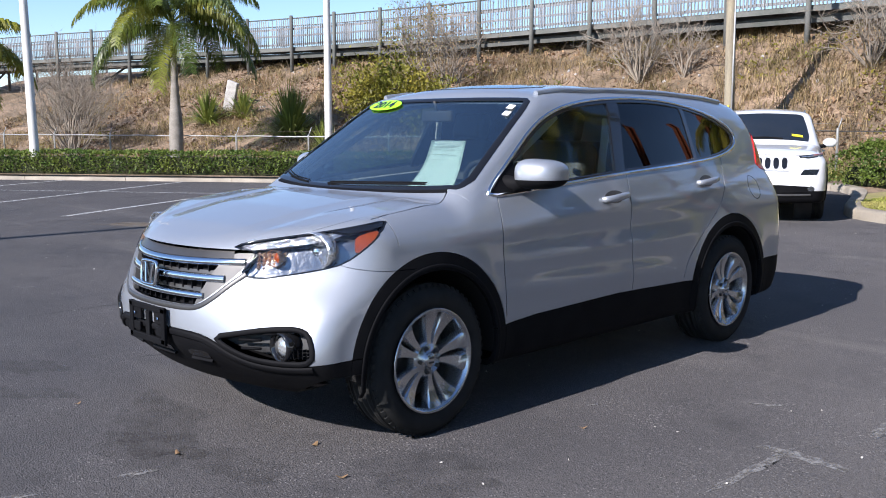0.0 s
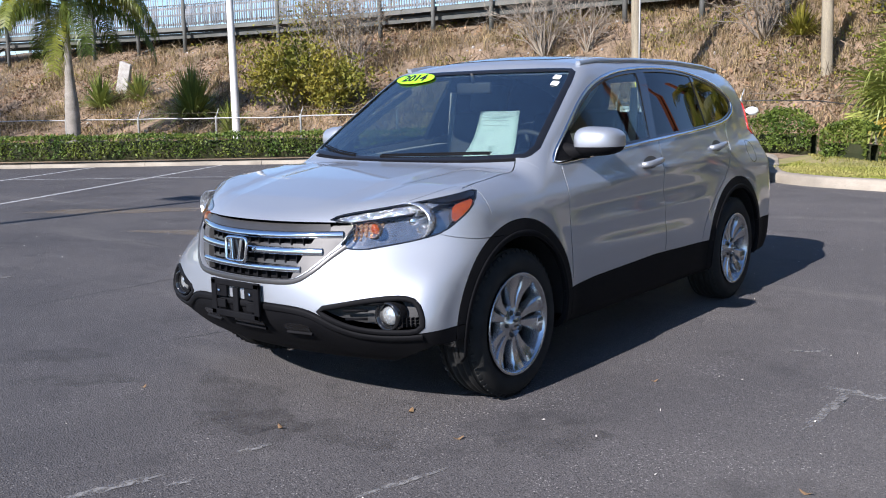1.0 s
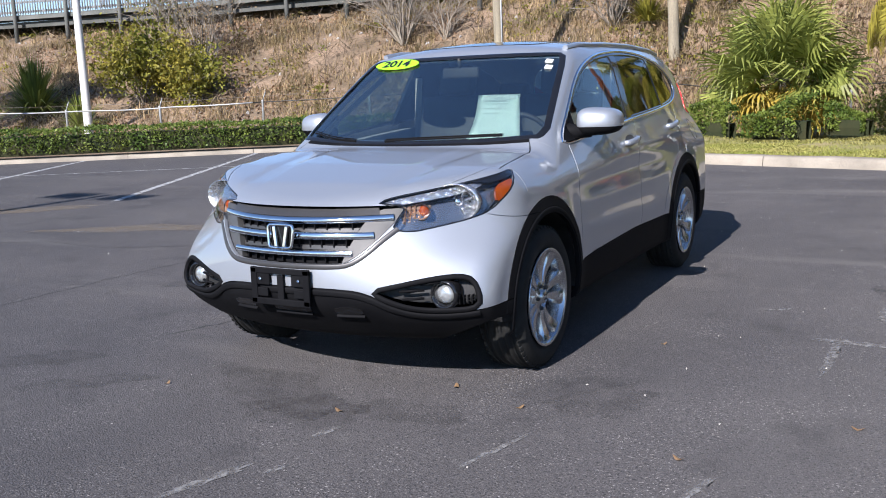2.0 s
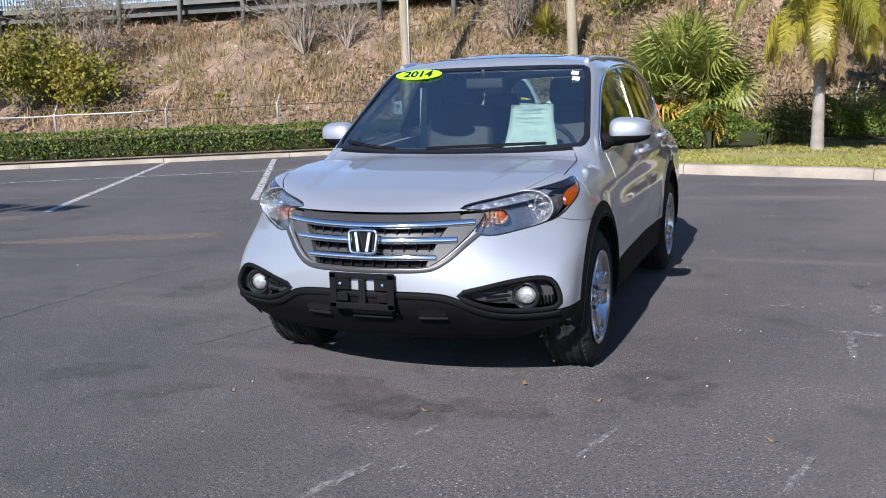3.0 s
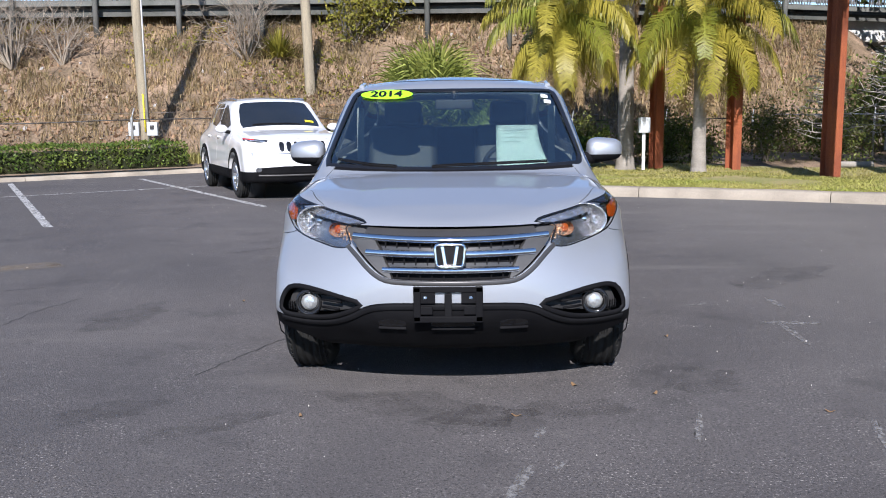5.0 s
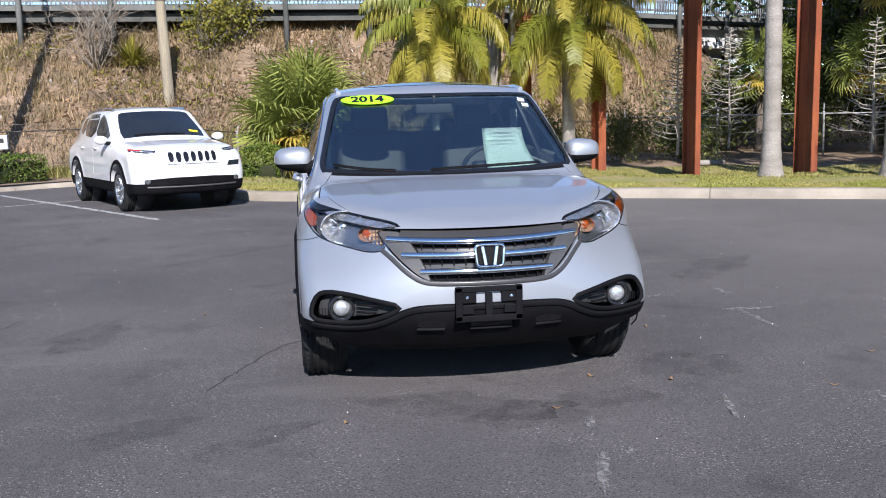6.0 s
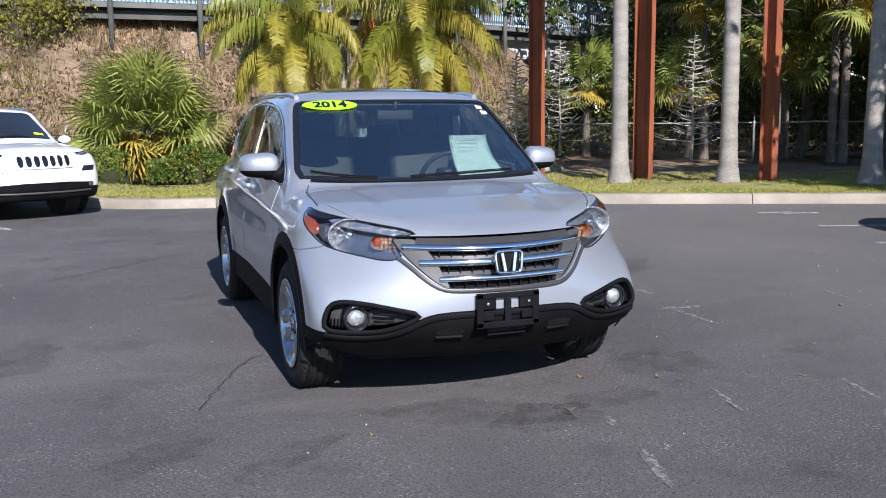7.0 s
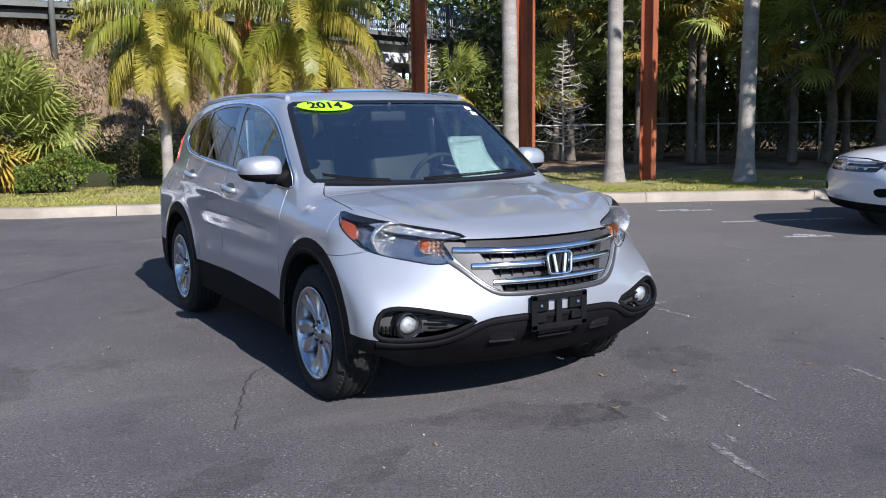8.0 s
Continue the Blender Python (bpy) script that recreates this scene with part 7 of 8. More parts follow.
for x, y, h, n, sd in ((-13.8, 23.5, 3.3, 22, 35), (-12.4, 23.9, 2.2, 12, 36), (-6.9, 24.8, 2.8, 18, 37), (-32.6, 12.6, 4.8, 26, 38), (-34.6, 13.4, 4.6, 24, 39), (-36.5, 14.6, 4.2, 20, 40)):
    bush(on_bank(x, y), h, n, 0.95, "bare grey-brown bush on the dry bank", sd, None, 0, r0=0.032)
for x, y, sd in ((-3.6, 26.0, 41), (-2.9, 26.4, 43), (2.8, 26.6, 44)):
    bush(on_bank(x, y), 2.0, 8, 0.7, "green leafy bush beside the boardwalk", sd, SHRUB_LEAF, 1500, 0.14, 0.025, leafspread=0.28)
for x, y, h, sd in ((6.0, 20.2, 1.3, 45), (8.2, 20.6, 1.5, 46), (9.8, 20.2, 1.4, 47), (3.2, 20.6, 1.1, 48), (1.6, 20.0, 1.1, 49), (5.0, 20.4, 1.1, 50)):
    bush(on_bank(x, y), h, 9, 0.9, "green undergrowth at the foot of the bank", sd, LIT_UNDER_LEAF, 3600, 0.085, 0.02, leafspread=0.25)


def cypress(at, h, label, seed):
    """A bare young tree: straight stem and level twigs, shorter towards the top."""
    r = np.random.default_rng(seed)
    lines = [([np.array(at) + np.array((0.02 * math.sin(k), 0, h * k / 8)) for k in range(9)], 0.045, 0.008)]
    for k in range(64):
        z = h * (0.12 + 0.86 * (k / 64) ** 0.9)
        l = 0.36 * h * (1 - 0.88 * z / h) * r.uniform(0.6, 1.1)
        a = k * 2.4
        d = np.array((math.cos(a), math.sin(a), r.uniform(0.05, 0.35)))
        o = np.array(at) + np.array((0, 0, z))
        pts = [o + d * l * s + np.array((0, 0, -0.06 * l * math.sin(s * 3))) + r.normal(0, 0.02 * l, 3) * (s > 0) for s in (0, 0.35, 0.7, 1.0)]
        lines.append((pts, 0.020, 0.008))
        for s in (0.4, 0.6, 0.8):
            p = o + d * l * s
            e = d * 0.5 + r.normal(0, 0.5, 3)
            lines.append(([p, p + e * l * 0.22, p + e * l * 0.38 + np.array((0, 0, -0.02))], 0.010, 0.005))
    t = thing("bare_tree", at, label, "tree", "bare trees")
    tagged(part("branchwork", branch_mesh(lines), PALE_TWIG, t), kind="stuff")


PALE_TWIG = surf("pale_twig", (0.42, 0.38, 0.32), (0.34, 0.31, 0.26), 3, 0.9, 0, 0.002, 60)
cypress((11.9, 21.8, 0.13), 3.6, "pale leafless young tree on shaded grass", 51)
cypress((13.7, 17.3, 0.13), 3.5, "pale leafless young tree before the woods", 52)
cypress((9.2, 19.2, 0.13), 3.0, "pale leafless young tree near the bank", 53)

# ---- woods on the right ----


def broad_tree(at, h, crown_r, seed, nleaf, mat=WOOD_LEAF, leafs=0.20):
    r = np.random.default_rng(seed)
    t = thing("tree", at, "dark broad-leaved tree, seen in the shaded woods or added unseen to shade them", "tree", "woodland trees")
    lines, tips = branches((at[0], at[1], at[2] + h * 0.28), h * 0.95, 6, 0.9, seed, 0.10, 3)
    lines.append(([np.array(at) + np.array((0.1 * math.sin(k + seed), 0.1 * math.cos(k * 2), h * 0.36 * k / 4)) for k in range(5)], 0.20, 0.13))
    part("trunk", branch_mesh(lines, 6), TREE_BARK, t)
    pts = np.concatenate([np.array(q[0][2:]) for q in lines[:-1]])
    clumps = pts[r.integers(0, len(pts), 90)] + r.normal(0, 0.5, (90, 3))
    c = clumps[r.integers(0, 90, nleaf)] + r.normal(0, 0.42, (nleaf, 3)) * (1, 1, 0.7)
    tagged(part("crown", leaf_mesh("crown", c, leafs, leafs * 0.5, 0.2), mat, t), kind="stuff")
    return t


rw = np.random.default_rng(99)
for k, (x, y, h) in enumerate(((21.5, 28.5, 8.5), (18.2, 23.4, 8.5), (19.0, 19.0, 8.0), (22.5, 17.0, 9.0), (26.5, 15.5, 8.5), (25.5, 28.0, 9.5), (22.0, 25.0, 10.0), (27.0, 22.0, 10.5), (32.0, 17.5, 10.0),
                               (31.0, 26.0, 11.0), (36.0, 21.0, 11.0), (28.5, 31.0, 11.0), (39.0, 14.0, 10.0), (20.5, 13.6, 7.5), (25.0, 10.5, 8.0))):
    broad_tree((x, y, 0.0), h, 3, 60 + k, 6500, leafs=0.26 if y < 24 else 0.34)
for k, (x, y, s) in enumerate(((15.5, 20.0, 1.6), (17.6, 18.2, 1.7), (20.0, 16.6, 1.6), (13.4, 22.8, 1.5), (23.0, 15.0, 1.7))):
    fan_palm((x, y, 0.13), 26, s, "shaded fan palm among the woodland trees", 2.4 + 0.7 * (k % 3), 200 + k, 0.2)
for k, (x, y, h, s) in enumerate(((16.8, 17.6, 3.6, 1.7), (17.4, 15.6, 4.6, 1.8), (19.4, 14.0, 3.4, 1.7), (15.6, 19.4, 4.8, 1.6), (20.5, 12.0, 4.2, 1.8), (17.2, 15.8, 5.6, 1.8), (22.5, 11.2, 5.2, 1.9))):
    fan_palm((x, y, 0.1), 24, s, "half-lit fan palm at the edge of the woods", h, 240 + k, 0.3)
# the first four bushes take the sunlit leaf tone
for k in range(26):
    t = k / 25
    x, y = 12.8 + 20 * t + rw.normal(0, 0.6), 24.6 - 12.9 * t + rw.normal(0, 0.7)
    bush((x, y, 0.13), 2.6, 7, 0.8, "dense undergrowth behind the fence", 300 + k, LIT_UNDER_LEAF if k < 4 else WOOD_LEAF, 1900, 0.16, 0.02, leafspread=0.35, levels=2)
# the deep wood behind: one mass of leaves and stems
nw = 26000
u = rw.random(nw)
c = np.c_[23 + 32 * u + rw.normal(0, 1.5, nw), 40 - 20 * u + rw.normal(0, 2.0, nw), 0.2 + 13 * rw.random(nw) ** 0.85]
c[:, :2] += rw.normal(0, 0.5, (nw, 2)) * np.sin(c[:, 2:3] * 2)
tagged(part("far_wood", leaf_mesh("far_wood", c, 0.75, 0.42, 0.2), WOOD_LEAF), "dense dark wood far behind the fence", "woods", kind="stuff")
# trees added out of view on the right to shade the woods and kerb end
for k, (x, y, h) in enumerate(((16.4, 4.0, 7.6), (18.8, 4.0, 8.4), (20.5, 3.0, 9.0), (24.0, 3.5, 9.5), (28.0, 4.5, 9.5), (33.0, 4.0, 10.0), (22.0, 7.0, 6.4), (27.0, 9.0, 6.4), (13.8, 0.6, 7.6))):
    broad_tree((x, y, 0.1), h, 3, 400 + k, 7000, leafs=0.42)

# ---- grass and litter ----
def scatter(n, x0, x1, ylo, yhi, seed):
    r = np.random.default_rng(seed)
    x = r.uniform(x0, x1, n)
    lo, hi = ylo(x), yhi(x)
    y = lo + (hi - lo) * r.random(n)
    return x, y


def z_of(x, y):
    return 0.13 + bank_height(x, y) + bank_rough(x, y)


def kerb_y(x):
    return np.interp(x, KERB[:, 0], KERB[:, 1])


x, y = scatter(26000, -46, 14, lambda q: line_y(FENCE, q) + 0.6, lambda q: line_y(CREST, q) + 0.8, 5)
keep = (np.sin(x * 0.9) * np.sin(y * 1.1 + x * 0.3) + np.sin(x * 2.3 + 1) * np.sin(y * 1.9) * 0.6 + rng.normal(0, 0.45, len(x))) > 0.05 - 0.55 * sstep(-18.0, -6.0, x)
x, y = x[keep], y[keep]
tuft = np.repeat(np.c_[x, y, z_of(x, y) - 0.02], 5, 0)
tuft[:, :2] += rng.normal(0, 0.09, (len(tuft), 2))
tagged(part("dry_grass", blade_mesh("dry_grass", tuft, 0.30, 0.022, 0.7), DRY_GRASS), "dry straw-coloured grass tufts on the bank", "grass", kind="stuff")
x, y = scatter(8000, -46, -3, lambda q: kerb_y(q) + 1.6 + 6.5 * sstep(-5.0, -3.0, q), lambda q: line_y(FENCE, q) + 1.2, 6)
tuft = np.repeat(np.c_[x, y, z_of(x, y) - 0.02], 5, 0)
tuft[:, :2] += rng.normal(0, 0.10, (len(tuft), 2))
tagged(part("rough_weeds", blade_mesh("rough_weeds", tuft, 0.28, 0.022, 0.6), WEED := leafy("weed_stalk", (0.30, 0.25, 0.09), (0.20, 0.20, 0.06), 0.6, 0.25, 0.4, 0.8)), "rough dry weeds along the fence", "grass", kind="stuff")
x, y = scatter(80000, -2.4, 15, lambda q: kerb_y(q) + 0.20, lambda q: kerb_y(q) + 2.9 + 0.5 * np.sin(q * 1.3), 7)
tagged(part("lawn_grass", blade_mesh("lawn_grass", np.c_[x, y, np.full(len(x), 0.12)], 0.040, 0.013, 0.8), LAWN), "short green lawn grass along the kerb", "grass", kind="stuff")
x, y = scatter(60000, -3, 16, lambda q: kerb_y(q) + 2.4, lambda q: kerb_y(q) + 10.0, 8)
tagged(part("thin_grass", blade_mesh("thin_grass", np.c_[x, y, z_of(x, y) - 0.01], 0.05, 0.014, 0.8), LAWN_DRY := leafy("dry_lawn", (0.34, 0.30, 0.10), (0.26, 0.26, 0.07), 0.7, 0.3, 0.35, 0.75)), "thin yellowish grass under the palms", "grass", kind="stuff")
# low green weeds in patches on the bank
x, y = scatter(5000, -40, 10, lambda q: line_y(FENCE, q) + 1.0, lambda q: line_y(CREST, q), 9)
keep = np.sin(x * 0.7 + 2) * np.sin(y * 0.9 - x * 0.4) + 0.5 * np.sin(x * 2.1) * np.sin(y * 1.7 + 1) > 0.42
c = np.repeat(np.c_[x[keep], y[keep], z_of(x[keep], y[keep]) + 0.08], 7, 0) + rng.normal(0, 0.12, (7 * keep.sum(), 3)) * (1, 1, 0.5)
tagged(part("green_weeds", leaf_mesh("green_weeds", c, 0.12, 0.06, 0.4), SHRUB_LEAF), "low green weeds in patches on the bank", "weeds", kind="stuff")
# dry leaf litter and dead brush, in drifts
x, y = scatter(46000, -46, 13, lambda q: line_y(FENCE, q) + 0.3, lambda q: line_y(CREST, q) + 1.2, 14)
keep = np.sin(x * 0.55 + 1) * np.sin(y * 0.8 + x * 0.25) + 0.6 * np.sin(x * 1.9) * np.sin(y * 1.5 + 2) + rng.normal(0, 0.35, len(x)) > 0.1
x, y = x[keep], y[keep]
tagged(part("leaf_litter", leaf_mesh("leaf_litter", np.c_[x, y, z_of(x, y) + rng.uniform(0.0, 0.07, len(x))], 0.17, 0.10, 0.2), BANK_LITTER), "brown dry leaf litter in drifts on the bank", "leaf litter", kind="stuff")
x, y = scatter(17000, -46, 13, lambda q: line_y(FENCE, q) + 0.2, lambda q: line_y(CREST, q) + 1.0, 15)
keep = np.sin(x * 0.8 - 1) * np.sin(y * 1.2 + x * 0.2) + 0.5 * np.sin(x * 2.7) + rng.normal(0, 0.3, len(x)) > 0.25
x, y = x[keep], y[keep]
tagged(part("dead_brush", leaf_mesh("dead_brush", np.c_[x, y, z_of(x, y) + rng.uniform(0.0, 0.35, len(x))], 0.75, 0.026, 0.6), BRUSH_TWIG), "tangled dead brush on the bank", "brush", kind="stuff")
# pale rubble on the bank
x, y = scatter(260, -36, 8, lambda q: line_y(FENCE, q) + 2.0, lambda q: line_y(CREST, q), 10)
bm = bmesh.new()
for a, b in zip(x, y):
    s = rng.uniform(0.02, 0.065)
    bmesh.ops.create_icosphere(bm, subdivisions=1, radius=s, matrix=pose(a, b, float(z_of(np.array(a), np.array(b))) + s * 0.3, *rng.uniform(0, 180, 3)) @ Matrix.Diagonal((1.5, 1, 0.6, 1)))
tagged(part("rubble", bm, LITTER), "pale bits of rubble and litter on the bank", "rubble", kind="stuff")
slab = thing("concrete_slab", on_bank(-31.2, 18.9), "broken pale concrete slab leaning on the bank", "slab")
part("slab", box(bmesh.new(), (-31.2, 18.9, ground_z(-31.2, 18.9) + 0.55), (0.55, 0.16, 1.5), Matrix.Rotation(0.35, 4, "Y") @ Matrix.Rotation(0.3, 4, "Z"), 0.03), LITTER, slab)
log = thing("log", (9.0, 17.0, 0.13), "pale fallen palm log on the shaded grass", "log")
part("log", tube(bmesh.new(), [(8.5, 17.2, 0.02), (9.0, 17.0, 0.02), (9.5, 16.9, 0.02)], [0.07, 0.075, 0.07], 12), BARK, log)
# fallen leaves on the asphalt
FALLEN = surf("fallen_leaf", (0.22, 0.13, 0.065), (0.16, 0.11, 0.06), 20, 0.7)
for k, (a, b, s) in enumerate(((2.65, -0.75, 0.035), (1.0, -0.62, 0.03), (0.62, -0.47, 0.035), (2.3, -0.35, 0.03), (1.3, 0.55, 0.025), (-0.7, -0.95, 0.025), (0.3, -0.95, 0.03), (3.3, 0.5, 0.03), (-1.6, 1.7, 0.025), (1.75, -0.9, 0.03))):
    bm = bmesh.new()
    s *= 0.7
    pts = [(s * math.cos(t) * (1 + 0.25 * math.cos(2 * t)), 0.5 * s * math.sin(t), 0.008 + 0.006 * math.cos(2 * t)) for t in np.linspace(0, 2 * math.pi, 12, endpoint=False)]
    ring = [bm.verts.new(p) for p in pts]
    mid = bm.verts.new((0, 0, 0.004))
    for i in range(12):
        bm.faces.new((ring[i], ring[(i + 1) % 12], mid))
    tagged(part("fallen_leaf", bm, FALLEN, matrix=pose(a, b, 0.0, 0, 0, k * 57)), "small dry brown leaf on the asphalt", "leaf", "fallen leaves")
x, y = scatter(900, -14, 12, lambda q: np.full(len(q), -3.5), lambda q: kerb_y(q) - 0.05, 11)
r = rng.uniform(0.004, 0.011, len(x))
c = np.c_[x, y, r * 0.3]
tagged(part("grit", leaf_mesh("grit", c + (0, 0, 0.004), 0.014, 0.009, 0.0), LITTER), "pale grit and crumbs on the asphalt", "grit", kind="stuff")

# ---- other parked cars ----
TINT = surf("dark_car_glass", (0.012, 0.016, 0.022), (0.016, 0.02, 0.026), 3, 0.04, 0, 0, 300, 0.6, 0.05)


def parked_car(name, label, form, y0, y1, axle, win, screen, place, low, paint, hub=0.355, arch_r=0.39, cladding=True, doors=(0.42, 1.50, 2.30), rim=0.235, track=0.79):
    """A parked car seen from some way off: panels with shut lines, dark glazing, wheels; returns its root, at the origin."""
    root = thing(name, (0, 0, 0), label, "car", "parked white cars")
    me, bm = form.solid(y0, y1, nphi=34, ny=80, nth=120)
    bm.free()
    for yc in (0.0, axle):
        for s in (-1, 1):
            me = bool_cut(me, cyl_x(yc, hub, arch_r, min(s * 0.5, s * 1.2), max(s * 0.5, s * 1.2)))
    bands = [ribbon(resample([(y, 1.02), (y + 0.02, low)], 0.05), 0.008) for y in doors[:2]]
    for b in bands:
        for s in (-1, 1):
            me = bool_cut(me, prism(b, (Y, Z, X), min(s * 0.70, s * 1.2), max(s * 0.70, s * 1.2)))
    me = bool_cut(me, prism(ribbon(resample([(-1.5, low), (axle + 1.6, low)], 0.1), 0.005), (Y, Z, X), -1.3, 1.3))
    for m2, c, lo, hi in islands(me):
        black = hi[2] < low + 0.03
        part("lower_cladding" if black else "body_shell", form.smooth(m2), PLASTIC if black else paint, root, "black lower cladding" if black else "")
    for nm, poly in win:
        for m in (False, True):
            part(nm, form.patch(chaikin(poly, 1), offset=0.003, thick=0.006, step=0.12, mirror=m, **LEFT), TINT, root)
    part("windscreen", form.patch(chaikin(screen, 1), offset=0.003, thick=0.006, step=0.08, **TOPDOWN), TINT, root)
    for yc in (0.0, axle):
        for s in (-1, 1):
            wheel_parts(root, s * track, yc, s, R=hub - 0.01, rim_r=rim, hub_z=hub - 0.01, spin=10 + 31 * s, detail=False)
            part("arch_lip", form.strip(arc(yc, hub, arch_r + 0.03, -10, 190, 40), width=0.07 if cladding else 0.02, height=0.010, mirror=s < 0, **LEFT), PLASTIC if cladding else paint, root)
            bm = bmesh.new()
            tube(bm, [(s * 0.50, yc, hub), (s * 0.74, yc, hub)], arch_r * 0.985, 28)
            part("wheel_well", bm, DASH, root)
    for s in (-1, 1):
        bm = bmesh.new()
        bmesh.ops.create_uvsphere(bm, u_segments=20, v_segments=12, radius=1, matrix=pose(s * 0.98, 0.62, 1.12) @ Matrix.Diagonal((0.105, 0.06, 0.072, 1)))
        mir = part("door_mirror", smooth_mesh(bm, 60), paint, root)
        part("mirror_arm", tube(bmesh.new(), [(s * 0.78, 0.60, 1.05), (s * 0.93, 0.62, 1.08)], 0.03, 8), PLASTIC, mir)
    for yc in (doors[1] - 0.16, doors[2] - 0.05):
        for s in (-1, 1):
            w = float(form.W(np.array(yc), np.array(0.98)))
            part("door_handle", tube(bmesh.new(), [(s * (w - 0.002), yc - 0.09, 0.975), (s * (w + 0.028), yc - 0.04, 0.98), (s * (w + 0.028), yc + 0.04, 0.982), (s * (w - 0.002), yc + 0.09, 0.98)], 0.014, 8), paint, root)
    return root


off = Form(
    top=[(-1.3, 0.80), (-1.0, 0.93), (-0.88, 0.985), (-0.6, 1.05), (-0.2, 1.09), (0.10, 1.115), (0.22, 1.13), (0.60, 1.38), (0.98, 1.60), (1.10, 1.625), (1.5, 1.655), (2.2, 1.655), (2.9, 1.62), (3.3, 1.56), (3.9, 1.45)],
    nose=[(0.2, -0.78), (0.30, -0.90), (0.45, -0.955), (0.60, -0.965), (0.75, -0.955), (0.88, -0.93), (0.98, -0.90), (1.10, -0.80), (1.2, -0.6)],
    nose_k=[(0.3, 0.24), (0.6, 0.26), (0.9, 0.36), (1.1, 0.5)],
    tail=[(0.3, 3.60), (0.6, 3.69), (1.0, 3.66), (1.3, 3.58), (1.6, 3.35)],
    side=[(0.2, 0.86), (0.35, 0.90), (0.60, 0.915), (0.85, 0.91), (1.0, 0.895), (1.10, 0.865), (1.55, 0.70), (1.75, 0.62)],
    axle=2.70, belt_rise=0.03, hub=0.36, floor=0.28, sweep=0.30, ridge=0.6, corner=0.16)
OFF_WIN = [("front_window", [(0.62, 1.12), (1.0, 1.37), (1.25, 1.50), (1.50, 1.545), (1.52, 1.14)]), ("rear_window", [(1.56, 1.14), (1.56, 1.55), (2.0, 1.555), (2.4, 1.53), (2.42, 1.19)]),
           ("quarter_window", [(2.47, 1.19), (2.46, 1.52), (2.80, 1.45), (2.95, 1.34), (2.90, 1.23)])]
OFF_SCREEN = [(x, 0.28 + 0.30 * x * x) for x in np.linspace(-0.70, 0.70, 11)] + [(0.60, 0.98)] + [(x, 0.93 + 0.28 * x * x) for x in np.linspace(0.52, -0.52, 7)] + [(-0.60, 0.98)]
suv = parked_car("white_suv", "white boxy sport utility car with black lower bumper, parked", off, -0.3, 3.0, 2.70, OFF_WIN, OFF_SCREEN, None, 0.46, WHITE_PAINT, hub=0.36, arch_r=0.40)
FR = dict(axes=FROM_FRONT, far=1.3, start=-1.7)
for k in range(7):
    xc = (k - 3) * 0.112
    part("grille_slot", off.patch(chaikin([(xc - 0.034, 0.775), (xc + 0.034, 0.775), (xc + 0.040, 0.925), (xc - 0.040, 0.925)], 1), offset=0.004, thick=0.01, step=0.05, **FR), GLOSS, suv)
    part("slot_frame", off.strip(chaikin([(xc - 0.040, 0.768), (xc + 0.040, 0.768), (xc + 0.046, 0.932), (xc - 0.046, 0.932)], 1), width=0.010, height=0.012, closed=True, **FR), WHITE_PAINT, suv)
part("grille_lip", off.strip([(-0.40, 0.745), (0.40, 0.745)], width=0.012, height=0.008, **FR), CHROME, suv)
part("hood_seam", off.strip([(-0.62, 0.955), (-0.3, 0.968), (0, 0.972), (0.3, 0.968), (0.62, 0.955)], width=0.006, height=0.001, **FR), PLASTIC, suv)
for s in (-1, 1):
    lamp_poly = np.array([(0.52, 0.955), (0.66, 0.965), (0.84, 0.985), (0.845, 0.945), (0.66, 0.915), (0.54, 0.925)]) * (s, 1)
    hl = part("day_lamp", off.patch(lamp_poly, offset=0.004, thick=0.01, step=0.05, **FR), TINT, suv, "slim dark running lamp")
    part("lamp_strip", off.strip(np.array([(0.56, 0.935), (0.70, 0.945), (0.82, 0.965)]) * (s, 1), width=0.026, height=0.006, base=0.004, **FR), LAMP_CHROME, hl)
    part("lamp_reflector", off.strip(np.array([(0.72, 0.956), (0.84, 0.974)]) * (s, 1), width=0.030, height=0.006, base=0.006, **FR), REDLENS if s < 0 else AMBER, hl)
    part("head_lamp", off.patch(np.array([(0.55, 0.69), (0.77, 0.69), (0.80, 0.765), (0.60, 0.765)]) * (s, 1), offset=0.004, thick=0.01, step=0.05, **FR), LAMP_BOWL if s < 0 else TINT, suv, "lower head lamp")
    fogm = part("fog_lamp", off.patch(oval(s * 0.70, 0.495, 0.045, 0.036, 20), offset=0.006, thick=0.012, step=0.05, **FR), LAMP_BOWL, suv)
part("bumper_grille", off.patch(chaikin([(-0.78, 0.47), (-0.62, 0.545), (0.62, 0.545), (0.78, 0.47), (0.62, 0.44), (-0.62, 0.44)], 1), offset=0.004, thick=0.01, step=0.1, **FR), PLASTIC, suv, "black lower bumper grille")
part("bumper_bar", off.strip([(-0.70, 0.405), (-0.4, 0.40), (0.4, 0.40), (0.70, 0.405)], width=0.030, height=0.012, **FR), GREYTRIM, suv)
for s in (-1, 1):
    part("roof_rail", off.strip(np.array([(0.60, 1.15), (0.61, 1.6), (0.60, 2.3), (0.57, 2.9)]) * (s, 1), width=0.035, height=0.04, **TOPDOWN), ALLOY, suv)
part("windscreen_tag", off.patch([(0.42, 0.42), (0.58, 0.46), (0.58, 0.51), (0.42, 0.47)], offset=0.012, thick=0.002, **TOPDOWN), YELLOW_TAG, suv, "yellow tag on the windscreen")
part("wiper", off.strip([(-0.5, 0.39), (-0.1, 0.31), (0.3, 0.32)], width=0.02, height=0.02, base=0.004, **TOPDOWN), PLASTIC, suv)
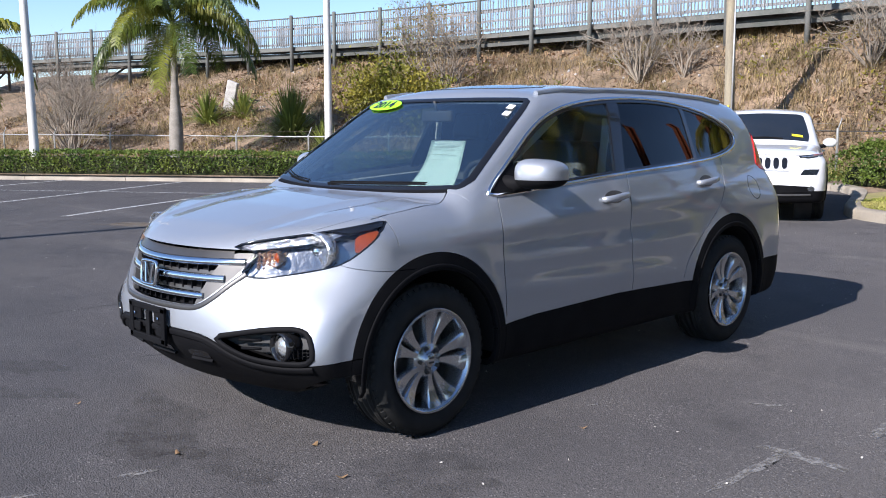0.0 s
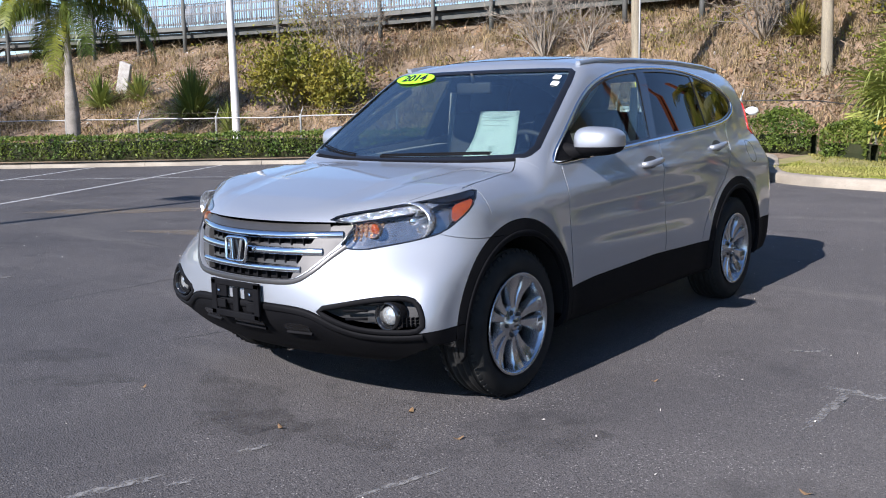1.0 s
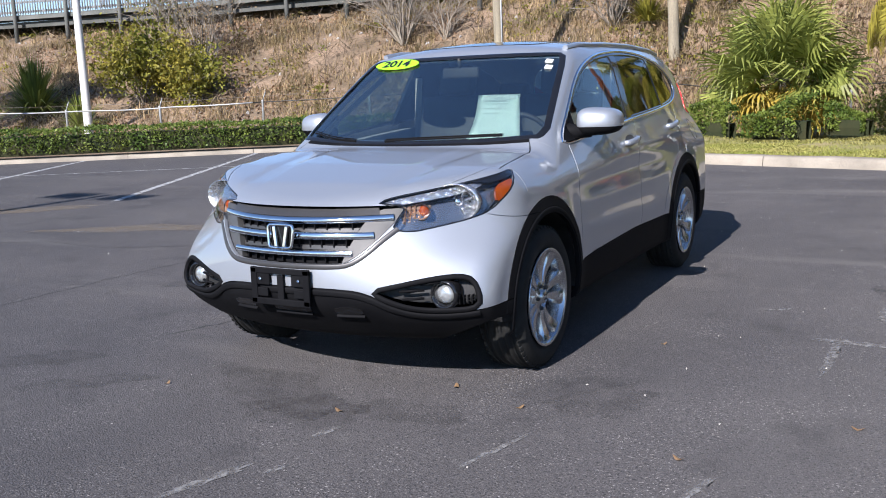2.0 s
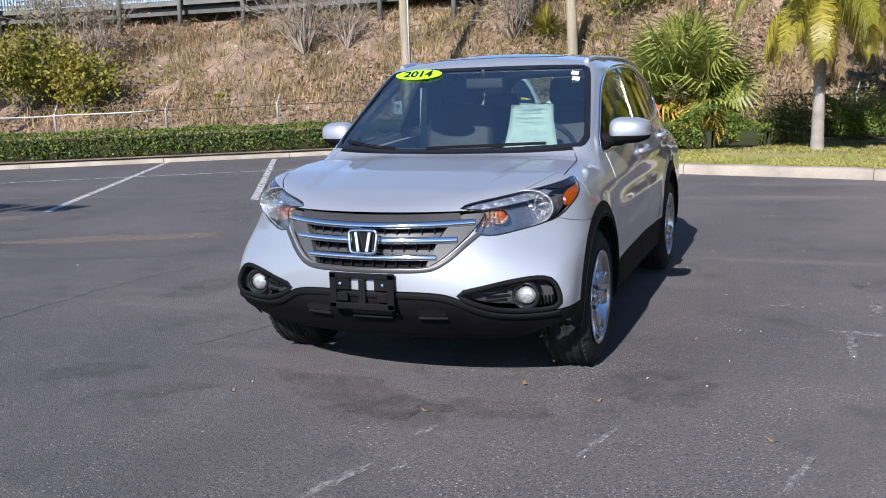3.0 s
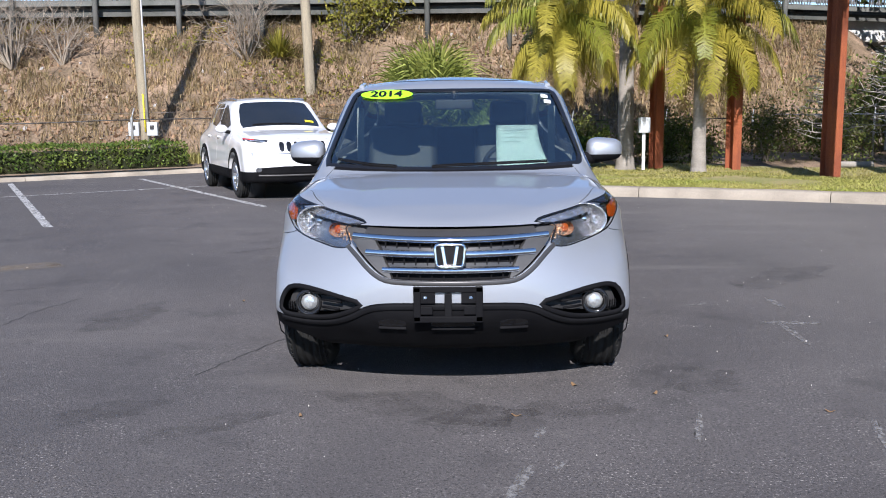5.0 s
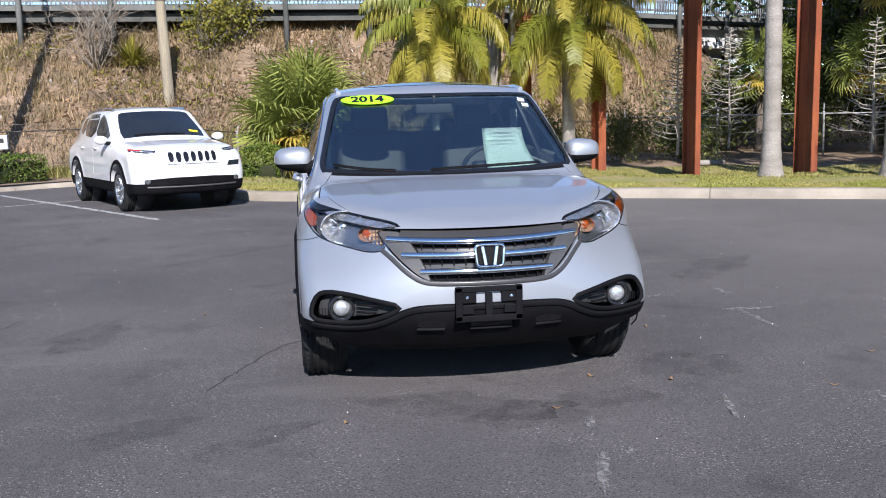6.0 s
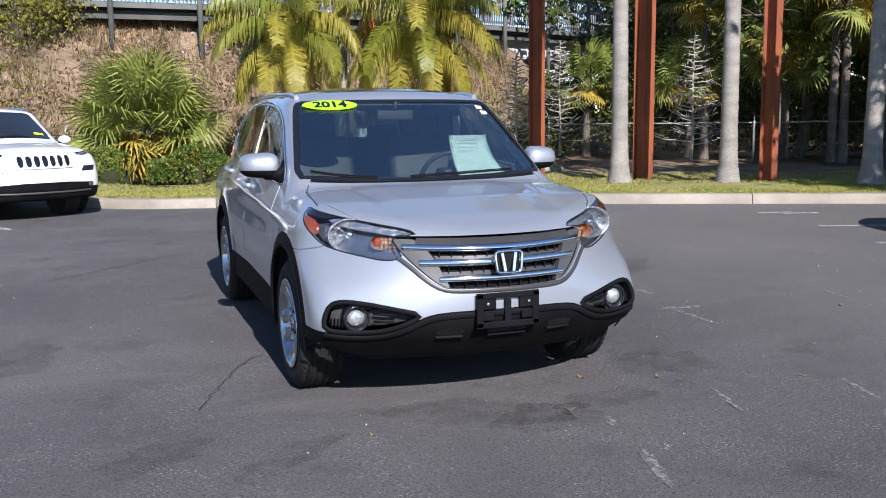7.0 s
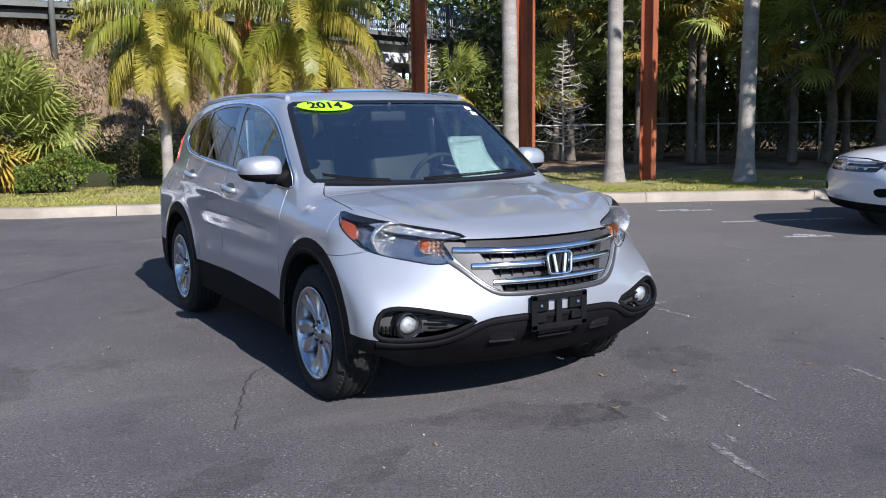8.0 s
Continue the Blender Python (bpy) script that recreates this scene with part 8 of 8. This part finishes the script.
suv.matrix_basis = pose(-2.93, 10.55, 0, 0, 0, 25.5)

compact = Form(
    top=[(-1.3, 0.70), (-1.0, 0.82), (-0.84, 0.90), (-0.6, 0.965), (-0.2, 1.02), (0.10, 1.06), (0.20, 1.08), (0.60, 1.36), (0.95, 1.60), (1.10, 1.63), (1.6, 1.66), (2.3, 1.65), (2.9, 1.60), (3.3, 1.52)],
    nose=[(0.2, -0.74), (0.30, -0.84), (0.45, -0.89), (0.65, -0.90), (0.80, -0.88), (0.90, -0.85), (1.0, -0.76), (1.1, -0.6)],
    nose_k=[(0.3, 0.22), (0.6, 0.24), (0.9, 0.34), (1.1, 0.5)],
    tail=[(0.3, 3.45), (0.6, 3.53), (1.0, 3.50), (1.3, 3.42), (1.6, 3.2)],
    side=[(0.2, 0.84), (0.35, 0.885), (0.60, 0.90), (0.85, 0.895), (1.0, 0.88), (1.08, 0.85), (1.55, 0.69), (1.75, 0.62)],
    axle=2.60, belt_rise=0.03, hub=0.35, floor=0.26, sweep=0.30, ridge=0.6, corner=0.15)
vw = parked_car("white_compact_suv", "white compact crossover with dark chrome-barred grille, parked in a bay", compact, -0.3, 2.9, 2.60, OFF_WIN, OFF_SCREEN, None, 0.37, WHITE_PAINT, hub=0.35, arch_r=0.385, cladding=True, track=0.77)
part("grille", compact.patch(chaikin([(-0.62, 0.885), (0.62, 0.885), (0.60, 0.745), (0.45, 0.725), (-0.45, 0.725), (-0.60, 0.745)], 1), offset=0.003, thick=0.01, step=0.08, **FR), GLOSS, vw, "dark front grille")
for zb in (0.845, 0.785):
    part("grille_bar", compact.strip([(-0.58, zb), (-0.3, zb - 0.006), (0.3, zb - 0.006), (0.58, zb)], width=0.016, height=0.014, base=0.003, **FR), CHROME, vw)
bm = bmesh.new()
lathe(bm, [(0.0, 0.0), (0.050, 0.002), (0.054, 0.012), (0.064, 0.014), (0.068, 0.0)], pose(0, -0.885, 0.81, 90), 28)
part("badge", bm, CHROME, vw, "round bright badge")
for s in (-1, 1):
    hl = part("head_lamp", compact.patch(chaikin(np.array([(0.60, 0.885), (0.83, 0.905), (0.84, 0.80), (0.62, 0.755)]) * (s, 1), 1), offset=0.004, thick=0.01, step=0.05, **FR), LAMP_BOWL, vw, "clear head lamp")
    part("lamp_eye", compact.patch(oval(s * 0.72, 0.825, 0.05, 0.045, 20), offset=0.010, thick=0.01, step=0.05, **FR), TINT, hl)
    part("air_inlet", compact.patch(chaikin(np.array([(0.55, 0.545), (0.80, 0.57), (0.80, 0.47), (0.60, 0.45)]) * (s, 1), 1), offset=0.004, thick=0.01, step=0.05, **FR), PLASTIC, vw)
vw.matrix_basis = pose(7.9, 2.56, 0, 0, 0, -117)
